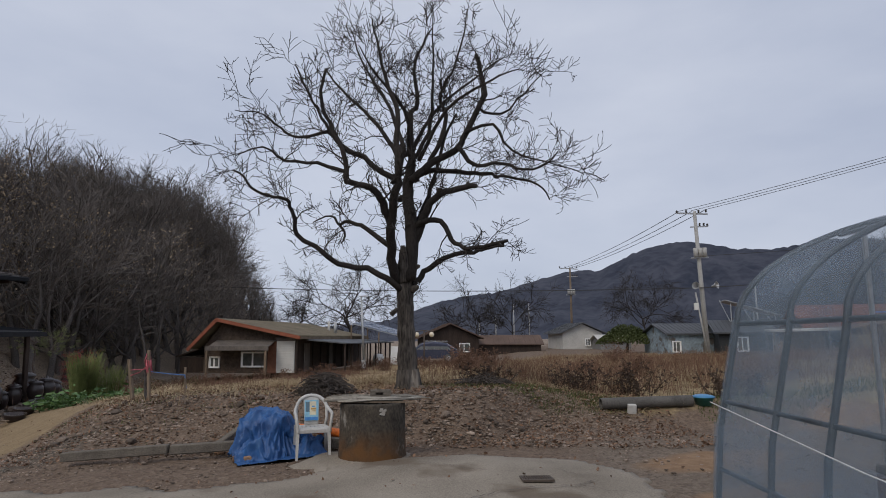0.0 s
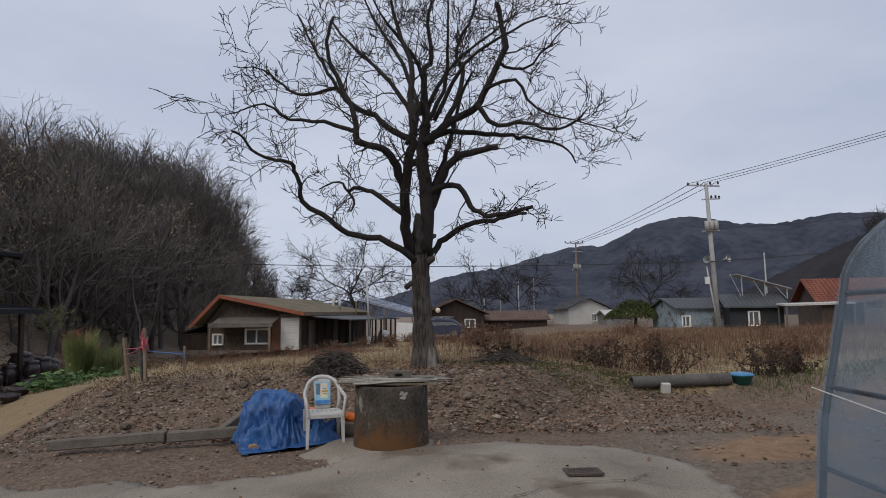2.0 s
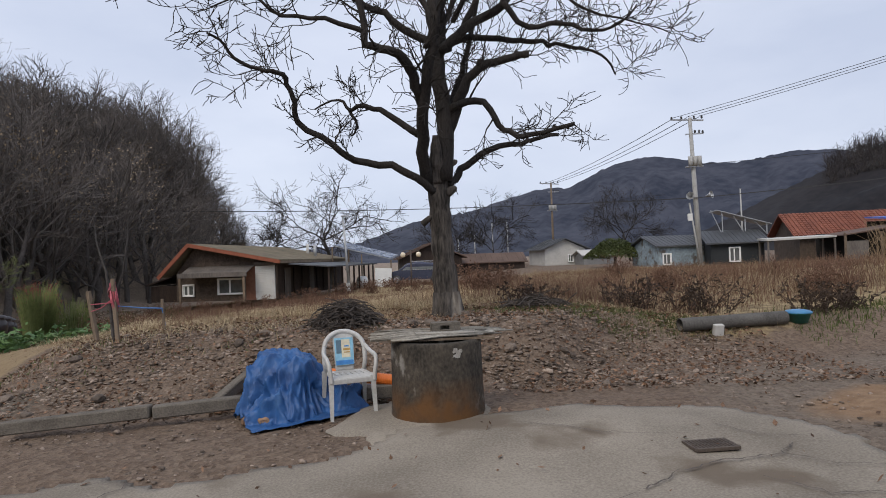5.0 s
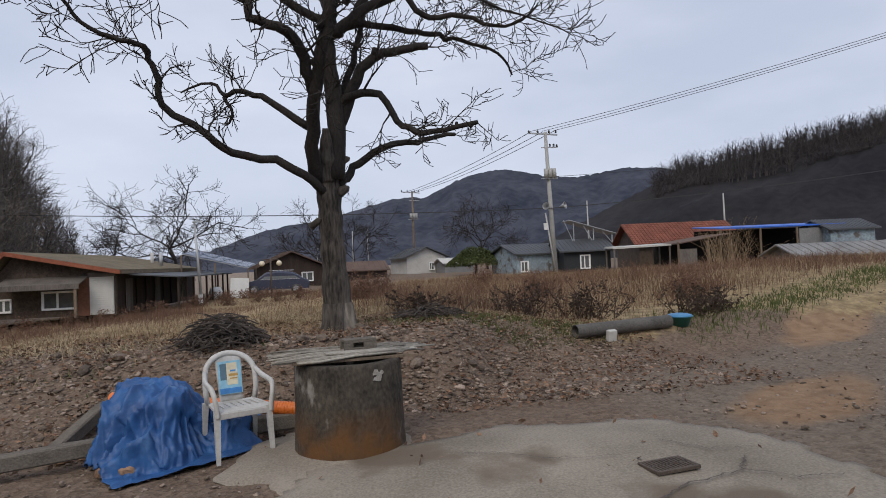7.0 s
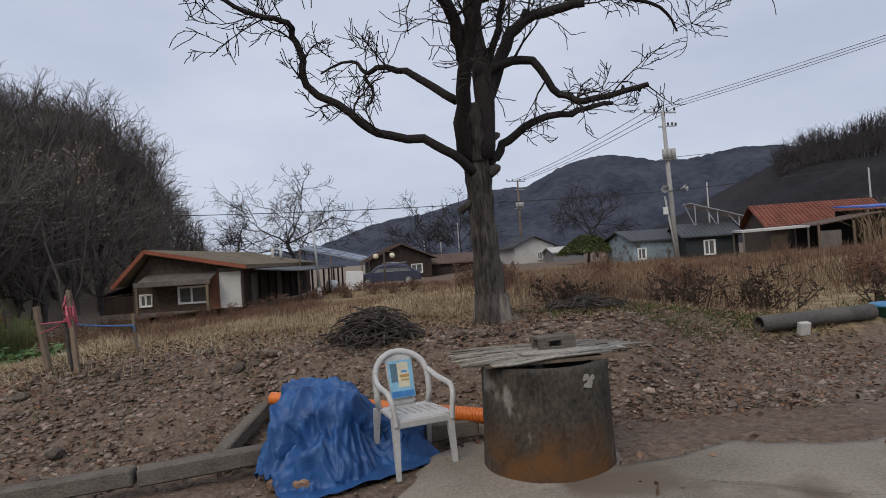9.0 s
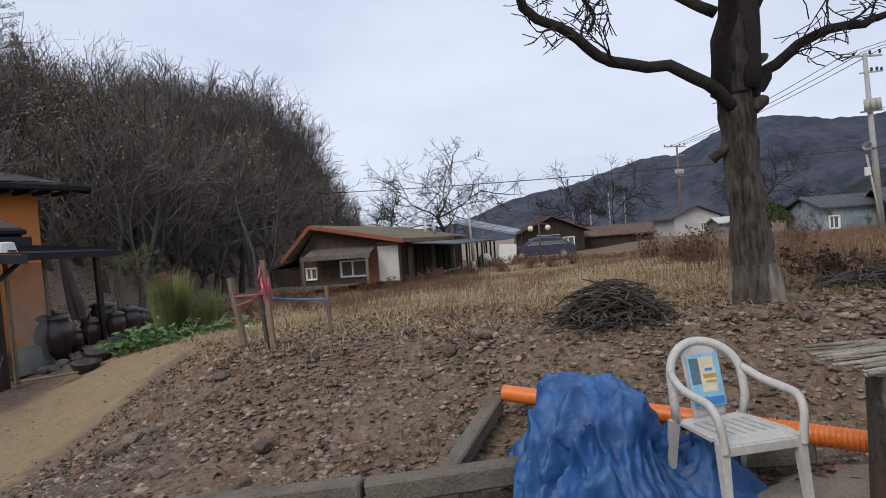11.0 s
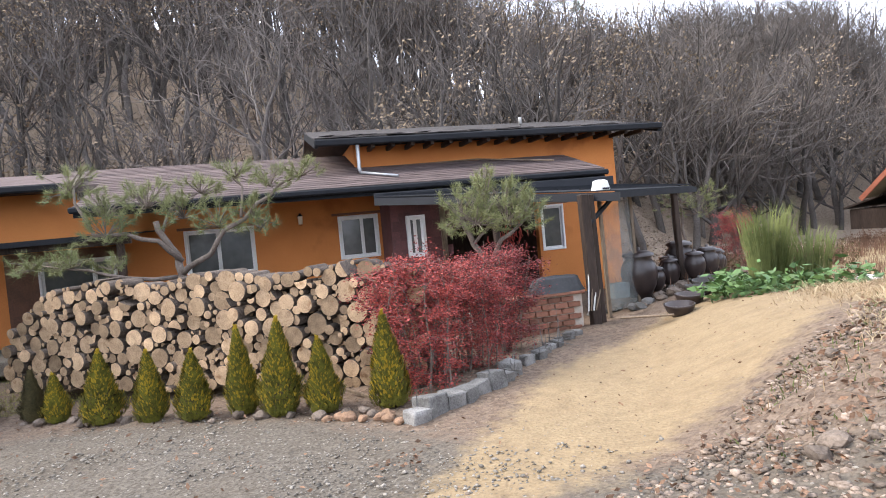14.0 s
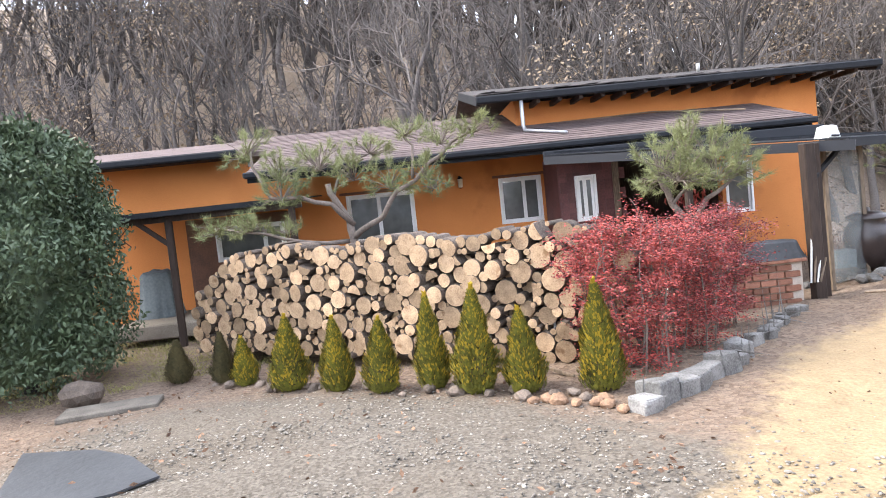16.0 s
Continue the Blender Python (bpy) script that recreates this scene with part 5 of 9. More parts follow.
covered_heap("covered_machine", Matrix.Translation(p) @ pose(0, 0, 0, 0, 0, 68), 0.44, 0.36, 1.02, "cover", "machine under a grey-green cloth beside the lean-to post", "cover", 4, 0.1)

# ---- firewood ----
PILE_R, PILE_D = Vector((-11.5, 10.4, 0)), Vector((-0.8, -0.6, 0))


def build_firewood():
    rng = random.Random(17)
    meshes = []
    for s in range(9):
        b = Build()
        n = 14
        length = 0.44
        r0 = [1 + 0.09 * noise.noise((math.cos(6.283 * j / n) * 1.3, math.sin(6.283 * j / n) * 1.3, s * 3.1)) for j in range(n)]
        split = s >= 6
        ring = []
        for j in range(n):
            a = 6.283 * j / n
            x, z = math.cos(a) * r0[j], math.sin(a) * r0[j]
            if split and z < -0.12:
                z = -0.12 - 0.12 * (z + 0.12)
            ring.append((x, z))
        rows = [(-length / 2, 0.97), (-length / 2 + 0.02, 1.0), (length / 2 - 0.02, 1.0), (length / 2, 0.97)]
        for y, q in rows:
            b.v.extend((x * q, y, z * q) for x, z in ring)
        for i in range(3):
            for j in range(n):
                b.f.append((i * n + j, i * n + (j + 1) % n, (i + 1) * n + (j + 1) % n, (i + 1) * n + j))
                b.k.append(1 if split and ring[j][1] < -0.11 and ring[(j + 1) % n][1] < -0.11 else 0)
        c0 = len(b.v)
        b.v.append((0.05, -length / 2 - 0.004, 0.03))
        for j in range(n):
            b.f.append((c0, (j + 1) % n, j))
            b.k.append(1)
        b.f.append(tuple(3 * n + j for j in range(n)))
        b.k.append(1)
        meshes.append(b.mesh("log", [M["logbark"], M["cutwood"]]))
    out = Vector((0.6, -0.8, 0))
    turn = math.degrees(math.atan2(PILE_D.y, PILE_D.x)) + 180
    placed = []

    def top(s):
        return 0.93 + 0.06 * math.sin(s * 3.1) if s < 5.0 else 0.93 - (s - 5.0) ** 2 * 0.35

    tries = 0
    while tries < 60000 and len(placed) < 470:
        tries += 1
        big = tries < 1800
        r = rng.uniform(0.10, 0.155) if big else rng.uniform(0.06, 0.105) if tries < 16000 else rng.uniform(0.03, 0.06)
        s = rng.uniform(-0.55, 6.5)
        lo = -0.70
        z = rng.uniform(lo + r, top(s) - r + 0.05)
        if all((s - a) ** 2 + (z - c) ** 2 > (0.86 * (r + q)) ** 2 for a, c, q in placed):
            placed.append((s, z, r))
    placed.sort(key=lambda q: -q[2])
    small = []
    for i, (s, z, r) in enumerate(placed):
        k = rng.randrange(6) if r > 0.125 or rng.random() < 0.8 else rng.randrange(6, 9)
        ob = new("log", meshes[k])
        yaw = turn + rng.uniform(-7, 7)
        w = PILE_R + PILE_D * s - out * (0.18 + rng.uniform(-0.07, 0.06))
        ob.matrix_basis = Matrix.Translation((w.x, w.y, z)) @ pose(0, 0, 0, 0, 0, yaw) @ pose(0, 0, 0, rng.uniform(-4, 4), rng.uniform(0, 360), 0) @ Matrix.Diagonal((r, 1.0, r, 1))
        if i >= 298:
            small.append(ob)
            continue
        tagged(ob, "cut firewood log with rough bark and a pale sawn end" if k < 6 else "split firewood billet with a pale sawn end", "log", "stacked firewood")
    vv, ff, kk = [], [], []
    for ob in small:
        base = len(vv)
        vv.extend(tuple(ob.matrix_basis @ v.co) for v in ob.data.vertices)
        for q in ob.data.polygons:
            ff.append(tuple(base + i for i in q.vertices))
            kk.append(q.material_index)
        bpy.data.objects.remove(ob)
    if vv:
        b = Build()
        b.v, b.f, b.k = vv, ff, kk
        tagged(part("small_logs", b, [M["logbark"], M["cutwood"]], None), "thin firewood sticks filling gaps in the stack", "firewood", kind="stuff")
    # the dark inside and back of the stack
    b = Build()
    for k in range(34):
        s = -0.5 + k * 0.2
        h = max(0.1, top(s) - 0.12)
        for j in range(int((h + 0.72) / 0.17)):
            q = PILE_R + PILE_D * s - out * 0.47
            zz = -0.62 + j * 0.17
            rr = 0.095 + 0.02 * math.sin(k * 2.3 + j * 1.7)
            fr, bk = q + out * (0.27 + 0.05 * math.sin(k * 5 + j * 3)) + Vector((0, 0, zz)), q - out * 0.3 + Vector((0, 0, zz))
            b.tube([fr, bk], rr, 8, caps=False)
            side = Vector((out.y, -out.x, 0))
            b.add([fr + (side * math.cos(t) + Vector((0, 0, 1)) * math.sin(t)) * rr for t in [6.283 * i / 8 for i in range(8)]], [tuple(range(8))], 1)
    ob = part("firewood_core", b, [M["logbark"], M["cutwood"]], None)
    tagged(ob, "inner rows of the firewood stack with dark bark", "firewood", kind="stuff")


build_firewood()

# ---- around the well ----
WELL = (-0.91, 8.10)


def build_well():
    z = gz(*WELL) - 0.06
    top = 0.71 - z
    root = thing("well", pose(*WELL, z), "round concrete well ring stained with rust, boarded over", "well")
    b = Build()
    b.lathe([(0.432, 0), (0.424, 0.1), (0.414, 0.35), (0.408, top - 0.03), (0.402, top - 0.012), (0.392, top), (0.335, top), (0.33, top - 0.02), (0.33, 0.05)], 48, wobble=0.012)
    part("ring", b, M["wellconc"], root, "grey concrete with rust and pale streaks", True)
    foot = Build().lathe([(0.40, 0.11), (0.44, 0.095), (0.52, 0.075), (0.64, 0.06), (0.80, 0.045), (0.92, 0.0)], 56)
    for i, v in enumerate(foot.v):
        k = 1 + 0.16 * noise.noise((v[0] * 3.1, v[1] * 3.1, 4.0)) + 0.05 * noise.noise((v[0] * 11, v[1] * 11, 1.0))
        r = math.hypot(v[0], v[1])
        k = 1 + (k - 1) * min(1, max(0, (r - 0.41) / 0.2))
        foot.v[i] = (v[0] * k, v[1] * k, v[2] + 0.02 * noise.noise((v[0] * 6, v[1] * 6, 8.0)) * min(1, (r - 0.38) * 6))
    part("footing", foot, M["concrete"], root, "rough splash of concrete round the foot", True)
    rng = random.Random(2)
    vs, fs = [], []
    for i in range(26):
        for j in range(22):
            a, h = -1.30 + i * 0.012, top - 0.15 + j * 0.0055
            q = noise.noise((i * 0.16, j * 0.16, 3.3)) + 0.5 - 1.5 * max(abs(i - 12) / 13, abs(j - 11 + (i - 12) * 0.3) / 11) ** 2
            if q > 0:
                n = len(vs)
                vs += [(0.4165 * math.cos(a + da), 0.4165 * math.sin(a + da), h + dh) for da, dh in ((0, 0), (0.012, 0), (0.012, 0.0055), (0, 0.0055))]
                fs.append((n, n + 1, n + 2, n + 3))
    part("plaster_patch", Build().add(vs, fs), M["limewash"], root, "pale flaking plaster patch")
    lid = thing("well_cover", pose(WELL[0], WELL[1] + 0.02, z + top + 0.024, 0.6, 1.0, 4), "weathered bundle of bamboo sticks and boards lying on the well", "cover")
    for k in range(58):
        t = k / 57 * 2 - 1
        a, c = -0.43 - rng.uniform(-0.05, 0.17) - 0.06 * (1 - abs(t)), 0.42 + rng.uniform(-0.1, 0.1) + 0.34 * (1 - abs(t)) * rng.random()
        ya, yc = t * 0.27 + rng.gauss(0, 0.025), t * 0.2 + 0.04 + rng.gauss(0, 0.02)
        r = rng.uniform(0.006, 0.012)
        h = rng.uniform(0.006, 0.026)
        pts = [(a, ya, h - 0.004 - 0.02 * rng.random()), (a * 0.6, ya * 0.9 + yc * 0.1, h + rng.gauss(0, 0.004)), (0, (ya + yc) / 2, h + 0.004), (c, yc, h + rng.uniform(0, 0.02))]
        part("bamboo_stick", Build().tube(pts, [r * 0.8, r, r, r * 0.7], 5), M["greyslat"], lid, "", True)
    for y in (-0.2, 0.2):
        part("batten", Build().box((0.03, y, -0.008), (0.95, 0.045, 0.018), pose(0, 0, 0, 0, 0, 2)), M["wood"], lid)
    part("board", Build().box((0.16, -0.12, 0.036), (0.72, 0.1, 0.016), pose(0, 0, 0, 0, 0.8, 5), bevel=0.004), M["greyslat"], lid)
    blk = thing("concrete_block", pose(WELL[0] + 0.09, WELL[1] + 0.06, z + top + 0.115, 0, 0, 8), "grey hollow concrete block weighing down the well cover", "block")
    b = Build()
    b.box((0, 0.08, 0), (0.36, 0.035, 0.13), bevel=0.006)
    b.box((0, -0.08, 0.045), (0.36, 0.035, 0.04), bevel=0.004)
    b.box((0, -0.08, -0.045), (0.36, 0.035, 0.04), bevel=0.004)
    for x, w in ((-0.13, 0.1), (0.11, 0.14)):
        b.box((x, -0.08, 0), (w, 0.034, 0.052))
    b.box((0, 0, 0.05), (0.35, 0.13, 0.025))
    bl = part("body", b, M["curb"], blk)
    bl.scale = (0.72, 0.72, 0.72)
    bl.location = (0, 0, -0.02)


def stained_concrete():
    m = material("stained_concrete", (0.085, 0.072, 0.057), (0.027, 0.024, 0.02), 0.95, 5, 40, 0.6, spots=((0.25, 0.235, 0.21), 5.0, 0.60), stretch=(1, 1, 0.6))
    n, l = m.node_tree.nodes, m.node_tree.links
    p = n["Principled BSDF"]
    old = p.inputs["Base Color"].links[0].from_socket
    geo, sep, mr, no, mu, mx = (n.new("ShaderNodeNewGeometry"), n.new("ShaderNodeSeparateXYZ"), n.new("ShaderNodeMapRange"), n.new("ShaderNodeTexNoise"), n.new("ShaderNodeMath"), n.new("ShaderNodeMix"))
    l.new(geo.outputs["Position"], sep.inputs[0])
    mr.inputs[1].default_value, mr.inputs[2].default_value, mr.inputs[3].default_value, mr.inputs[4].default_value = 0.20, 0.42, 1, 0
    l.new(sep.outputs["Z"], mr.inputs[0])
    no.inputs["Scale"].default_value, no.inputs["Detail"].default_value = 3.2, 6
    l.new(geo.outputs["Position"], no.inputs["Vector"])
    mu.operation = "MULTIPLY"
    r = n.new("ShaderNodeMapRange")
    r.inputs[1].default_value, r.inputs[2].default_value = 0.38, 0.62
    l.new(no.outputs["Fac"], r.inputs[0])
    l.new(r.outputs[0], mu.inputs[0])
    l.new(mr.outputs[0], mu.inputs[1])
    mx.data_type = "RGBA"
    l.new(mu.outputs[0], mx.inputs[0])
    l.new(old, mx.inputs[6])
    mx.inputs[7].default_value = (0.125, 0.062, 0.025, 1)
    l.new(mx.outputs[2], p.inputs["Base Color"])
    return m


M["wellconc"] = stained_concrete()
M["greyslat"] = material("grey_weathered_slat", (0.33, 0.31, 0.27), (0.18, 0.165, 0.14), 0.9, 4, 40, 0.4, vary=0.3)
build_well()


def build_chair():
    """One-piece plastic garden chair."""
    root = thing("plastic_chair", pose(-1.765, 8.57, gz(-1.72, 8.4) - 0.005, 0, 0, 17) @ Matrix.Diagonal((0.87, 0.92, 0.955, 1)), "white one-piece plastic armchair, grubby, with a printed sheet on its back", "chair")
    m = M["plastic"]
    seat = Build()
    for k in range(7):
        x = -0.185 + k * 0.0617
        part("seat_slat", Build().slab([(x - 0.023, -0.17, 0.40), (x + 0.023, -0.17, 0.40), (x + 0.022, 0.13, 0.385), (x - 0.022, 0.13, 0.385)], (0, 0, 0.014)), m, root)
    seat.slab([(-0.24, -0.26, 0.385), (0.24, -0.26, 0.385), (0.235, -0.165, 0.40), (-0.235, -0.165, 0.40)], (0, 0, 0.016))
    seat.slab([(-0.215, 0.12, 0.385), (0.215, 0.12, 0.385), (0.20, 0.2, 0.39), (-0.20, 0.2, 0.39)], (0, 0, 0.016))
    for s in (-1, 1):
        seat.slab([(s * 0.21, -0.17, 0.40), (s * 0.245, -0.17, 0.395), (s * 0.215, 0.2, 0.385), (s * 0.19, 0.2, 0.385)], (0, 0, 0.018))
    seat.box((0, -0.262, 0.372), (0.47, 0.014, 0.05), bevel=0.005)
    part("seat", seat, m, root)
    back = Build()
    n, pts = 16, []
    for k in range(n + 1):
        a = math.pi * k / n
        x, z = -0.235 * math.cos(a), 0.60 + 0.205 * math.sin(a) ** 0.8
        pts.append((x, 0.20 + 0.24 * (z - 0.42) - 0.05 * (abs(x) / 0.235) ** 2, z))
    pts = [(-0.22, 0.19, 0.40), (-0.235, 0.18, 0.5)] + pts + [(0.235, 0.18, 0.5), (0.22, 0.19, 0.40)]
    back.tube(pts, 0.026, 10)
    part("backrest", back, m, root, "", True)
    panel = Build()
    vs, fs = [], []
    for i in range(13):
        for j in range(9):
            x = (-1 + j / 4) * (0.105 + 0.02 * (i / 12))
            top = 0.60 + 0.205 * math.sqrt(max(0, 1 - (x / 0.235) ** 2)) - 0.004
            zz = 0.40 + (top - 0.40) * i / 12
            vs.append((x, 0.19 + 0.24 * max(0, zz - 0.42) - 0.5 * x * x, zz))
    for i in range(12):
        for j in range(8):
            fs.append((i * 9 + j, i * 9 + j + 1, i * 9 + j + 10, i * 9 + j + 9))
    ob = part("back_panel", panel.add(vs, fs), m, root, "", True)
    ob.modifiers.new("thickness", "SOLIDIFY").thickness = 0.012
    for s in (-1, 1):
        arm = Build()
        path = [Vector((s * 0.235, 0.20, 0.66)), Vector((s * 0.262, 0.06, 0.615)), Vector((s * 0.272, -0.08, 0.60)), Vector((s * 0.268, -0.2, 0.585)), Vector((s * 0.255, -0.255, 0.52)), Vector((s * 0.238, -0.262, 0.42)), Vector((s * 0.236, -0.264, 0.36))]
        fine = []
        for i in range(len(path) - 1):
            q0, q1, q2, q3 = path[max(i - 1, 0)], path[i], path[i + 1], path[min(i + 2, len(path) - 1)]
            for t in (0, 0.25, 0.5, 0.75):
                fine.append(q1 + (q2 - q0) * 0.5 * t + (q0 * 2 - q1 * 5 + q2 * 4 - q3) * 0.5 * t * t + (q1 * 3 - q0 - q2 * 3 + q3) * 0.5 * t ** 3)
        arm.tube(fine + [path[-1]], 0.0225, 10)
        part("armrest", arm, m, root, "", True)
        for y0, y1 in ((-0.255, -0.29), (0.18, 0.26)):
            leg = Build()
            vs, fs = [], []
            for t, w in ((0, 0.036), (1, 0.022)):
                x = s * (0.228 + 0.012 * t)
                y, z = y0 + (y1 - y0) * t, 0.41 * (1 - t)
                vs += [(x - w, y - 0.012, z), (x + w * 0.5, y - 0.012, z), (x + w * 0.5, y + w, z), (x - w, y + w, z)]
            fs = [(0, 1, 5, 4), (1, 2, 6, 5), (2, 3, 7, 6), (3, 0, 4, 7), (4, 5, 6, 7), (3, 2, 1, 0)]
            part("leg", leg.add(vs, fs), m, root)
    sh = Build()
    base = (0.0, 0.222, 0.60)
    tilt = pose(*base, -13.5, 0, 0)

    def card(x, z, w, h, k, lift=0.0):
        sh.box(tilt @ Vector((x, -0.012 - lift, z)), (w, 0.003, h), tilt.to_3x3().to_4x4(), k)
    card(0, 0, 0.215, 0.285, 0)
    card(0.02, 0.03, 0.10, 0.19, 1, 0.002)
    card(-0.06, 0.05, 0.06, 0.14, 2, 0.002)
    card(0.0, -0.115, 0.2, 0.045, 3, 0.002)
    card(0.03, 0.02, 0.085, 0.022, 4, 0.004)
    card(0.03, 0.055, 0.05, 0.014, 3, 0.004)
    card(0.03, -0.01, 0.07, 0.01, 4, 0.004)
    sm = [material("sheet_" + n, c, None, 0.6, 6, 30, 0) for n, c in (("sky_blue", (0.28, 0.55, 0.72)), ("cream", (0.72, 0.66, 0.48)), ("slate", (0.10, 0.18, 0.24)), ("blue", (0.06, 0.25, 0.60)), ("ochre", (0.50, 0.30, 0.08)))]
    part("printed_sheet", sh, sm, root, "faded blue and cream printed sheet")
    return root


build_chair()


def build_tarp():
    """A blue tarpaulin over a stack, its front apron spread on the ground."""
    cx, cy = -2.30, 8.83
    g0 = gz(cx, cy - 0.4)
    n, k = 150, 116
    vs, fs = [], []

    def hgt(x, y):
        dx, dy = (x + 0.11) / 0.345, (y - 0.04) / (0.31 if y > 0.04 else 0.40)
        h = 0.60 * float(smooth01((1.68 - (abs(dx) ** 2.7 + abs(dy) ** 2.7) ** (1 / 2.7)) / 1.05)) * (1 - 0.10 * (x + 0.1) - 0.12 * max(0.0, abs(x + 0.08) - 0.15))
        h2 = 0.25 * float(smooth01((1.35 - (abs((x - 0.42) / 0.34) ** 2.4 + abs((y - 0.08) / 0.3) ** 2.4) ** (1 / 2.4)) / 0.9))
        return max(h, h2)
    for j in range(k + 1):
        for i in range(n + 1):
            x, y = -0.66 + 1.42 * i / n, -0.86 + 1.36 * j / k
            edge = 0.10 * noise.noise((x * 2.2, 4.1, 0))
            yy = y + (edge if j < 6 else 0)
            h = hgt(x, yy)
            slope = 1.1 - abs(h / 0.6 - 0.4) * 1.1
            a = math.atan2(yy - 0.1, x)
            w1, w2 = noise.noise((x * 1.7, yy * 1.7, 1)), noise.noise((x * 2.6, yy * 2.6, 5))
            r1 = 1 - abs(math.sin(5.5 * (x * 0.5 + yy * 0.85) + 5 * w1)) * 1.6
            r2 = 1 - abs(math.sin(9 * (x * 0.9 - yy * 0.45) + 6 * w2)) * 1.6
            rg = lambda f, o: 0.5 - abs(noise.noise((x * f + 0.6 * w1, yy * f + 0.6 * w2, o)))
            fold = 0.035 * r1 + 0.03 * r2 + 0.16 * rg(2.4, 3) + 0.12 * rg(5.0, 6) + 0.11 * rg(9, 8) + 0.055 * rg(17, 9) + 0.02 * rg(34, 11) - 0.165
            r = math.hypot(x, yy - 0.05) + 1e-6
            steep = max(0.0, 1 - abs(h / 0.6 - 0.5) * 1.6)
            ang = math.atan2(yy - 0.05, x)
            pleat = 1 - 2 * abs(math.sin(ang * 6.5 + 2.2 * w1 + 3 * (0.6 - h))) + 0.7 * (1 - 2 * abs(math.sin(ang * 11 + 5 * w2)))
            push = steep * (0.005 * pleat + 0.05 * r1 * (1 + w2) + 0.20 * rg(3.5, 2) + 0.13 * rg(8, 4) + 0.06 * rg(16, 12) - 0.13)
            phi = math.atan2(yy + 0.5, x + 0.62)
            far = math.hypot(yy + 0.5, x + 0.62)
            fan = (1 - 2 * abs(math.sin(phi * 8.5 + 2.4 * w1 + 0.8 * w2))) * min(1, far / 0.35) * max(0.0, 1.25 - far)
            push += 0.045 * fan * steep
            z = h + 0.045 * fan * (0.35 + 0.65 * min(1, h / 0.15)) * (1 if h < 0.5 else 0.4) + fold * max(0.15, slope) + 0.02 * noise.noise((x * 3, yy * 3, 9))
            X, Y = cx + x + 0.05 * noise.noise((yy * 3, 0, 1)) + push * x / r, cy + yy + push * (yy - 0.05) / r
            vs.append((X, Y, max(gz(X, Y) + 0.022 + 0.008 * noise.noise((X * 9, Y * 9, 0)), g0 + z)))
    for j in range(k):
        for i in range(n):
            x, y = -0.66 + 1.42 * (i + 0.5) / n, -0.86 + 1.36 * (j + 0.5) / k
            if y < (-0.80 + 0.5 * (x + 0.26) if x > -0.26 else -0.80 + 1.7 * (-0.26 - x)) + 0.04 * noise.noise((x * 5, 1, 1)) or (x > 0.70 + 0.06 * noise.noise((y * 4, 3, 3))) or x < -0.6 + 0.06 * noise.noise((y * 5, 8, 1)):
                continue
            a = j * (n + 1) + i
            fs.append((a, a + 1, a + n + 2, a + n + 1))
    ob = part("tarpaulin", Build().add(vs, fs), M["tarp"], None, "", True)
    sol = ob.modifiers.new("thickness", "SOLIDIFY")
    sol.thickness = 0.004
    tagged(ob, "crumpled blue tarpaulin draped over a heap on the ground", "tarpaulin")


build_tarp()


def rock_mesh(seed, n=2):
    bm = bmesh.new()
    bmesh.ops.create_icosphere(bm, subdivisions=n, radius=1)
    for v in bm.verts:
        q = v.co * 1.1 + Vector((seed * 7.3, 0, 0))
        v.co *= 1 + 0.34 * noise.noise(q) + 0.14 * noise.noise(q * 2.7)
        v.co.z *= 0.62
    me = bpy.data.meshes.new("rock")
    bm.to_mesh(me)
    bm.free()
    return me


ROCKS = [rock_mesh(s) for s in range(8)]


def place_rock(x, y, size, mat_name, label, group, seed, sink=0.25, name="rock", flat=1.0):
    me = ROCKS[seed % 8].copy()
    me.materials.append(M[mat_name])
    ob = new(name, me)
    ob.matrix_basis = Matrix.Translation((x, y, gz(x, y) + size * (0.55 * flat - sink))) @ pose(0, 0, 0, (seed * 37) % 25 - 12, (seed * 53) % 25 - 12, (seed * 71) % 360) @ Matrix.Diagonal((size, size * (0.7 + 0.3 * ((seed * 13) % 10) / 10), size * flat, 1))
    return tagged(ob, label, "rock", group)


def beam(name, a, b, w, h, mat_name, label, category, group="", bevel=0.012):
    a, b = Vector(a), Vector(b)
    d = b - a
    bu = Build().box((0, 0, 0), (w, h, d.length), bevel=bevel)
    for i, v in enumerate(bu.v):
        q = Vector(v)
        bu.v[i] = tuple(q + Vector((noise.noise(q * 5), noise.noise(q * 5 + Vector((9, 0, 0))), 0)) * 0.012)
    ob = part(name, bu, M[mat_name], None)
    ob.matrix_basis = Matrix.Translation((a + b) / 2) @ d.to_track_quat("Z", "Y").to_matrix().to_4x4()
    return tagged(ob, label, category, group)


beam("kerb", (-5.05, 8.52, -0.03), (-3.68, 8.60, 0.06), 0.13, 0.12, "curb", "weathered concrete kerb beam lying along the bank", "kerb", "kerb beams")
beam("kerb", (-3.66, 8.60, 0.05), (-2.55, 8.86, 0.075), 0.13, 0.12, "curb", "weathered concrete kerb beam lying along the bank", "kerb", "kerb beams")
beam("kerb", (-2.52, 8.87, 0.06), (-1.25, 8.92, 0.09), 0.13, 0.13, "curb", "weathered concrete kerb beam beside the well", "kerb", "kerb beams")
beam("concrete_post", (-3.27, 9.03, -0.04), (-2.98, 9.66, 0.22), 0.12, 0.11, "curb", "broken concrete post leaning on the bank", "post")
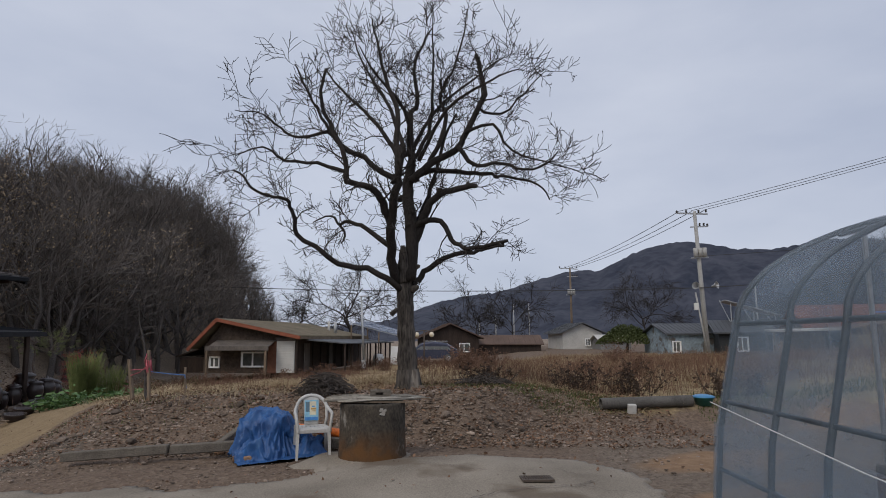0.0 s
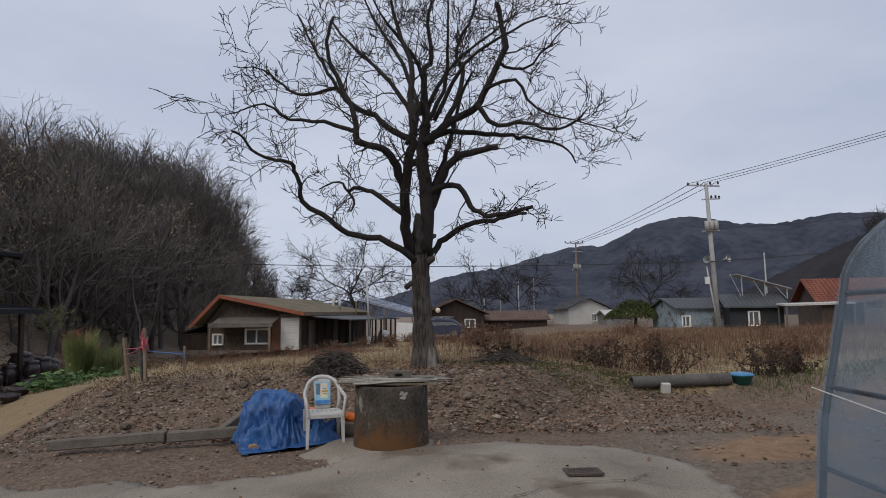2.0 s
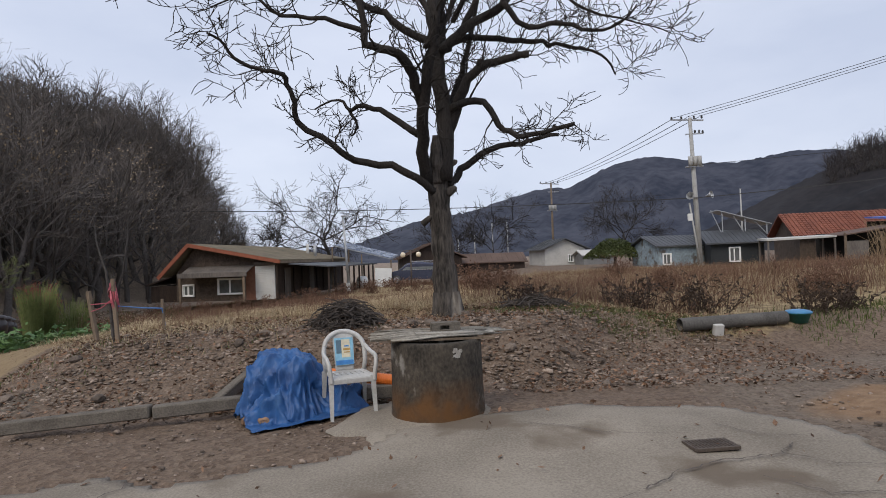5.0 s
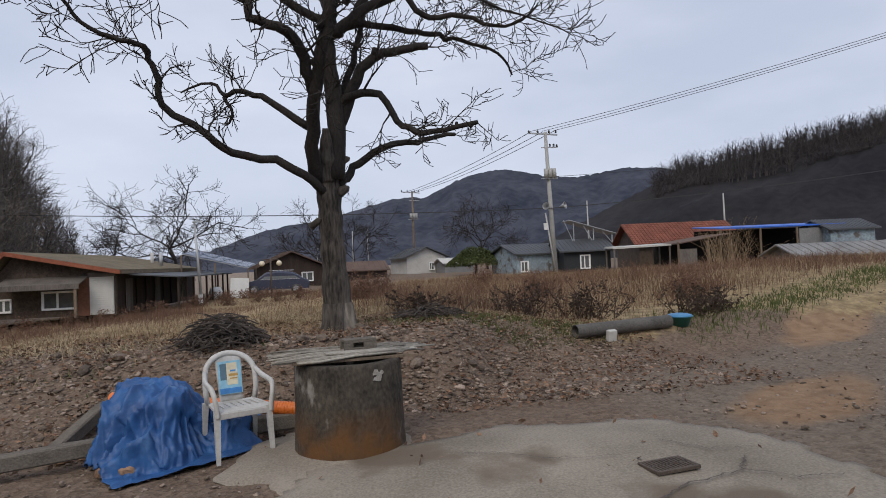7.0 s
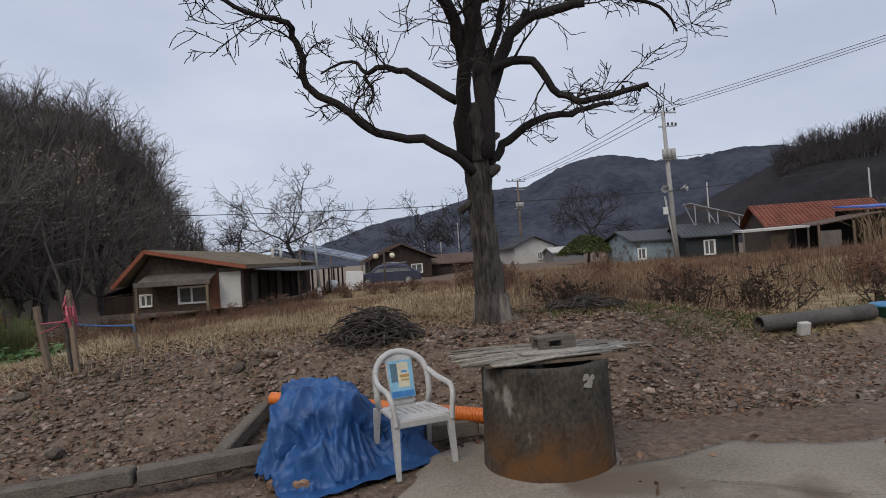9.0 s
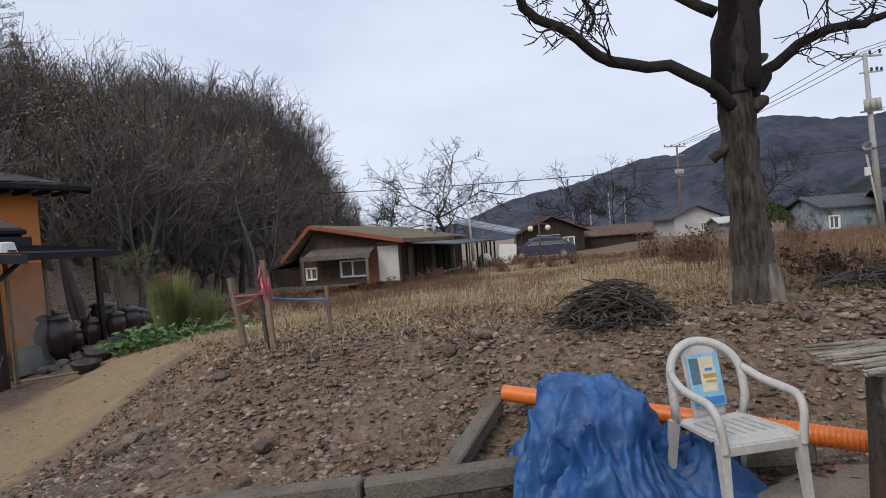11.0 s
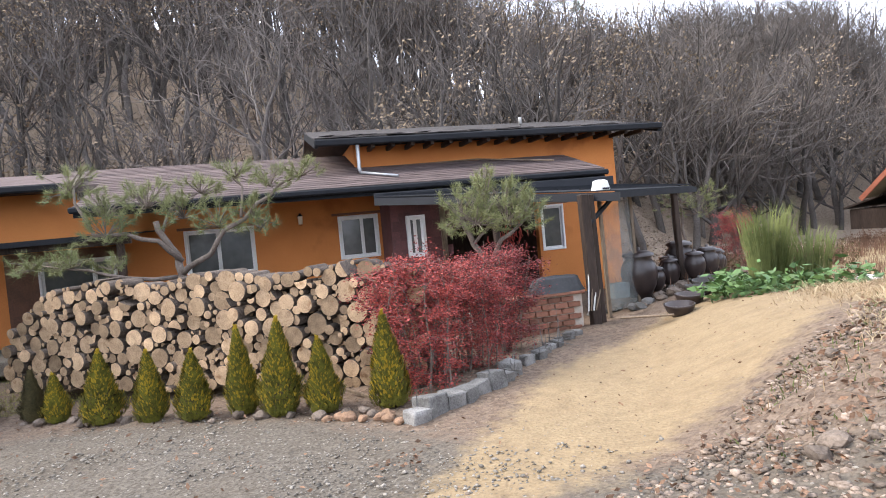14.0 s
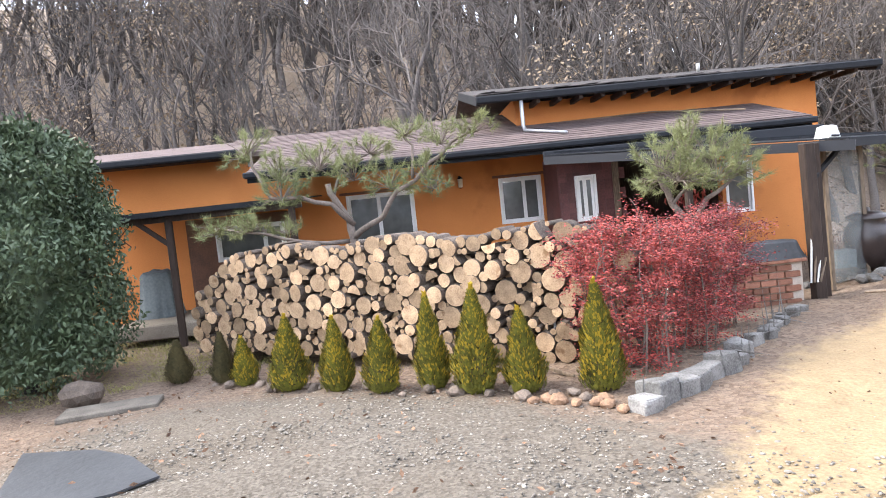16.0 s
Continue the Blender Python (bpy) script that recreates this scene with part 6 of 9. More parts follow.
for k, (x, y, s) in enumerate(((-2.68, 8.42, 0.09), (-2.52, 8.36, 0.10), (-3.15, 9.0, 0.07), (-2.98, 9.02, 0.06))):
    place_rock(x, y, s, "tanrock", "rounded tan-brown stone beside the tarpaulin", "stones by the tarpaulin", k + 3, 0.1)


def hollow_pipe(name, a, b, r, wall, mat_name, label, category):
    a, b = Vector(a), Vector(b)
    d = (b - a).normalized()
    bu = Build()
    bu.tube([a, b], r, 20, caps=False)
    bu.tube([b, a], r - wall, 20, caps=False)
    for end, s in ((a, -1), (b, 1)):
        bu.tube([end, end + d * 0.001 * s], [r, r - wall], 20, caps=False)
    ob = part(name, bu, M[mat_name], None, "", True)
    return tagged(ob, label, category)


PIPE_ENDS = ((-2.92, 9.65, 0.29), (-0.7, 8.62, 0.15))
hollow_pipe("drain_pipe", *PIPE_ENDS, 0.055, 0.005, "orangepipe", "orange plastic drain pipe lying behind the tarpaulin and the well", "pipe")
pipe = bpy.data.objects["drain_pipe"]
ends = [Vector(v) for v in PIPE_ENDS]
along = (ends[1] - ends[0]).normalized()
for k in range(46):
    c = ends[0].lerp(ends[1], 0.52 + 0.47 * k / 45)
    part("rib", Build().tube([c - along * 0.006, c - along * 0.003, c + along * 0.003, c + along * 0.006], [0.055, 0.061, 0.061, 0.055], 16, caps=False), M["orangepipe"], pipe, "", True)
hollow_pipe("culvert_pipe", (2.80, 11.50, gz(2.8, 11.5) + 0.105), (4.50, 11.66, gz(4.5, 11.66) + 0.115), 0.1, 0.012, "greypipe", "dark grey plastic culvert pipe lying on the verge", "pipe")
ob = part("pale_block", Build().box((0, 0, 0), (0.15, 0.08, 0.17), bevel=0.01), M["plaster"], None)
ob.matrix_basis = pose(3.33, 11.40, gz(3.33, 11.40) + 0.08, 12, 0, 4)
tagged(ob, "pale chock leaning against the grey pipe", "block")


def build_tub():
    x, y = 4.74, 11.72
    root = thing("basin", pose(x, y, gz(x, y)), "green plastic basin with a blue lid beside the grey pipe", "basin")
    part("bowl", Build().lathe([(0.0, 0.0), (0.125, 0.0), (0.18, 0.135), (0.195, 0.14), (0.19, 0.16)], 28), M["greentub"], root, "", True)
    part("lid", Build().lathe([(0.2, 0.152), (0.205, 0.165), (0.16, 0.19), (0.08, 0.205), (0.0, 0.21)], 28), M["bluelid"], root, "blue domed lid", True)


build_tub()


def build_drain():
    root = thing("drain_grate", pose(0.95, 6.73, gz(0.95, 6.73) + 0.02, 0, 0, 4) @ Matrix.Scale(0.86, 4), "rusty cast-iron drain grate set in the concrete", "grate")
    # Pit floor coloured near-black for the shade below the bars.
    part("pit", Build().box((0, 0, -0.013), (0.35, 0.215, 0.02)), M["dark"], root)
    fr = Build()
    for s in (-1, 1):
        fr.box((0, s * 0.112, 0), (0.38, 0.022, 0.03), bevel=0.004)
        fr.box((s * 0.18, 0, 0), (0.022, 0.2, 0.03), bevel=0.004)
    part("grate_frame", fr, M["iron"], root)
    for k in range(11):
        part("bar", Build().box((-0.155 + k * 0.031, 0, 0.002), (0.014, 0.21, 0.022)), M["iron"], root)
    part("bar", Build().box((0, 0, 0.003), (0.34, 0.014, 0.02)), M["iron"], root)


build_drain()

# ---- cracks in the yard, as thin dark grooves filled with dirt ----
def crack(pts, w, seed):
    rng = random.Random(seed)
    vs, fs = [], []
    path = []
    for i in range(len(pts) - 1):
        for t in np.linspace(0, 1, 9)[:-1]:
            path.append(Vector((*pts[i], 0)).lerp(Vector((*pts[i + 1], 0)), t) + Vector((rng.gauss(0, 0.014), rng.gauss(0, 0.014), 0)))
    path.append(Vector((*pts[-1], 0)))
    for i, p in enumerate(path):
        d = (path[min(i + 1, len(path) - 1)] - path[max(i - 1, 0)]).normalized()
        s = Vector((-d.y, d.x, 0)) * w * rng.uniform(0.4, 1.3) * (1 if 0 < i < len(path) - 1 else 0.2)
        z = gz(p.x, p.y) + 0.026
        s = s * 0.5
        vs += [(p.x - s.x, p.y - s.y, z), (p.x + s.x, p.y + s.y, z)]
    fs = [(2 * i, 2 * i + 2, 2 * i + 3, 2 * i + 1) for i in range(len(path) - 1)]
    return vs, fs


def build_cracks():
    b = Build()
    for k, (pts, w) in enumerate((([(-3.6, 5.6), (-3.35, 6.3), (-3.1, 7.0)], 0.012), ([(0.2, 6.05), (0.55, 6.3), (0.9, 6.45), (1.35, 6.55), (1.55, 6.75)], 0.014), ([(-3.5, 5.9), (-2.4, 5.9), (-1.2, 5.75), (0.2, 5.8)], 0.008), ([(1.35, 6.55), (1.6, 6.35), (1.9, 6.3)], 0.01), ([(1.2, 7.2), (1.4, 6.95), (1.75, 6.9)], 0.008), ([(-0.3, 7.4), (0.3, 7.0), (0.75, 6.95)], 0.007), ([(-1.6, 5.0), (-0.6, 5.6), (0.2, 6.05)], 0.008), ([(1.0, 6.2), (1.25, 5.9), (1.6, 5.85)], 0.01), ([(-4.8, 6.9), (-4.4, 6.2), (-4.3, 5.4)], 0.01))):
        v, f = crack(pts, w, k)
        b.add(v, f)
    tagged(part("pavement_cracks", b, M["iron"], None), "dark dirt-filled cracks in the concrete yard", "crack", kind="structure")


build_cracks()

# ---- greenhouse ----
def build_greenhouse():
    root = thing("greenhouse", pose(5.0, 0, 0), "tunnel greenhouse of steel hoops under milky plastic film", "greenhouse")

    def arch(y, r=0.0, n=26):
        pts = [(-2.94 - r, y, 0.0), (-2.86 - r, y, 0.8)]
        for k in range(n + 1):
            a = math.pi * k / n
            pts.append((-(2.68 + r) * math.cos(a), y, 1.58 + (1.02 + r) * math.sin(a)))
        return pts + [(2.86 + r, y, 0.8), (2.94 + r, y, 0.0)]
    ys = [5.0] + [4.24 - 0.6 * k for k in range(16)]
    for y in ys:
        part("hoop", Build().tube(arch(y), 0.022, 8), M["hoopsteel"], root, "", True)
    for x, z in ((-2.67, 1.60), (-2.81, 1.0), (-2.88, 0.5), (0, 2.58), (2.67, 1.60), (-1.8, 2.31), (1.8, 2.31)):
        part("purlin", Build().tube([(x, ys[0], z), (x, ys[-1], z)], 0.018, 6), M["hoopsteel"], root, "", True)
    vs, fs = [], []
    base = arch(0, 0.028)
    rows = []
    nn = 110
    for j in range(nn + 1):
        y = ys[0] + 0.03 + (ys[-1] - ys[0]) * j / nn
        near = min(1.2, min(abs(y - q) for q in ys) / 0.3)
        for i, (x, _, z) in enumerate(base):
            w = 0.016 * noise.noise((y * 2.5, i * 0.6, 1)) - 0.012 * near + 0.01 * noise.noise((y * 8, i * 1.5, 4))
            s = 1 + w / 2.5
            vs.append((x * s, y, z * (1 + w / 4) + 0.0))
    m = len(base)
    for j in range(nn):
        for i in range(m - 1):
            a = j * m + i
            fs.append((a, a + 1, a + m + 1, a + m))
    part("film", Build().add(vs, fs), M["film"], root, "wrinkled translucent plastic film", True)
    end = Build()
    pts = arch(ys[0] + 0.03, 0.02)
    end.add([(p[0], p[1], p[2]) for p in pts], [tuple(range(len(pts)))])
    part("end_film", end, M["film"], root, "translucent plastic end sheet")
    skirt = Build()
    vs, fs = [], []
    for j in range(60):
        y = ys[0] + 0.02 + (ys[-1] - ys[0]) * j / 59
        for z, o in ((0.0, 0.10), (0.25, 0.045), (0.85, 0.035)):
            vs.append((-2.92 - o + 0.06 * z - 0.025 * noise.noise((y * 5, z * 4, 2)), y, z))
    for j in range(59):
        for i in range(2):
            a = j * 3 + i
            fs.append((a, a + 1, a + 4, a + 3))
    part("skirt", skirt.add(vs, fs), M["film"], root, "loose plastic skirt", True)
    part("rope", Build().tube([(-2.93, 5.0, 1.0), (-2.95, 3.2, 0.84), (-2.97, 1.0, 0.72), (-2.95, -2.0, 0.8)], 0.0035, 5), M["whitepaint"], root)
    part("end_post", Build().tube([(-1.6, ys[0], 0), (-1.6, ys[0], 2.4)], 0.02, 8).tube([(-0.6, ys[0], 0), (-0.6, ys[0], 2.6)], 0.02, 8), M["steel"], root)
    sill = beam("timber_edging", (1.55, 5.42, 0.04), (2.5, 5.55, 0.05), 0.1, 0.14, "rubber", "dark rotten timber edging at the greenhouse foot", "timber")
    t = thing("work_bench", pose(3.3, 3.2, 0.0), "brown board bench inside the greenhouse", "bench")
    part("top", Build().box((0, 0, 0.62), (0.8, 2.4, 0.06), bevel=0.01), M["greyboard"], t)
    part("side_panel", Build().box((-0.38, 0, 0.3), (0.04, 2.4, 0.58), bevel=0.01), M["paintwood"], t)
    for x in (-0.3, 0.3):
        for y in (-1.1, 1.1):
            part("leg", Build().box((x, y, 0.3), (0.06, 0.06, 0.6)), M["wood"], t)
    covered_heap("cloth_bundle", pose(3.3, 3.0, 0.65), 0.3, 0.45, 0.28, "purple", "bundle of purple cloth on the greenhouse bench", "cloth", 3, 0.05)
    covered_heap("white_sack", pose(3.0, 2.1, 0.0), 0.3, 0.35, 0.62, "whitepaint", "white sack slumped inside the greenhouse", "sack", 8, 0.05)


build_greenhouse()

# ---- low house with the mossy roof ----
def build_low_house():
    LM = Matrix(((0.989, 0.15, 0, -9.0), (-0.15, 0.989, 0, 38.1), (0, 0, 1, -0.55), (0, 0, 0, 1)))
    root = thing("house", LM, "low old house with a mossy roof and red-brown fascia", "house")
    h = 0.12
    part("wall", Build().slab([(-6.0, 0, 0), (0, 0, 0), (0, 0, 2.05 + h), (-4.8, 0, 3.0 + h), (-6.0, 0, 1.5 + h)], (0, 0.2, 0)), M["stonewall"], root, "dim stone gable wall")
    b = Build()
    b.box((-0.1, 7.1, 1.05), (0.2, 13.8, 2.1))
    b.box((-5.95, 7.1, 0.75), (0.2, 13.8, 1.5))
    part("wall", b, M["darkwood"], root, "dark side walls")
    part("roof", Build().slab([(-4.85, -0.7, 3.2), (0.45, -0.7, 2.12), (0.45, 14.2, 2.12), (-4.85, 14.2, 3.2)], (0, 0, 0.14)).slab([(-6.6, -0.7, 1.45), (-4.85, -0.7, 3.2), (-4.85, 14.2, 3.2), (-6.6, 14.2, 1.45)], (0, 0, 0.14)), M["mossroof"], root, "brown mossy thatch-like roof")
    part("fascia", Build().bar((-4.9, -0.74, 3.24), (0.5, -0.74, 2.12), 0.1, 0.2), M["rustfascia"], root, "red-brown painted fascia")
    part("fascia", Build().bar((-6.7, -0.74, 1.4), (-4.85, -0.74, 3.24), 0.1, 0.2), M["rustfascia"], root)
    part("gutter", Build().bar((0.5, -0.7, 2.1), (0.5, 14.2, 2.1), 0.1, 0.12), M["wood"], root)
    sh = part("shutter", Build().box((-0.65, -0.06, 1.0), (1.15, 0.05, 1.95)), M["whitepaint"], root, "white slatted shutter")
    for k in range(19):
        part("slat", Build().box((-0.65, -0.1, 0.08 + k * 0.102), (1.12, 0.035, 0.088), pose(0, 0, 0, 12, 0, 0)), M["whitepaint"], sh)
    part("shutter_box", Build().box((-0.65, -0.08, 2.04), (1.25, 0.2, 0.22), bevel=0.02), M["greyboard"], root)
    part("awning", Build().slab([(-5.2, -1.3, 1.45), (-1.3, -1.3, 1.5), (-1.3, 0, 1.95), (-5.2, 0, 1.95)], (0, 0, 0.05)), M["greyboard"], root, "grey board awning")
    part("awning_fascia", Build().box((-3.2, -1.32, 1.52), (4.0, 0.04, 0.26)), M["greyboard"], root)
    for x in (-5.1, -1.4):
        part("post", Build().box((x, -1.25, 0.72), (0.12, 0.12, 1.45)), M["wood"], root)
    window(root, -3.5, -1.9, 0.35, 1.3, -0.06)
    window(root, -5.6, -4.9, 0.3, 1.0, -0.06)
    part("brick_side", Build().box((-1.5, -0.06, 0.95), (0.55, 0.1, 1.9)), M["brick"], root)
    part("lean_to_roof", Build().slab([(0.5, 0.5, 1.95), (3.0, 0.5, 1.72), (3.0, 13, 1.72), (0.5, 13, 1.95)], (0, 0, 0.07)), M["slateRoof"], root, "grey sheet lean-to roof")
    for k in range(9):
        part("post", Build().box((2.8, 0.8 + k * 1.45, 0.86), (0.1, 0.1, 1.75)), M["darkwood"], root)
    for k in range(7):
        part("door_panel", Build().box((0.06, 1.6 + k * 1.5, 0.9), (0.05, 0.9, 1.75), bevel=0.01), M["darkwood" if k % 3 else "greyboard"], root)
    part("flue", Build().tube([(-0.6, 9.0, 2.3), (-0.6, 9.0, 3.3)], 0.11, 10), M["steel"], root, "", True)
    part("flue", Build().tube([(-1.8, 11.0, 2.3), (-1.8, 11.0, 3.4)], 0.1, 10), M["plaster"], root, "", True)
    part("side_shed", Build().slab([(-8.2, 0.5, 0.95), (-6.4, 0.5, 1.5), (-6.4, 6, 1.5), (-8.2, 6, 0.95)], (0, 0, 0.08)).box((-7.2, 3.2, 0.45), (1.6, 5, 0.95)), M["darkwood"], root, "dark side shed")


build_low_house()


def gable_house(name, m, w, d, eave, ridge, wall_mat, roof_mat, label, over=0.4, wins=(), along="x"):
    """A simple house: body, roof of two slopes, windows on the front. along: the ridge's direction."""
    root = thing(name, m, label, "house" if "house" in name else "shed")
    t = 0.18
    sides = []
    if along == "x":
        sides.append(Build().box((0, -d / 2 + t / 2, eave / 2), (w, t, eave)))
        sides.append(Build().box((0, d / 2 - t / 2, eave / 2), (w, t, eave)))
        for s in (-1, 1):
            x = s * (w / 2 - t / 2)
            sides.append(Build().slab([(x - t / 2, -d / 2 + t, 0), (x - t / 2, d / 2 - t, 0), (x - t / 2, d / 2 - t, eave), (x - t / 2, 0, ridge - 0.05), (x - t / 2, -d / 2 + t, eave)], (t, 0, 0)))
        roofs = [[(-w / 2 - over, -d / 2 - over, eave - 0.08), (w / 2 + over, -d / 2 - over, eave - 0.08), (w / 2 + over, 0, ridge), (-w / 2 - over, 0, ridge)], [(-w / 2 - over, d / 2 + over, eave - 0.08), (w / 2 + over, d / 2 + over, eave - 0.08), (w / 2 + over, 0, ridge), (-w / 2 - over, 0, ridge)]]
    else:
        sides.append(Build().slab([(-w / 2, -d / 2, 0), (w / 2, -d / 2, 0), (w / 2, -d / 2, eave), (0, -d / 2, ridge - 0.05), (-w / 2, -d / 2, eave)], (0, t, 0)))
        sides.append(Build().slab([(-w / 2, d / 2 - t, 0), (w / 2, d / 2 - t, 0), (w / 2, d / 2 - t, eave), (0, d / 2 - t, ridge - 0.05), (-w / 2, d / 2 - t, eave)], (0, t, 0)))
        for s in (-1, 1):
            sides.append(Build().box((s * (w / 2 - t / 2), 0, eave / 2), (t, d - 2 * t, eave)))
        roofs = [[(s * (w / 2 + over), -d / 2 - over, eave - 0.1), (s * (w / 2 + over), d / 2 + over, eave - 0.1), (0, d / 2 + over, ridge), (0, -d / 2 - over, ridge)] for s in (-1, 1)]
    for b in sides:
        part("wall", b, M[wall_mat], root)
    for r in roofs:
        ro = part("roof", Build().slab(r, (0, 0, 0.1)), M[roof_mat], root)
        q = [Vector(p) for p in r]
        if roof_mat == "redtile":
            for k in range(11):
                for c in range(30):
                    p0, p1 = q[0].lerp(q[1], (c + 0.5) / 30), q[3].lerp(q[2], (c + 0.5) / 30)
                    part("roof_tile", Build().bar(p0.lerp(p1, k / 11) + Vector((0, 0, 0.15)), p0.lerp(p1, (k + 1.05) / 11) + Vector((0, 0, 0.11)), 0.2, 0.07), M[roof_mat], ro)
        elif roof_mat in ("slateRoof", "brownroof", "greywall"):
            for k in range(14):
                part("seam", Build().bar(q[0].lerp(q[1], (k + 0.5) / 14) + Vector((0, 0, 0.11)), q[3].lerp(q[2], (k + 0.5) / 14) + Vector((0, 0, 0.11)), 0.05, 0.05), M[roof_mat], ro)
    for x0, x1, z0, z1 in wins:
        window(root, x0, x1, z0, z1, -d / 2 - 0.07)
    return root


def far(x, y, turn=0.0, z=None):
    return pose(x, y, gz(x, y) if z is None else z, 0, 0, turn)


gable_house("house", far(0.2, 66, 6, -0.5), 5.8, 6, 2.0, 3.4, "darkwood", "brownroof", "brown timber house with a low brown roof beyond the parked car", 0.5, [(-2.2, -0.8, 0.6, 1.5), (0.9, 2.0, 0.6, 1.5)], "y")
gable_house("house", far(6.5, 68, 0, -0.5), 7, 5, 1.35, 2.2, "darkwood", "brownroof", "low dark house with a brown roof", 0.3)
gable_house("house", far(15.4, 75, 4, 0), 4.6, 7, 2.0, 3.1, "plaster", "slateRoof", "white plastered cottage with a pale-edged gable", 0.5, [(0.3, 0.95, 0.5, 1.4)], "y")
gable_house("shed", far(18.5, 70, 4, 0), 3.4, 3, 1.2, 1.7, "greywall", "plaster", "small pale roof beside the white cottage", 0.3)
gable_house("shed", far(19.4, 51.5, 3, -0.1), 4.4, 5, 1.85, 2.6, "bluepaint", "slateRoof", "pale blue-grey shed with a grey sheet roof", 0.3, [(-1.9, -1.2, 0.4, 1.3)])
gable_house("house", far(22.8, 49, -14, -0.1), 3.6, 5.5, 1.9, 2.8, "blackwall", "slateRoof", "charcoal-walled house with a dark sheet roof", 0.4, [(-0.6, 0.2, 0.5, 1.6)], "x")
gable_house("house", far(33, 50.5, -14, 0), 8.4, 6, 2.1, 3.9, "stonewall", "redtile", "stone house with an orange-red tiled roof", 0.5, [(-2.0, -1.0, 0.9, 1.8)])
gable_house("shed", far(39.9, 40.5, -16, 0.3), 3.2, 4, 2.3, 3.0, "bluepaint", "slateRoof", "peeling pale blue barn with a shallow roof", 0.3)
gable_house("shed", far(35.5, 36.5, -16, 0.1), 7.5, 4, 0.75, 1.45, "greyboard", "greywall", "long low shed with a grey sheet roof", 0.4)


def build_open_sheds():
    r = thing("shed", far(30.5, 42.5, -16, 0.2), "open dark shed with a rusty roof edge", "shed")
    part("roof", Build().slab([(-3.4, -2, 1.75), (0.6, -2, 2.35), (0.6, 3, 2.4), (-3.4, 3, 1.8)], (0, 0, 0.08)), M["brownroof"], r)
    # Back wall coloured near-black for the shade inside the shed.
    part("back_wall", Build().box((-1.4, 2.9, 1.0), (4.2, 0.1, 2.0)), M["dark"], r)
    for x in (-3.3, -1.2, 0.5):
        part("post", Build().box((x, -1.9, 0.95), (0.12, 0.12, 2.0)), M["wood"], r)
    part("board", Build().box((-2.6, -1.7, 0.7), (1.4, 0.06, 1.4)), M["greyboard"], r)
    r = thing("shed", far(35.6, 42.6, -16, 0.2), "shed roofed with a bright blue sheet", "shed")
    part("roof", Build().slab([(-4.6, -2, 2.75), (4.8, -2, 2.75), (4.8, 3, 3.05), (-4.6, 3, 3.05)], (0, 0, 0.1)), M["bluesheet"], r, "bright blue sheet roof")
    # Here too the shed's inner shade is put into the wall colour.
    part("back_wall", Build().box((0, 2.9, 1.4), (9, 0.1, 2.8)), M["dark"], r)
    part("side_wall", Build().box((3.0, -1.8, 1.3), (3.2, 0.1, 2.6)), M["greywall"], r)
    for x in (-4.5, -1.5, 1.2, 4.7):
        part("post", Build().box((x, -1.9, 1.35), (0.12, 0.12, 2.75)), M["wood"], r)
    r = thing("carport", far(25.0, 44.0, -14, 0.05), "low canopy with a pale roof beside the charcoal house", "canopy")
    part("roof", Build().slab([(-2.1, -1, 1.75), (2.2, -1, 1.85), (2.2, 1.2, 1.95), (-2.1, 1.2, 1.85)], (0, 0, 0.12)), M["plaster"], r)
    for x in (-2.0, 2.1):
        for y in (-0.9, 1.1):
            part("post", Build().box((x, y, 0.9), (0.1, 0.1, 1.8)), M["greyboard"], r)
    r = thing("solar_array", far(24.0, 49.0, -14, 2.6), "tilted steel solar frame on the charcoal house roof", "solar panel")
    part("panel", Build().slab([(-2.0, -1.0, 1.7), (-2.0, 1.6, 1.7), (1.8, 1.6, 0.5), (1.8, -1.0, 0.5)], (0, 0, 0.06)), M["steel"], r)
    for x, zt in ((-1.6, 1.55), (0.0, 1.05), (1.5, 0.58)):
        part("strut", Build().bar((x, -0.8, -0.2), (x, -0.8, zt), 0.07), M["steel"], r)
        part("strut", Build().bar((x, -0.8, -0.2), (x - 0.8, -0.8, zt + 0.2), 0.05), M["steel"], r)


build_open_sheds()


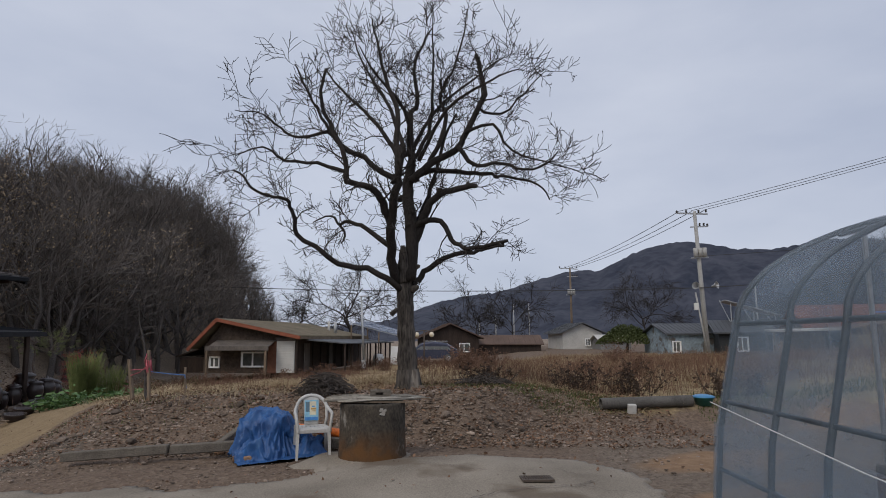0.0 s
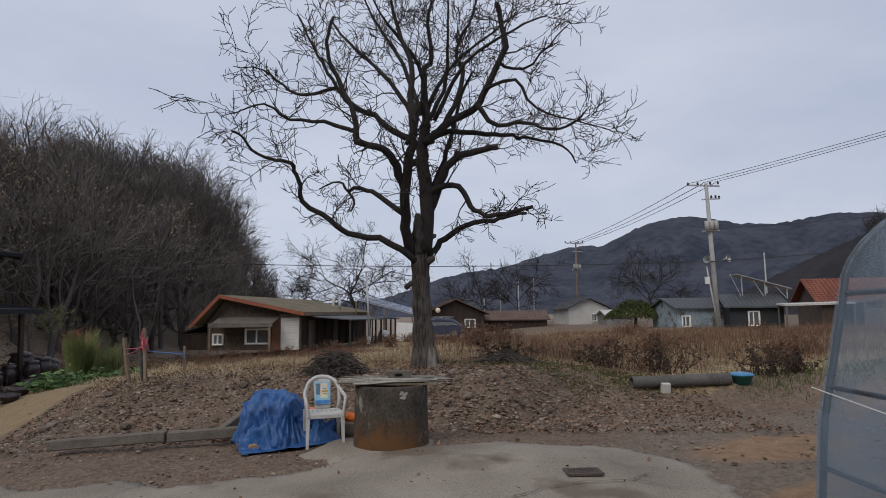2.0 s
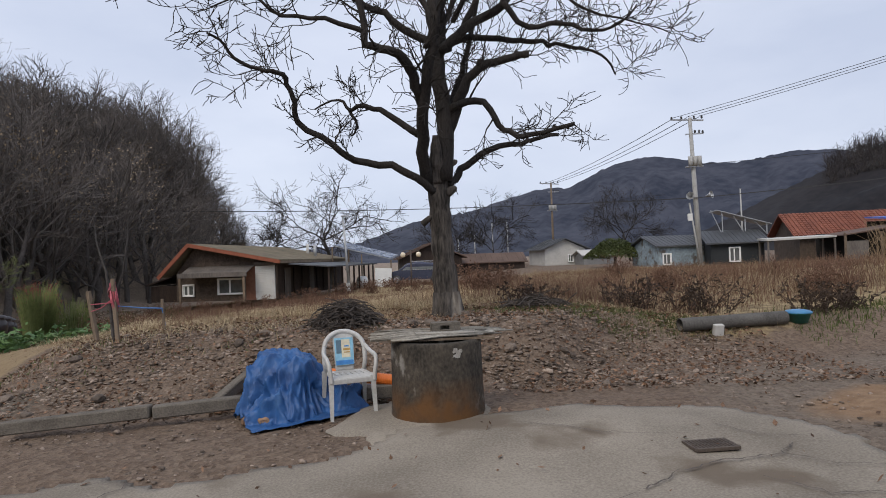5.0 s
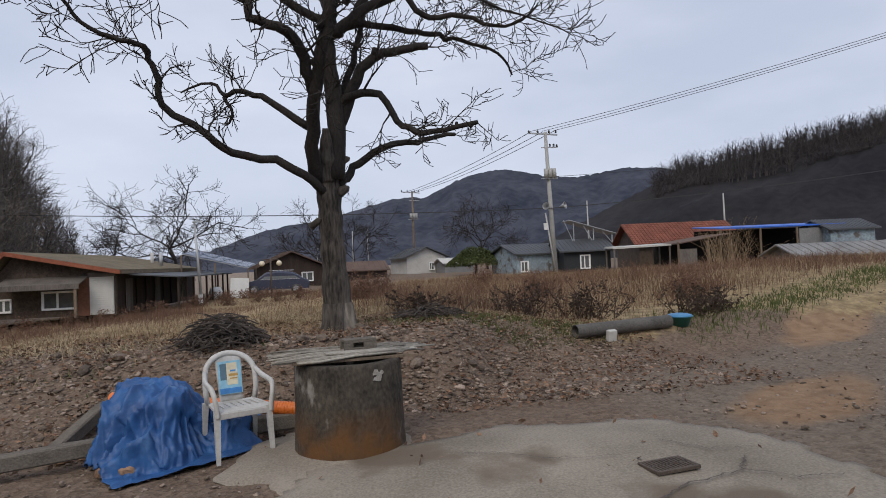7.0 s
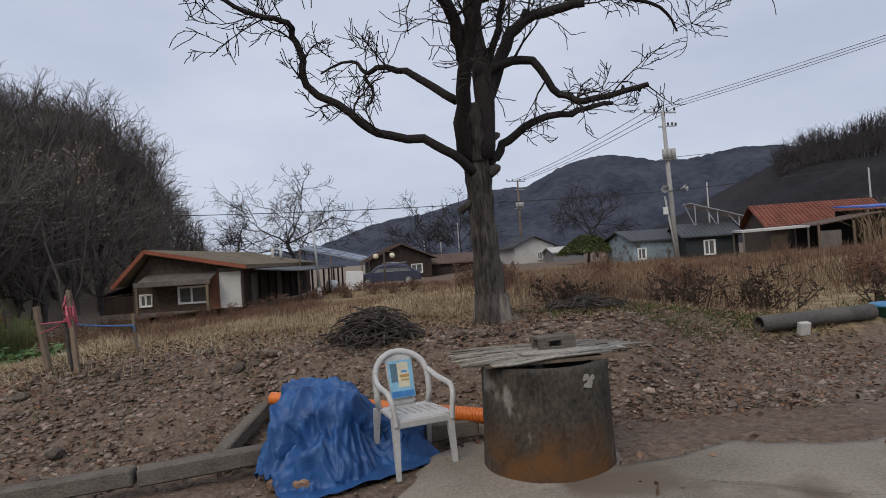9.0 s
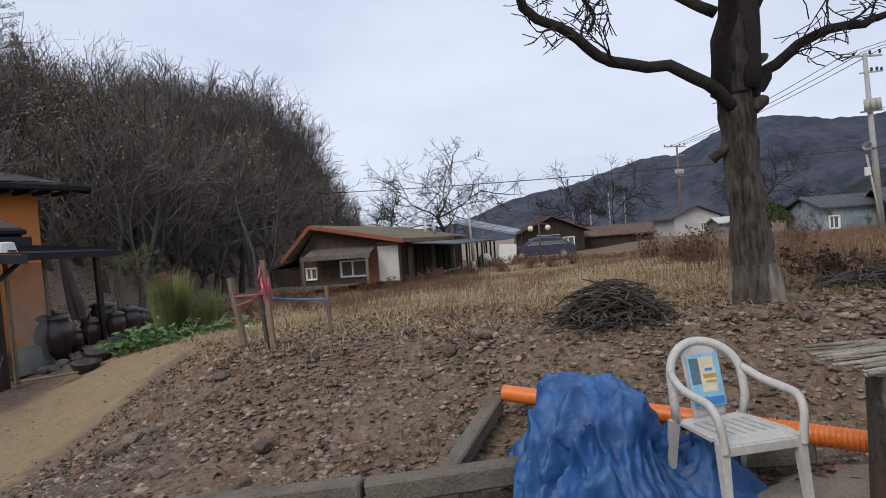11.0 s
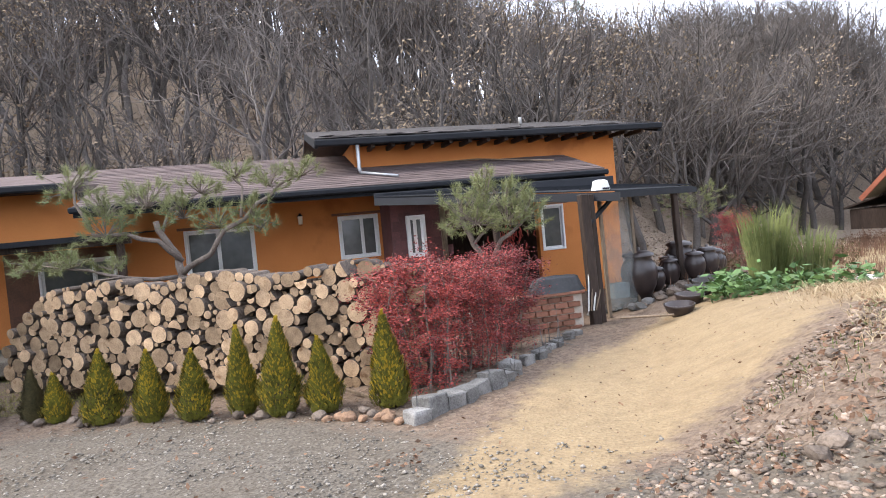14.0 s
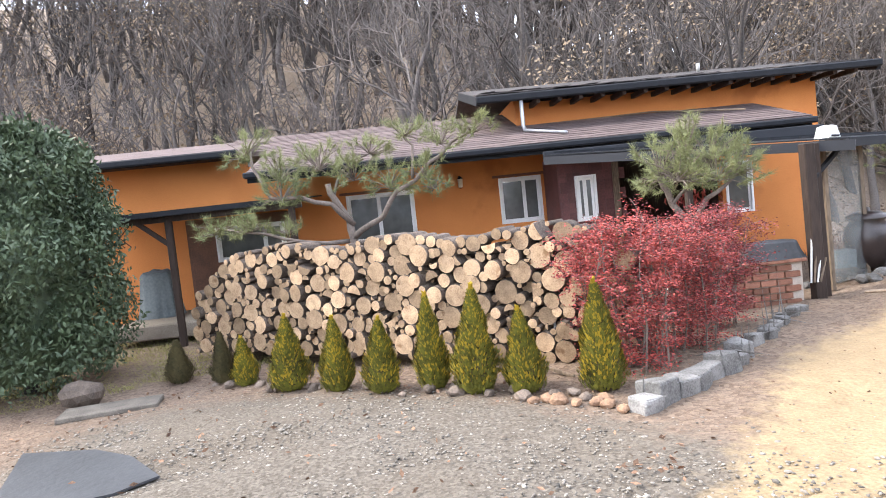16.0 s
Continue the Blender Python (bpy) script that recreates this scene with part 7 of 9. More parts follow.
def build_solar_rack():
    r = thing("solar_rack", pose(-4.6, 47, -0.45), "rack of tilted solar panels on posts beside the low house", "solar panel")
    a, b2, c, d = Vector((-2.4, -0.1, 3.05)), Vector((1.75, -0.4, 1.95)), Vector((2.2, 2.4, 2.2)), Vector((-1.6, 3.2, 3.25))
    fr = part("frame", Build().slab([a, b2, c, d], (0, 0, 0.05)), M["steel"], r)
    for i in range(5):
        for j in range(2):
            p = lambda s, t: a.lerp(b2, s).lerp(d.lerp(c, s), t) + Vector((0, 0, 0.06))
            part("panel", Build().slab([p(i / 5 + 0.01, j / 2 + 0.02), p((i + 1) / 5 - 0.01, j / 2 + 0.02), p((i + 1) / 5 - 0.01, (j + 1) / 2 - 0.02), p(i / 5 + 0.01, (j + 1) / 2 - 0.02)], (0, 0, 0.03)), M["panel"], fr)
    for p, zt in ((a, 3.0), (b2, 1.9), (c, 2.1), (d, 3.2), (a.lerp(b2, 0.5), 2.4)):
        part("post", Build().bar((p.x, p.y, 0), (p.x, p.y, zt), 0.09), M["wood"], r)
    ob = part("white_board", Build().box((0, 0, 0.65), (1.15, 0.06, 1.3), pose(0, 0, 0, -6, 4, 0), bevel=0.01), M["whitepaint"], None)
    ob.matrix_basis = pose(-3.4, 46.0, -0.4, 0, 0, 5)
    tagged(ob, "white board leaning under the solar rack", "board")
    ob = part("white_tank", Build().lathe([(0.0, 0), (0.4, 0), (0.42, 0.5), (0.3, 0.75), (0, 0.8)], 18), M["whitepaint"], None, "", True)
    ob.matrix_basis = pose(-4.9, 46.4, -0.4)
    tagged(ob, "white plastic tank under the solar rack", "tank")


build_solar_rack()


def build_car():
    root = thing("car", pose(-1.05, 47.5, gz(-1.05, 47.5), 0, 0, 176), "dark blue estate car parked beyond the field", "car")
    prof = [(-2.2, 0.35), (-2.25, 0.75), (-2.0, 0.98), (-1.75, 1.05), (-1.2, 1.45), (-0.2, 1.58), (0.6, 1.5), (1.2, 1.02), (2.05, 0.85), (2.25, 0.6), (2.2, 0.32)]
    vs, fs = [], []
    n = len(prof)
    for y, s in ((-0.88, 0.97), (-0.8, 1.0), (0.8, 1.0), (0.88, 0.97)):
        vs += [(x * s, y, z if z < 1.1 or abs(y) < 0.85 else z - 0.12) for x, z in prof]
    for r in range(3):
        for i in range(n):
            j = (i + 1) % n
            fs.append((r * n + i, r * n + j, (r + 1) * n + j, (r + 1) * n + i))
    fs += [tuple(range(n - 1, -1, -1)), tuple(3 * n + i for i in range(n))]
    part("body", Build().add(vs, fs), M["carpaint"], root)
    for s in (-1, 1):
        part("side_window", Build().slab([(-1.55, s * 0.885, 1.04), (0.95, s * 0.885, 1.04), (0.5, s * 0.84, 1.38), (-1.1, s * 0.84, 1.36)], (0, s * 0.02, 0)), M["glass"], root)
        part("window_trim", Build().bar((-1.6, s * 0.9, 1.02), (1.0, s * 0.9, 1.02), 0.03), M["chrome"], root)
        part("roof_rail", Build().bar((-1.2, s * 0.7, 1.6), (0.4, s * 0.7, 1.62), 0.04), M["chrome"], root)
        for x in (-1.35, 1.4):
            w = part("wheel", Build().tube([(x, s * 0.72, 0.33), (x, s * 0.92, 0.33)], 0.33, 20), M["rubber"], root, "", True)
            part("rim", Build().tube([(x, s * 0.9, 0.33), (x, s * 0.935, 0.33)], 0.21, 14), M["chrome"], w)
    part("windscreen", Build().slab([(1.2, -0.7, 1.04), (1.2, 0.7, 1.04), (0.62, 0.62, 1.48), (0.62, -0.62, 1.48)], (0.03, 0, 0.02)), M["glass"], root)
    for s in (-1, 1):
        part("headlight", Build().box((2.15, s * 0.65, 0.68), (0.16, 0.35, 0.14), bevel=0.03), M["chrome"], root)


build_car()


def build_lamp_post():
    root = thing("lamp_post", pose(-1.4, 42.3, gz(-1.4, 42.3)), "black garden lamp post with two milky globes", "lamp")
    part("post", Build().tube([(0, 0, 0), (0, 0, 2.35)], 0.05, 10), M["iron"], root, "", True)
    part("arm", Build().tube([(-0.52, 0, 2.3), (0, 0, 2.36), (0.52, 0, 2.3)], 0.03, 8), M["iron"], root, "", True)
    for s in (-1, 1):
        part("globe", Build().lathe([(0.0, -0.17), (0.12, -0.13), (0.17, 0), (0.12, 0.13), (0.0, 0.17)], 16, (s * 0.5, 0, 2.08)), M["globe"], root, "milky globe", True)


build_lamp_post()


def pole(x, y, top, r, label, lean=1.8, mat_name="poleconc", fittings=True):
    base = gz(x, y)
    root = thing("utility_pole", pose(x, y, base, 0, -lean, 0), label, "pole", "utility poles")
    h = top - base
    part("shaft", Build().tube([(0, 0, -0.2), (0, 0, h)], [r, r * 0.6], 14), M[mat_name], root, "", True)
    if fittings:
        part("crossarm", Build().box((-0.2, 0, h - 0.15), (2.3, 0.1, 0.1), pose(0, 0, 0, 0, 4, 0)), M["steel"], root)
        part("crossarm", Build().box((0.25, 0, h - 1.15), (1.3, 0.08, 0.08)), M["steel"], root)
        for dx, dz in ((-1.3, 0.0), (-0.6, 0.0), (0.3, 0.0), (0.85, 0.0), (0.6, -1.0), (0.85, -1.05), (0.3, -1.0)):
            part("insulator", Build().lathe([(0.03, 0), (0.09, 0.05), (0.05, 0.1), (0.09, 0.15), (0.04, 0.22), (0, 0.24)], 10, (dx, 0, h - 0.1 + dz)), M["rubber"], root, "", True)
        for dx in (-0.28, 0.05, 0.36):
            part("transformer", Build().tube([(dx, -0.25, h - 3.4), (dx, -0.25, h - 2.75)], 0.16, 12), M["poleconc"], root, "grey transformer can", True)
        part("bracket", Build().box((0.02, -0.12, h - 3.45), (1.2, 0.25, 0.08)), M["steel"], root)
    return root


p = pole(18.75, 45, 10.65, 0.2, "leaning concrete utility pole with transformers and crossarms")
for dx, aim in ((-0.35, -1), (0.65, 1)):
    part("loudspeaker", Build().lathe([(0.05, 0), (0.09, 0.2), (0.26, 0.42), (0.27, 0.43), (0.05, 0.15)], 16).mesh("loudspeaker", M["steel"], True), None, p).matrix_local = pose(dx, -0.2, 4.9, 80, 0, 40 * aim)
part("stay", Build().tube([(-0.1, -0.25, 0), (-0.55, -0.2, 4.5)], 0.06, 8), M["poleconc"], p, "", True)
part("meter_box", Build().box((-0.6, -0.25, 3.5), (0.3, 0.15, 0.5)), M["whitepaint"], p)
pole(15.7, 77.5, 10.2, 0.16, "slim utility pole among the village houses", 0.0, "wood", True)
for x, y, t in ((10.5, 95, 6.5), (7.5, 92, 4.6), (13.5, 100, 7.0), (5.0, 90, 4.0), (31, 62, 7.2), (38, 50, 6.5)):
    pole(x, y, t, 0.1, "thin far-off utility pole in the village", 0.4, "poleconc", False)


def build_street_light():
    root = thing("street_light", pose(-5.2, 40.7, gz(-5.2, 40.7), 0, -3.2, 0), "grey steel street light pole at the field edge", "street lamp")
    h = 4.7
    part("shaft", Build().tube([(0, 0, 0), (0, 0, h)], [0.09, 0.055], 12), M["steel"], root, "", True)
    part("base_box", Build().box((-0.03, -0.05, 0.35), (0.22, 0.2, 0.5)), M["whitepaint"], root)
    part("lamp_head", Build().box((0.15, -0.1, h), (0.5, 0.16, 0.08), bevel=0.02), M["steel"], root)


build_street_light()


def cable(pts, r, label):
    """A hanging cable through supports, sagging between them."""
    path = []
    for a, b in zip(pts, pts[1:]):
        a, b = Vector(a), Vector(b)
        for k in range(16):
            t = k / 16
            q = a.lerp(b, t)
            q.z -= 4 * 0.012 * (a - b).length * t * (1 - t)
            path.append(q)
    path.append(Vector(pts[-1]))
    tagged(part("cable", Build().tube(path, r, 4, caps=False), M["cable"], None), label, "cable", "overhead cables")


for o, dz in ((-1.2, 0.0), (-0.2, 0.05), (0.7, 0.1)):
    cable([(18.4 + o, 45, 10.6 + dz), (15.4 + o * 0.7, 77.5, 10.0)], 0.024, "thin overhead power line between poles")
    cable([(18.4 + o, 45, 10.65 + dz), (48.0 + o * 0.6, 26.5, 17.6 + dz)], 0.02, "thin overhead power line between poles")
cable([(-42, 58, 7.6), (18.6, 44.8, 5.0), (46, 31, 7.2)], 0.035, "thick black telephone cable on poles")
cable([(18.6, 44.8, 7.3), (60, 40, 11)], 0.02, "thin overhead power line between poles")

# ---- planting by the orange house ----
def leaf_cloud(name, mat, centres, size, rng, flat=0.6, per=1, jitter=0.0):
    """Many small four-sided leaves at the centres."""
    vs, fs = [], []
    for c in centres:
        for _ in range(per):
            o = c + Vector((rng.gauss(0, 1), rng.gauss(0, 1), rng.gauss(0, 1))) * jitter
            a = Vector((rng.gauss(0, 1), rng.gauss(0, 1), rng.gauss(0, flat))).normalized() * size * rng.uniform(0.6, 1.3)
            b = a.cross(Vector((rng.gauss(0, 1), rng.gauss(0, 1), rng.gauss(0, 1)))).normalized() * a.length * 0.42
            n = len(vs)
            vs += [o - a, o + b, o + a, o - b]
            fs.append((n, n + 1, n + 2, n + 3))
    return Build().add(vs, fs).mesh(name, mat)


def build_thuja(x, y, h, w, mat_name, seed, label):
    rng = random.Random(seed)
    root = thing("thuja", pose(x, y, gz(x, y), rng.uniform(-2, 2), rng.uniform(-2, 2), rng.uniform(0, 360)), label, "shrub", "row of dwarf conifers")
    part("trunk", Build().tube([(0, 0, -0.02), (0, 0, h * 0.8)], [0.02, 0.006], 6), M["bark"], root)
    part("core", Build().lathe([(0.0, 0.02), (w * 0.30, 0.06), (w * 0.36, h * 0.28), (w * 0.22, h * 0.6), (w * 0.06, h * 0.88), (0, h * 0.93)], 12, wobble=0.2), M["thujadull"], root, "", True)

    def sprays(lo, hi, count, push):
        vs, fs = [], []
        for k in range(count):
            t = rng.uniform(lo, hi)
            prof = max(0.0, 1 - t) ** 0.9 * (0.72 + 0.5 * min(1, t / 0.25)) if t > 0.04 else 0.6
            a = rng.uniform(0, 6.283)
            lump = 1 + 0.34 * noise.noise((math.cos(a) * 2, math.sin(a) * 2, t * 5 + seed))
            r = w * 0.5 * prof * lump * rng.uniform(0.72, 1.04 + push)
            o = Vector((math.cos(a) * r, math.sin(a) * r, t * h))
            d = Vector((math.cos(a) * 0.55, math.sin(a) * 0.55, 1.0 + rng.uniform(-0.2, 0.4))).normalized() * rng.uniform(0.03, 0.07)
            s = Vector((-math.sin(a), math.cos(a), rng.uniform(-0.4, 0.4))).normalized() * rng.uniform(0.006, 0.013)
            n = len(vs)
            vs += [o - s * 0.6, o + d * 0.5 - s * 1.2, o + d, o + d * 0.5 + s * 1.2, o + s * 0.6]
            fs.append((n, n + 1, n + 2, n + 3, n + 4))
        return Build().add(vs, fs)
    part("foliage", sprays(0.0, 0.97, int(5200 * h), 0.05), M[mat_name], root)
    if mat_name == "thuja":
        part("tip_foliage", sprays(0.12, 1.03, int(1500 * h), 0.10), M["thujagold"], root, "golden yellow tips")


for k, (x, y, h, w) in enumerate(((-15.5, 6.11, 0.60, 0.40), (-14.92, 6.68, 0.70, 0.32), (-14.46, 6.93, 0.62, 0.36), (-13.53, 7.36, 0.90, 0.52), (-12.94, 7.82, 0.84, 0.42), (-12.38, 8.2, 0.80, 0.45), (-12.01, 8.68, 1.02, 0.40), (-11.46, 8.93, 1.09, 0.50), (-11.08, 9.32, 0.83, 0.44), (-10.59, 9.92, 1.05, 0.47))):
    build_thuja(x, y, h, w, "thujadull" if k < 2 else "thuja", 60 + k, "small browned conical conifer before the firewood" if k < 2 else "golden-green conical dwarf conifer before the firewood")


def build_maple(x, y, h, w, seed, mats, label, stems=16):
    rng = random.Random(seed)
    root = thing("maple", pose(x, y, gz(x, y)), label, "shrub", "red maples")
    tips, b = [], Build()
    for k in range(stems):
        a = rng.uniform(0, 6.283)
        r0 = rng.uniform(0.0, 0.3) * w
        r1 = rng.uniform(0.15, 0.5) * w
        p = [Vector((math.cos(a) * r0, math.sin(a) * r0, -0.05))]
        for t in (0.35, 0.7, 1.0):
            r = r0 + (r1 - r0) * t
            p.append(Vector((math.cos(a + 0.2 * t) * r + rng.gauss(0, 0.03), math.sin(a + 0.2 * t) * r + rng.gauss(0, 0.03), h * (1.02 - 0.8 * (r1 / w) ** 1.5) * rng.uniform(0.85, 1.05) * t)))
        b.tube(p, [0.012, 0.01, 0.007, 0.004], 5)
        for t in range(15):
            i = rng.choice((1, 1, 2, 2, 2, 2)) if t > 2 else 0
            q = p[i].lerp(p[i + 1], rng.random()) if i < 3 else p[3]
            d = Vector((rng.gauss(0, 1), rng.gauss(0, 1), rng.gauss(0.25, 0.5))).normalized() * rng.uniform(0.14, 0.34)
            b.tube([q, q + d * 0.6 + Vector((0, 0, 0.03)), q + d], [0.005, 0.004, 0.002], 3, caps=False)
            for j in range(92):
                tips.append(q + d * rng.uniform(0.3, 1.15) + Vector((rng.gauss(0, 0.08), rng.gauss(0, 0.08), rng.gauss(0, 0.03))))
    part("stem", b, M["pinebark"], root, "thin grey-brown stems")
    rng.shuffle(tips)
    c = int(len(tips) * mats[2])
    part("foliage", leaf_cloud("foliage", M[mats[0]], tips[:c], 0.0175, rng, 0.2), None, root)
    part("foliage", leaf_cloud("foliage", M[mats[1]], tips[c:], 0.0175, rng, 0.2), None, root)


build_maple(-10.98, 10.65, 1.75, 1.35, 5, ("maplebright", "maple", 0.62), "bushy red-leaved maple with thin stems by the drive", 22)
build_maple(-11.25, 11.7, 1.6, 1.15, 6, ("maple", "maplebright", 0.5), "bushy dull red maple by the drive", 18)
build_maple(-11.75, 12.75, 1.75, 1.2, 7, ("maple", "maplebright", 0.78), "bushy dark crimson maple before the porch", 20)
build_maple(-15.2, 26.5, 1.9, 1.6, 9, ("maplebright", "maple", 0.6), "small scarlet maple behind the jars", 14)


def build_pine(base, limbs, pads, seed, label):
    """A trained garden pine: crooked limbs with flat pads of long needles."""
    rng = random.Random(seed)
    root = thing("pine", Matrix.Translation(base), label, "pine tree", "trained pines")
    base = Vector(base)
    for pts, r0, r1 in limbs:
        q = [Vector(p) - base for p in pts]
        fine, rad = [], []
        for i in range(len(q) - 1):
            for t in (0, 0.5):
                fine.append(q[i].lerp(q[i + 1], t) + Vector((rng.gauss(0, 0.02), rng.gauss(0, 0.02), rng.gauss(0, 0.02))) * (1 if i + t else 0))
                rad.append(r0 + (r1 - r0) * (i + t) / (len(q) - 1))
        fine.append(q[-1])
        rad.append(r1)
        part("limb", Build().tube(fine, rad, 8), M["pinebark"], root, "", True)
    for c, rx, rz, count in pads:
        c = Vector(c) - base
        tufts = max(6, count // 3)
        vs, fs, tw = [], [], Build()
        for k in range(tufts):
            a, r = rng.uniform(0, 6.283), math.sqrt(rng.random())
            o = c + Vector((math.cos(a) * r * rx * 1.25, math.sin(a) * r * rx * 1.1, rz * (rng.uniform(-0.9, 1.7) - 0.8 * r * r)))
            mid = c.lerp(o, 0.5) + Vector((0, 0, -0.05 + rng.gauss(0, 0.03)))
            tw.tube([c - Vector((0, 0, rz * 0.8)), mid, o], [0.011, 0.008, 0.005], 4, caps=False)
            axis = ((o - c) * 0.9 + Vector((rng.gauss(0, 0.1), rng.gauss(0, 0.1), 0.28))).normalized()
            for j in range(62):
                root_at = o + axis * rng.uniform(-0.12, 0.05)
                d = (axis * 0.75 + Vector((rng.gauss(0, 0.62), rng.gauss(0, 0.62), rng.gauss(0.05, 0.55)))).normalized() * rng.uniform(0.09, 0.17)
                w = d.cross(Vector((rng.gauss(0, 1), rng.gauss(0, 1), rng.gauss(0, 1)))).normalized() * 0.0034
                n = len(vs)
                vs += [root_at - w, root_at + w, root_at + d]
                fs.append((n, n + 1, n + 2))
        part("twig", tw, M["pinebark"], root)
        part("needle_pad", Build().add(vs, fs), M["needle"], root, "tufts of long yellow-green needles")


def view(u, v, d):
    """A place by its bearing from the spot before the house, for laying out the trained pines."""
    f = Vector((-0.8553, 0.5166, -0.0347))
    r = Vector((0.5160, 0.8540, -0.0659))
    w = f.cross(r)
    w = -w if w.z < 0 else w
    return Vector((-4.72, 6.378, 1.314)) + f * d + r * ((u - 784) / 1099 * d) + w * ((441 - v) / 1099 * d)


D1 = 10.9
pb = view(430, 475, D1)
pb.z = gz(pb.x, pb.y)
build_pine(pb, [
    ([pb, view(436, 500, D1), view(438, 460, D1), view(432, 430, D1), view(404, 395, D1), view(395, 370, D1)], 0.085, 0.05),
    ([view(436, 465, D1), view(470, 440, D1 - 0.2), view(490, 425, D1 - 0.3), view(515, 385, D1 - 0.3), view(570, 345, D1 - 0.2), view(610, 310, D1), view(645, 290, D1)], 0.055, 0.02),
    ([view(438, 440, D1), view(395, 405, D1 - 0.3), view(345, 395, D1 - 0.4), view(290, 390, D1 - 0.4), view(262, 340, D1 - 0.3), view(262, 300, D1)], 0.05, 0.018),
    ([view(430, 468, D1), view(350, 470, D1 - 0.3), view(280, 455, D1 - 0.4), view(190, 440, D1 - 0.4)], 0.04, 0.014),
    ([view(540, 365, D1 - 0.2), view(545, 310, D1), view(520, 285, D1)], 0.028, 0.012),
    ([view(404, 395, D1), view(420, 350, D1 + 0.2), view(460, 330, D1 + 0.2)], 0.03, 0.012),
], [
    (view(185, 440, D1 - 0.4), 0.34, 0.12, 60), (view(250, 435, D1 - 0.4), 0.36, 0.14, 70), (view(320, 445, D1 - 0.3), 0.25, 0.1, 40), (view(250, 300, D1 - 0.1), 0.42, 0.2, 90), (view(310, 345, D1 - 0.3), 0.42, 0.2, 95),
    (view(310, 380, D1 - 0.4), 0.4, 0.18, 80), (view(380, 330, D1), 0.45, 0.2, 90), (view(440, 350, D1 + 0.1), 0.4, 0.2, 80), (view(500, 365, D1 - 0.2), 0.4, 0.2, 80), (view(470, 310, D1 + 0.2), 0.35, 0.15, 60),
    (view(560, 350, D1 - 0.2), 0.38, 0.2, 75), (view(530, 285, D1), 0.34, 0.13, 55), (view(590, 300, D1), 0.34, 0.15, 55), (view(645, 285, D1), 0.33, 0.13, 50), (view(575, 375, D1 - 0.2), 0.25, 0.12, 36)],
    3, "wide trained garden pine with spreading needles behind the firewood")
D2 = 10.1
pb = view(985, 500, D2)
pb.z = gz(pb.x, pb.y)
build_pine(pb, [
    ([pb, view(980, 520, D2), view(985, 470, D2), view(955, 425, D2), view(938, 395, D2), view(930, 375, D2)], 0.07, 0.035),
    ([view(985, 465, D2), view(1005, 420, D2 - 0.1), view(1035, 395, D2 - 0.1), view(1060, 375, D2)], 0.045, 0.016),
    ([view(955, 425, D2), view(985, 390, D2), view(1000, 350, D2)], 0.03, 0.014),
], [
    (view(935, 362, D2), 0.42, 0.25, 110), (view(975, 335, D2), 0.42, 0.28, 120), (view(1010, 345, D2 + 0.1), 0.42, 0.25, 110), (view(1055, 360, D2), 0.36, 0.26, 95), (view(960, 370, D2 - 0.25), 0.42, 0.22, 100), (view(1020, 375, D2 - 0.2), 0.38, 0.18, 85)],
    8, "small trained garden pine with domed long needles before the porch")
D3 = 17.5
pb = view(1350, 460, D3)
pb.z = gz(pb.x, pb.y)
build_pine(pb, [([pb, view(1350, 430, D3), view(1345, 390, D3), view(1340, 360, D3)], 0.06, 0.02)], [(view(1345, 350, D3), 0.75, 0.2, 80), (view(1395, 340, D3), 0.6, 0.2, 60), (view(1375, 370, D3), 0.8, 0.2, 80)], 12, "young garden pine beyond the jar stand")


def build_hedge_tree():
    rng = random.Random(31)
    x, y = -16.75, 4.05
    root = thing("evergreen_bush", pose(x, y, gz(x, y)), "tall dense dark green evergreen bush at the yard edge", "bush")
    part("trunk", Build().tube([(0, 0, -0.1), (0.05, 0, 1.2), (0, 0.05, 2.6)], [0.1, 0.08, 0.04], 8), M["bark"], root)
    pts = []
    for k in range(17000):
        t = rng.random() ** 0.8
        a = rng.uniform(0, 6.283)
        prof = (0.90 + 0.22 * math.sin(math.pi * min(1, t * 1.15) ** 0.8)) * (1 if t < 0.8 else math.sqrt(max(0, 1 - ((t - 0.8) / 0.22) ** 2)))
        lump = 1 + 0.45 * noise.noise((math.cos(a) * 2.4, math.sin(a) * 2.4, t * 5)) + 0.2 * noise.noise((math.cos(a) * 7, math.sin(a) * 7, t * 14))
        r = 1.26 * prof * lump * (0.55 + 0.45 * rng.random() ** 0.35)
        pts.append(Vector((math.cos(a) * r, math.sin(a) * r, 0.25 + t * 3.75 + 0.2 * noise.noise((a, t * 3, 1)))))
    part("foliage", leaf_cloud("foliage", M["hedge"], pts, 0.046, rng, 1.6, 3, 0.07), None, root)
    part("inner_foliage", Build().lathe([(0.0, 0.1), (0.7, 0.3), (0.95, 1.2), (1.0, 2.4), (0.75, 3.3), (0, 3.7)], 20, wobble=0.3), M["hedge"], root, "", True)
    b = Build()
    for k in range(26):
        p = pts[rng.randrange(len(pts))]
        b.tube([Vector((0, 0, max(0.2, p.z - 0.9))), p * 0.6 + Vector((0, 0, p.z * 0.35)), p], [0.03, 0.02, 0.006], 4, caps=False)
    part("branch", b, M["bark"], root)


build_hedge_tree()


def jar_profile(s):
    return [(0.0, 0.0), (0.17 * s, 0.0), (0.27 * s, 0.2 * s), (0.31 * s, 0.4 * s), (0.28 * s, 0.56 * s), (0.21 * s, 0.66 * s), (0.24 * s, 0.70 * s), (0.23 * s, 0.72 * s)]


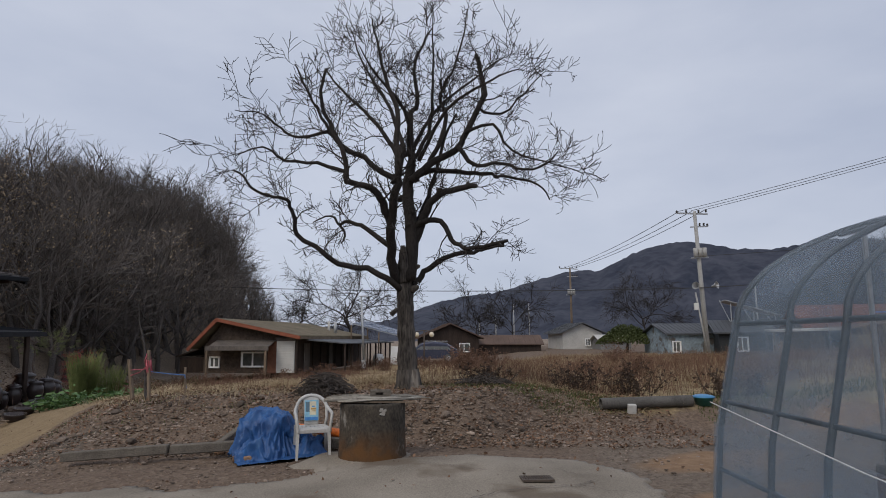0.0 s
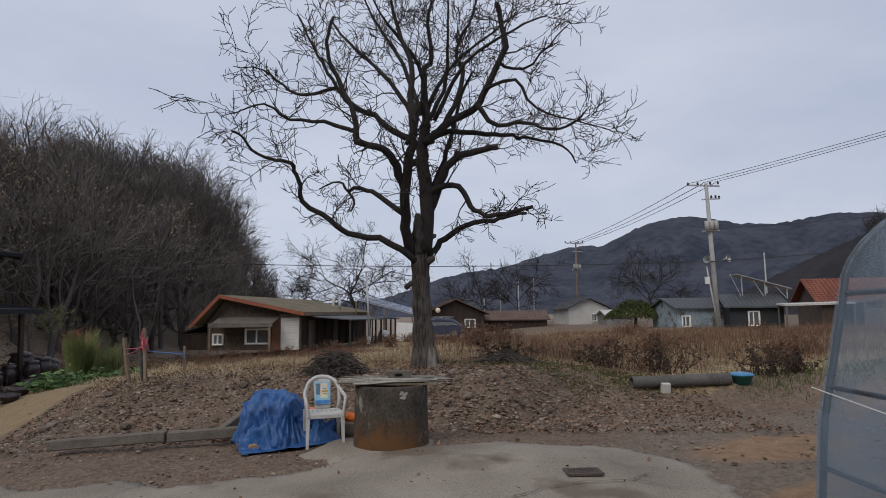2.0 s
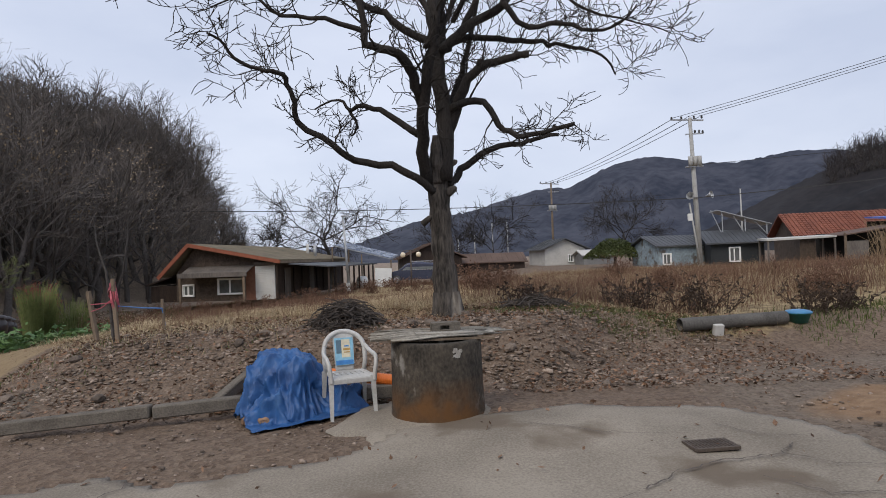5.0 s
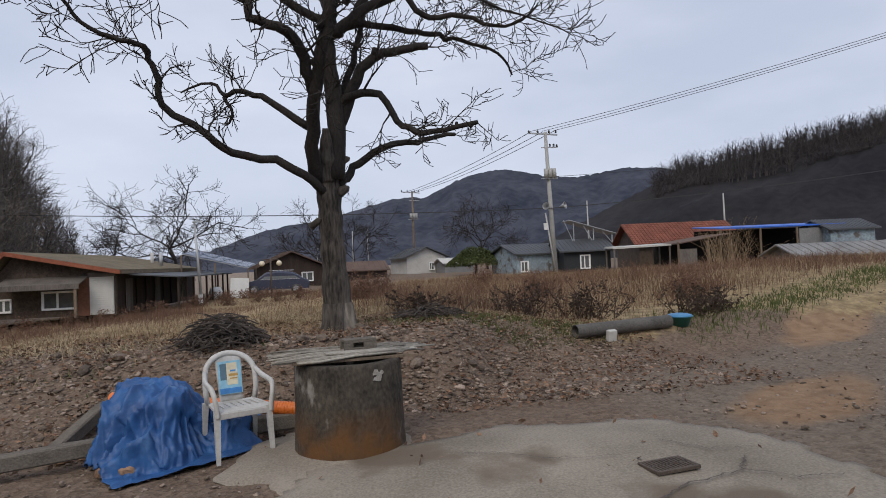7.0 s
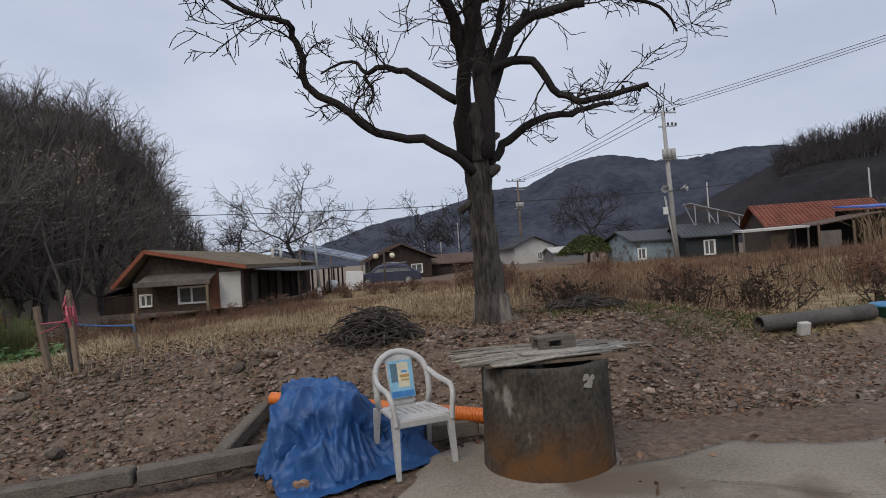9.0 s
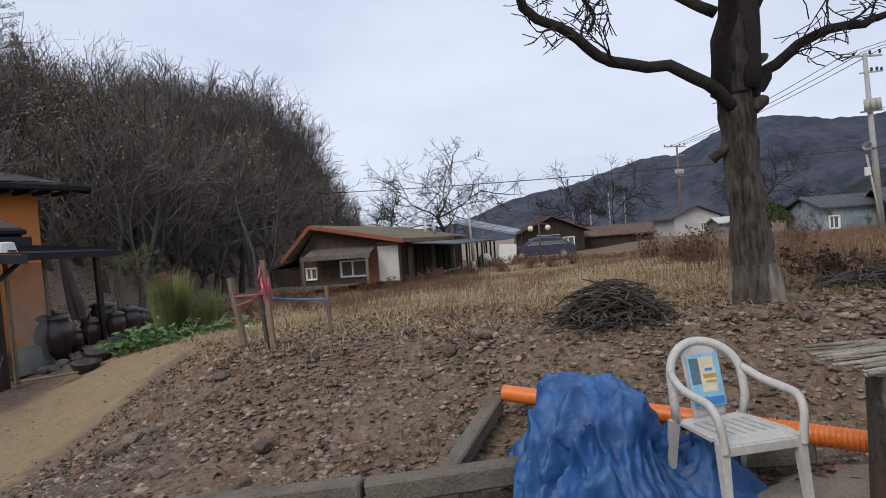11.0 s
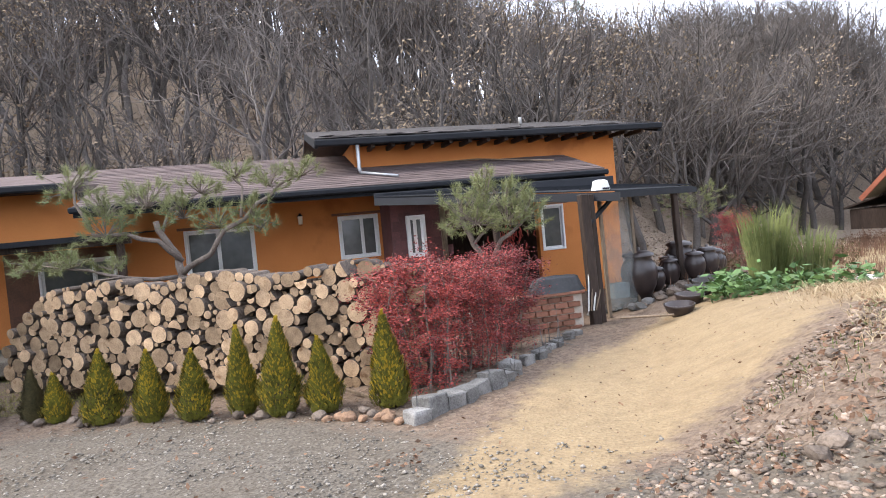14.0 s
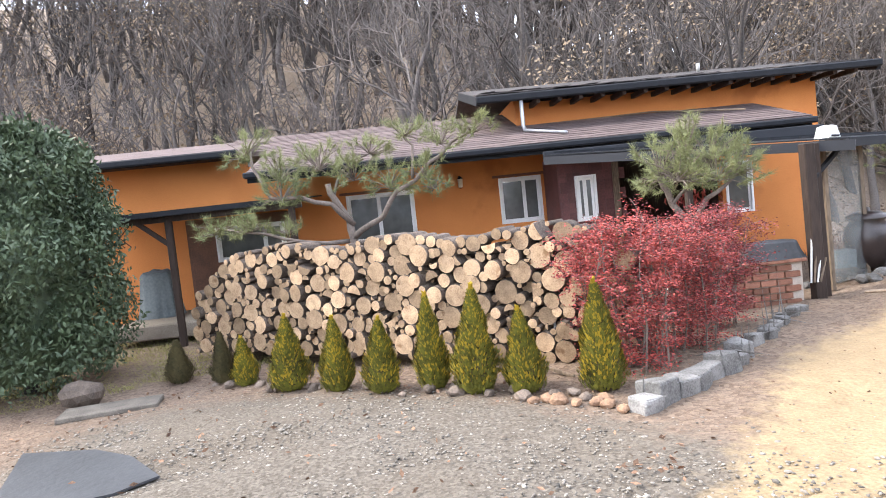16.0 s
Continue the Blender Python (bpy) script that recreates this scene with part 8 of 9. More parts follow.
def build_jars():
    made = {}
    spots = [(11.30, -4.75, 1.2), (11.75, -4.65, 0.62), (11.95, -4.2, 0.62), (12.3, -4.35, 0.7), (12.55, -3.95, 0.75), (12.75, -4.6, 0.72), (13.1, -3.6, 1.1), (13.3, -4.3, 0.8), (13.7, -4.0, 0.75), (14.1, -3.6, 0.7), (12.1, -3.6, 0.6)]
    for u, d, s in spots:
        p = house_place(u, d)
        m = Matrix.Translation((p.x, p.y, gz(p.x, p.y) + 0.14))
        if s not in made:
            root = thing("jar", m, "dark brown glazed earthenware jar with a lid, standing on stones", "jar", "storage jars")
            part("body", Build().lathe(jar_profile(s), 26), M["jar"], root, "", True)
            part("lid", Build().lathe([(0.265 * s, 0.70 * s), (0.26 * s, 0.74 * s), (0.16 * s, 0.79 * s), (0.05 * s, 0.80 * s), (0.04 * s, 0.85 * s), (0, 0.86 * s)], 22), M["jar"], root, "", True)
            made[s] = root
        else:
            copy_thing(made[s], m)
    # low stone shelf under the jars
    rng = random.Random(8)
    for k in range(70):
        t = rng.random()
        u, d = 10.4 + 3.9 * t + rng.gauss(0, 0.1), -5.55 + 1.2 * t + rng.choice((0.0, 0.5, 1.1)) + rng.gauss(0, 0.12)
        p = house_place(u, d)
        place_rock(p.x, p.y, rng.uniform(0.08, 0.17), rng.choice(("stone", "paleStone", "stone")), "rough grey fieldstone under the storage jars", "stones under the jars", k, 0.18)
    for k, (x, y) in enumerate(((-10.16, 15.08), (-10.38, 15.72), (-10.62, 16.4), (-10.9, 17.1), (-11.15, 17.7))):
        s = 0.36
        ob = part("bowl_planter", Build().lathe([(0.0, 0.0), (0.13, 0.0), (0.20, 0.08), (0.235, 0.17), (0.245, 0.2), (0.22, 0.2), (0.19, 0.1), (0, 0.08)], 22), M["jar" if k < 2 else "rubber"], None, "", True)
        ob.matrix_basis = pose(x, y, gz(x, y) - 0.01, 4 - 3 * (k % 3), 3, 0)
        tagged(ob, "dark shallow bowl planter standing on the ground", "bowl", "bowl planters")
    sheet = thing("clear_sheet", HM, "dusty clear plastic sheet in a frame beside the porch post", "sheet")
    p = house_place(10.8, -4.9)
    z = gz(p.x, p.y)
    part("film", Build().slab([(10.25, -5.35, z + 0.1), (11.15, -4.9, z + 0.1), (11.12, -4.9, 1.55), (10.2, -5.35, 1.55)], (0.004, -0.008, 0)), M["clear"], sheet)
    for a, b2 in (((10.22, -5.36), (10.18, -5.36)), ((11.16, -4.9), (11.12, -4.9))):
        part("post", Build().bar((a[0], a[1], z), (b2[0], b2[1], 1.62), 0.06), M["wood"], sheet)
    part("blue_crate", Build().box((10.75, -4.85, z + 0.42), (0.35, 0.25, 0.3), bevel=0.01), M["cover"], sheet)
    for k in range(4):
        beam("stick", house_place(9.45 + 0.05 * k, -5.98, -0.4), house_place(9.55 + 0.07 * k, -5.9, 0.25 - 0.1 * k), 0.025, 0.025, "wood" if k % 2 else "whitepaint", "tool handle leaning against the porch post", "stick", "leaning handles", 0.003)
    beam("plank", (-10.75, 14.35, -0.36), (-10.05, 14.75, -0.33), 0.1, 0.03, "wood", "weathered plank lying by the bowls", "plank")
    covered_heap("black_bag", Matrix.Translation(house_place(8.95, -5.78, gz(*house_place(8.95, -5.8).xy) + 0.69)) @ pose(0, 0, 0, 0, 0, 68), 0.55, 0.16, 0.30, "blackmat", "black plastic bag on the low brick wall", "bag", 6, 0.1)
    covered_heap("cloth", Matrix.Translation(house_place(10.1, -5.6, 1.75)) @ pose(0, 0, 0, 0, 0, 68), 0.17, 0.12, 0.2, "whitepaint", "white cloth heaped on the porch roof edge", "cloth", 9, 0.05)


build_jars()

def block_stone(x, y, w, d, h, turn, seed, mat_name, label, group):
    """A split stone block: the hull of a jittered box, its lower part in the ground."""
    r = random.Random(seed)
    bm = bmesh.new()
    for sx in (-1, 1):
        for sy in (-1, 1):
            for sz in (-1, 1):
                for _ in range(2):
                    bm.verts.new((sx * w / 2 * r.uniform(0.72, 1.05), sy * d / 2 * r.uniform(0.7, 1.05), sz * h / 2 * r.uniform(0.72, 1.08)))
    out = bmesh.ops.convex_hull(bm, input=bm.verts[:])
    bmesh.ops.delete(bm, geom=list({v for v in out["geom_interior"] + out["geom_unused"] if isinstance(v, bmesh.types.BMVert)}), context="VERTS")
    bmesh.ops.bevel(bm, geom=bm.edges[:], offset=0.012, segments=1, affect="EDGES")
    me = bpy.data.meshes.new("edging_stone")
    bm.to_mesh(me)
    bm.free()
    me.materials.append(M[mat_name])
    ob = new("edging_stone", me)
    ob.matrix_basis = pose(x, y, gz(x, y) + h * r.uniform(0.08, 0.26), r.uniform(-5, 5), r.uniform(-5, 5), turn + r.uniform(-14, 14))
    return tagged(ob, label, "rock", group)


rng = random.Random(77)
for k in range(17):
    t = k / 16
    x, y = -9.85 - 1.75 * t ** 1.2 + rng.gauss(0, 0.05), 9.75 + 4.4 * t
    size = rng.uniform(0.62, 1.05) * (1.05 - 0.5 * t)
    block_stone(x, y, 0.33 * size, 0.30 * size, 0.30 * size, 100, k + 5, "paleStone", "pale grey split stone block edging the drive", "drive edging stones")
for k in range(26):
    x, y = -10.4 - 4.6 * k / 26 + rng.gauss(0, 0.12), 9.75 - 3.1 * k / 26 - 0.22 + rng.gauss(0, 0.1)
    place_rock(x, y, rng.uniform(0.04, 0.10), "stone", "small brown stone along the conifer row", "stones by the conifers", k + 2, 0.15)
for k in range(46):
    x, y = rng.uniform(-7.2, 1.2), rng.uniform(8.9, 11.6)
    if (-3.2 < x < -0.3 and y < 9.3) or float(sand_mask(x, y)) > 0.05:
        continue
    place_rock(x, y, rng.uniform(0.04, 0.085), "stone", "loose brown fieldstone on the stony bank", "stones on the bank", k, 0.2)
for k in range(12):
    place_rock(-10.75 + 0.75 * k / 12 + rng.gauss(0, 0.05), 9.25 + 0.5 * k / 12 + rng.gauss(0, 0.07), rng.uniform(0.05, 0.09), "tanrock", "tan broken stone beside the end conifer", "tan stones by the conifer", k + 1, 0.15)
beam("white_stake", (-11.96, 10.29, -0.72), (-11.94, 10.32, 0.09), 0.03, 0.03, "pvc", "thin white stake beside the firewood", "stake", "", 0.004)
beam("stick", (-11.58, 9.81, -0.58), (-11.09, 9.92, -0.64), 0.04, 0.04, "wood", "pale stick lying between the conifers", "stick", "", 0.006)
beam("stone_slab", (-14.62, 4.7, -0.80), (-14.42, 5.85, -0.80), 0.45, 0.07, "curb", "flat grey stone slab set in the ground", "slab")
place_rock(-15.1, 4.9, 0.3, "stone", "dark upright rock beside the evergreen bush", "", 4, 0.0)
ob = part("plastic_sheet", Build().slab([(-0.95, -0.75, 0), (-0.55, -0.1, 0), (-0.1, 0.22, 0), (0.58, 0.45, 0), (0.72, 0.12, 0), (0.65, -0.75, 0)], (0, 0, 0.02)), M["blackmat"], None)
ob.matrix_basis = pose(-11.75, 5.40, gz(-11.75, 5.40) + 0.035, 0, 0, 0)
tagged(ob, "black plastic sheet lying on the gravel", "sheet")


def build_reeds():
    r = random.Random(14)
    for cx, cy, n, hh in ((-9.45, 16.6, 620, 1.5), (-9.1, 17.2, 240, 1.15)):
        root = thing("reed_clump", pose(cx, cy, gz(cx, cy)), "tall yellow-green reed clump beside the drive", "plant", "reed clumps")
        vs, fs = [], []
        for k in range(n):
            a, q = r.uniform(0, 6.283), r.random() * 0.30
            o = Vector((math.cos(a) * q, math.sin(a) * q, -0.02))
            out = Vector((math.cos(a), math.sin(a), 0)) * r.uniform(0.05, 0.36)
            h = hh * r.uniform(0.6, 1.05)
            s = Vector((-math.sin(a + 1), math.cos(a + 1), 0)) * 0.0055
            i = len(vs)
            p1, p2, p3 = o + out * 0.15 + Vector((0, 0, h * 0.45)), o + out * 0.5 + Vector((0, 0, h * 0.82)), o + out + Vector((0, 0, h * r.uniform(0.8, 1.0)))
            vs += [o - s, o + s, p1 - s, p1 + s, p2 - s * 0.8, p2 + s * 0.8, p3]
            fs += [(i, i + 1, i + 3, i + 2), (i + 2, i + 3, i + 5, i + 4), (i + 4, i + 5, i + 6)]
        part("leaf_blade", Build().add(vs, fs), M["reed"], root)
    for cx, cy in ((-9.75, 15.7), (-9.3, 15.65), (-9.1, 16.0), (-9.95, 16.2), (-10.1, 16.7), (-8.8, 16.4), (-8.3, 16.9)):
        root = thing("leafy_plant", pose(cx, cy, gz(cx, cy)), "low leafy green plant beside the drive", "plant", "leafy plants")
        c = [Vector((r.gauss(0, 0.2), r.gauss(0, 0.2), abs(r.gauss(0.16, 0.1)))) for _ in range(110)]
        part("leaves", leaf_cloud("leaves", M["broadleaf"], c, 0.085, r, 0.35), None, root)


build_reeds()

# ---- bank, stakes and brushwood ----
def build_stakes():
    z = gz(-5.14, 11.04)
    ob = beam("stake", (-5.13, 11.04, z - 0.05), (-5.18, 11.04, 1.32), 0.045, 0.045, "wood", "rough timber stake tied with pink tape", "stake", "stakes on the bank", 0.006)
    z = gz(-5.6, 11.45)
    beam("stake", (-5.6, 11.45, z - 0.05), (-5.74, 11.5, 1.15), 0.06, 0.05, "wood", "rough timber stake tied with pink tape", "stake", "stakes on the bank", 0.006)
    z = gz(-4.75, 11.6)
    beam("stake", (-4.72, 11.6, z - 0.05), (-4.75, 11.6, z + 0.5), 0.035, 0.035, "wood", "short timber stake with blue tape", "stake", "stakes on the bank", 0.006)
    tape = thing("tape", pose(0, 0, 0), "faded pink plastic tape tied round the stakes", "tape")
    r = random.Random(4)
    for k in range(12):
        a = r.uniform(0, 6.283)
        p = Vector((-5.17 + 0.035 * math.cos(a), 11.04 + 0.035 * math.sin(a), 1.30 - r.random() * 0.2))
        part("tape_end", Build().tube([p, p + Vector((r.gauss(0, 0.02), r.gauss(0, 0.02), -0.1)), p + Vector((r.gauss(0, 0.035), r.gauss(0, 0.035), -r.uniform(0.15, 0.33)))], [0.012, 0.014, 0.006], 4), M["pinktape"], tape)
    for z0, z1, z2 in ((1.05, 0.93, 0.86), (1.0, 0.98, 0.96)):
        part("tape_run", Build().tube([(-5.17, 11.0, z0), (-5.4, 11.2, z1), (-5.68, 11.45, z2)], 0.007, 5), M["pinktape"], tape)
    b = Build()
    b.tube([(-5.12, 11.05, 0.95), (-4.95, 11.3, 0.9), (-4.75, 11.58, 0.86), (-4.72, 11.62, 0.62)], [0.006, 0.01, 0.014, 0.006], 5)
    tagged(part("tape", b, M["bluetape"], None), "blue plastic tape tied between stakes", "tape")
    r = random.Random(23)
    root = thing("sapling", pose(-5.22, 11.12, gz(-5.22, 11.12)), "leafless young fruit tree tied to a stake", "tree")
    skel = []
    main = [Vector((0, 0, -0.05)), Vector((-0.04, 0, 0.5)), Vector((-0.10, 0.05, 0.95)), Vector((-0.22, 0.05, 1.35)), Vector((-0.28, 0.1, 1.75))]
    skel.append((main, [0.024, 0.021, 0.018, 0.012, 0.005], 3))
    skel.append(([Vector((-0.04, 0, 0.5)), Vector((0.14, 0, 0.9)), Vector((0.22, 0, 1.4)), Vector((0.22, 0.02, 1.62)), Vector((0.32, 0, 1.82))], [0.018, 0.015, 0.012, 0.009, 0.004], 3))
    for q in list(skel):
        for k in range(9):
            i = r.randrange(1, 4)
            grow(r, skel, q[0][i].lerp(q[0][i + 1], r.random()), (r.gauss(0, 1), r.gauss(0, 1), r.uniform(0.1, 0.9)), r.uniform(0.3, 0.7), 0.007, 1, 0.05, 0.4, 3, 0.9, 0.55, 5)
    part("trunk", cones("trunk", skel, M["woods"], 5), None, root, "crooked grey-brown branches")
    ob = part("plastic_bag", rock_mesh(3), None, None, "", True)
    ob.data.materials.append(M["whitepaint"])
    ob.matrix_basis = pose(-8.44, 17.76, gz(-8.44, 17.76) + 0.05) @ Matrix.Diagonal((0.2, 0.12, 0.11, 1))
    tagged(ob, "white and pink plastic bag lying on the field", "bag")


build_stakes()


def build_brush():
    r = random.Random(19)
    for (cx, cy, w, h, n) in ((-2.02, 10.70, 0.43, 0.34, 400), (0.75, 12.0, 0.55, 0.14, 150)):
        b = Build()
        for k in range(n):
            a, q = r.uniform(0, 6.283), math.sqrt(r.random()) * w
            z = h * (1 - (q / w) ** 2) * r.random() ** 0.7
            c = Vector((cx + math.cos(a) * q, cy + math.sin(a) * q * 0.6, 0))
            c.z = gz(c.x, c.y) + z + 0.015
            d = Vector((r.gauss(0, 1), r.gauss(0, 0.7), r.gauss(0, 0.2))).normalized() * r.uniform(0.08, 0.26)
            tilt = -0.35 * (c.x - cx) / w
            d.z += tilt * d.x if d.x * (c.x - cx) > 0 else 0
            bend = d.cross(Vector((r.gauss(0, 0.4), r.gauss(0, 0.4), 1))).normalized() * r.gauss(0, 0.06) + Vector((0, 0, 0.045))
            q0 = r.uniform(0.003, 0.011)
            b.tube([c - d, c - d * 0.45 + bend * 0.75, c + bend, c + d * 0.5 + bend * 0.7, c + d], [q0, q0, q0 * 0.9, q0 * 0.75, q0 * 0.5], 5, caps=False)
        tagged(part("brushwood", b, M["brushwood"], None), "heap of grey-brown cut brushwood on the field edge", "brushwood", "brushwood heaps", "stuff")


build_brush()


def build_shrub(x, y, h, w, mat_name, leaf_mat, seed, label, group, n=40):
    r = random.Random(seed)
    root = thing("shrub", pose(x, y, gz(x, y)), label, "shrub", group)
    b, tips = Build(), []
    for k in range(n):
        a, q = r.uniform(0, 6.283), r.random()
        p = [Vector((math.cos(a) * 0.36 * w * q, math.sin(a) * 0.36 * w * q, -0.03))]
        tall = r.uniform(0.45, 1.05)
        p.append(Vector((math.cos(a) * w * 0.42 * q + r.gauss(0, 0.08 * w), math.sin(a) * w * 0.42 * q + r.gauss(0, 0.08 * w), h * 0.55 * tall)))
        p.append(Vector((math.cos(a) * w * 0.5 * q + r.gauss(0, 0.14 * w), math.sin(a) * w * 0.5 * q + r.gauss(0, 0.14 * w), h * tall)))
        b.tube(p, [0.009, 0.007, 0.003], 4, caps=False)
        for j in range(7):
            t = r.uniform(0.15, 2)
            o = p[0].lerp(p[1], t) if t < 1 else p[1].lerp(p[2], t - 1)
            d = Vector((r.gauss(0, 1), r.gauss(0, 1), r.gauss(0.3, 0.7))).normalized() * r.uniform(0.08, 0.26) * min(1, h)
            b.tube([o, o + d], [0.004, 0.002], 3, caps=False)
            tips += [o + d * r.uniform(0.4, 1) for _ in range(3)]
    part("stem", b, M[mat_name], root)
    if leaf_mat:
        part("leaves", leaf_cloud("leaves", M[leaf_mat], tips, 0.035, r, 0.6), None, root)


for k, (x, y, h, w) in enumerate(((5.45, 12.3, 0.55, 1.1), (6.1, 12.6, 0.45, 1.1), (3.7, 12.9, 0.7, 1.7), (2.7, 13.3, 0.6, 1.5), (0.9, 13.2, 0.35, 1.3))):
    build_shrub(x, y, h, w, "darkweed", "darkweed", 200 + k, "dark withered weed clump on the verge", "withered weed clumps", 34)
for k in range(12):
    x = -15 + k * 1.4
    build_shrub(x + 0.3 * math.sin(k * 5), 36.3 + 0.4 * math.sin(k * 3) + (1.4 if x > -8 else 0), 0.75, 1.5, "redweed", "redweed", 300 + k, "low reddish-brown azalea hedge bush before the low house", "hedge bushes", 46)
for k in range(9):
    build_shrub(-5.5 + k * 1.25, 44.0 + 0.3 * math.sin(k * 4), 0.62 if k < 4 else 0.32, 1.5, "redweed", "redweed", 330 + k, "low reddish-brown hedge bush before the parked car", "hedge bushes", 46)
for k, (x, y) in enumerate(((-13.5, 22.5), (-12.4, 23.5), (-11.5, 24.5), (-13.0, 25.5), (-10.5, 26.5), (-14.5, 24.0))):
    build_shrub(x, y, 0.6, 1.3, "redweed", "redweed" if k % 2 else "thujadull", 350 + k, "low brown garden shrub beyond the jars", "garden shrubs", 40)
rng = random.Random(606)
for k in range(16):
    x, y = (rng.uniform(-0.3, 11), rng.uniform(14.5, 27))
    build_shrub(x, y, rng.uniform(0.4, 0.75), rng.uniform(0.6, 1.2), "redweed", "redweed" if k % 3 else None, 400 + k, "reddish-brown withered bush among the field weeds", "withered field bushes", 30)
build_shrub(20.5, 29.0, 2.6, 3.2, "drygrass", None, 371, "large bare thorny shrub on the bank", "", 110)
build_shrub(9.0, 33.0, 1.2, 2.0, "redweed", "redweed", 372, "reddish-brown bush in the field", "", 60)


def build_evergreen():
    r = random.Random(52)
    root = thing("evergreen_tree", pose(15.6, 54, 0), "spreading dark evergreen tree by the village houses", "tree")
    part("trunk", Build().tube([(0, 0, 0), (0.1, 0, 1.2)], [0.15, 0.1], 8), M["bark"], root)
    c = []
    for k in range(5200):
        a, q = r.uniform(0, 6.283), r.random() ** 0.5
        h = 1.0 + 1.6 * (1 - q * q) * (0.5 + 0.5 * r.random()) + 0.25 * noise.noise((a * 1.5, q * 4, 1))
        c.append(Vector((math.cos(a) * q * 2.6, math.sin(a) * q * 1.8, h)))
    part("foliage", leaf_cloud("foliage", M["evergreen"], c, 0.12, r, 0.6), None, root)


build_evergreen()

# ---- field grass, weeds and gravel, too many to count ----
def blades(name, mat, x, y, h, width, lean, label, category, seed, droop=0.35):
    """Thin bent blades standing at x, y."""
    g = np.random.default_rng(seed)
    n = len(x)
    z = ground_z(x, y) - 0.02
    a = g.uniform(0, 2 * np.pi, n)
    l = g.normal(0, lean, n) * h
    b = g.uniform(0, 2 * np.pi, n)
    dx, dy = np.cos(b) * l, np.sin(b) * l
    sx, sy = np.cos(a) * width, np.sin(a) * width
    P = np.zeros((n, 5, 3))
    P[:, 0] = np.stack([x - sx, y - sy, z], -1)
    P[:, 1] = np.stack([x + sx, y + sy, z], -1)
    mx, my, mz = x + dx * 0.35, y + dy * 0.35, z + h * 0.6
    P[:, 2] = np.stack([mx + sx * 0.7, my + sy * 0.7, mz], -1)
    P[:, 3] = np.stack([mx - sx * 0.7, my - sy * 0.7, mz], -1)
    P[:, 4] = np.stack([x + dx, y + dy, z + h * (1 - droop * np.abs(g.normal(0, 0.5, n)))], -1)
    i = np.arange(n)[:, None] * 5
    f = np.concatenate([i + np.array([[0, 1, 2]]), i + np.array([[0, 2, 3]]), i + np.array([[3, 2, 4]])])
    ob = new(name, array_mesh(name, P.reshape(-1, 3), f, mat))
    return tagged(ob, label, category, kind="stuff")


def scatter(n, x0, x1, y0, y1, seed, mask, power=1.0, clump=0.0):
    g = np.random.default_rng(seed)
    x, y = g.uniform(x0, x1, n), y0 + (y1 - y0) * g.random(n) ** power
    m = mask(x, y)
    if clump:
        m = m * (np.array([noise.noise((a * clump, b * clump, seed)) for a, b in zip(x, y)]) > -0.08)
    keep = g.random(n) < m
    return x[keep], y[keep], g


FIELD_L = lambda x, y: grass_mask(x, y) * smooth01((3.5 + 0.1 * y - x) / 4)
FIELD_R = lambda x, y: smooth01((y - 12.6 - 0.25 * np.maximum(x - 4, 0)) / 1.5) * smooth01((x + 0.8) / 3)
x, y, g = scatter(150000, -9, 6, 11, 38, 1, FIELD_L, 1.5)
blades("field_grass", M["drygrass"], x, y, g.uniform(0.03, 0.12, len(x)), 0.004, 1.6, "dry straw-coloured field grass", "grass", 1)
x, y, g = scatter(120000, -9, 6, 11.4, 40, 2, FIELD_L, 1.4, 0.7)
blades("field_grass", M["palegrass"], x, y, g.uniform(0.05, 0.20, len(x)) * (1 - 0.45 * smooth01((y - 20) / 10)) * np.clip(0.8 + fbm(x, y, 0.9, 5), 0.3, 1.6), 0.004, 1.5, "taller pale dry field grass", "grass", 2)
x, y, g = scatter(9000, -6, 5, 12.2, 30, 12, lambda a, b: np.ones_like(a), 1.2, 1.3)
blades("weeds", M["redweed"], x, y, g.uniform(0.08, 0.32, len(x)), 0.004, 0.5, "scattered reddish-brown weed stalks in the field", "weeds", 12)
x, y, g = scatter(1500, -8, 4, 10.4, 13, 3, lambda a, b: 0.8 * (1 - smooth01(sand_mask(a, b) * 4)), 1.0, 0.9)
blades("bank_grass", M["drygrass"], x, y, g.uniform(0.05, 0.18, len(x)), 0.004, 0.7, "sparse dry grass on the stony bank", "grass", 3)
x, y, g = scatter(16000, -8.2, -1.5, 9.8, 13.5, 13, lambda a, b: (1 - smooth01(sand_mask(a, b) * 4)) * smooth01((b - 10.4) / 1.6), 1.0, 1.1)
blades("bank_grass", M["palegrass"], x, y, g.uniform(0.04, 0.14, len(x)), 0.0035, 1.7, "pale dry tufts of grass on the bank", "grass", 13)
x, y, g = scatter(9000, -8.2, -1.5, 9.4, 13.5, 14, lambda a, b: (1 - smooth01(sand_mask(a, b) * 4)) * smooth01((b - 9.0) / 2.5), 1.0, 1.4)
blades("bank_grass", M["greengrass"], x, y, g.uniform(0.02, 0.07, len(x)), 0.006, 0.9, "low green weeds on the stony bank", "grass", 14)
x, y, g = scatter(95000, -1, 34, 12.6, 46, 4, FIELD_R, 1.4)
TUFT = lambda x, y, f, seed: np.clip(0.95 + 1.1 * fbm(x, y, f, seed), 0.35, 1.8)
blades("weeds", M["redweed"], x, y, g.uniform(0.10, 0.50, len(x)) * TUFT(x, y, 0.45, 3), 0.005, 0.6, "reddish-brown withered weeds", "weeds", 4)
x, y, g = scatter(48000, 0, 36, 12.8, 48, 5, FIELD_R, 1.4, 0.6)
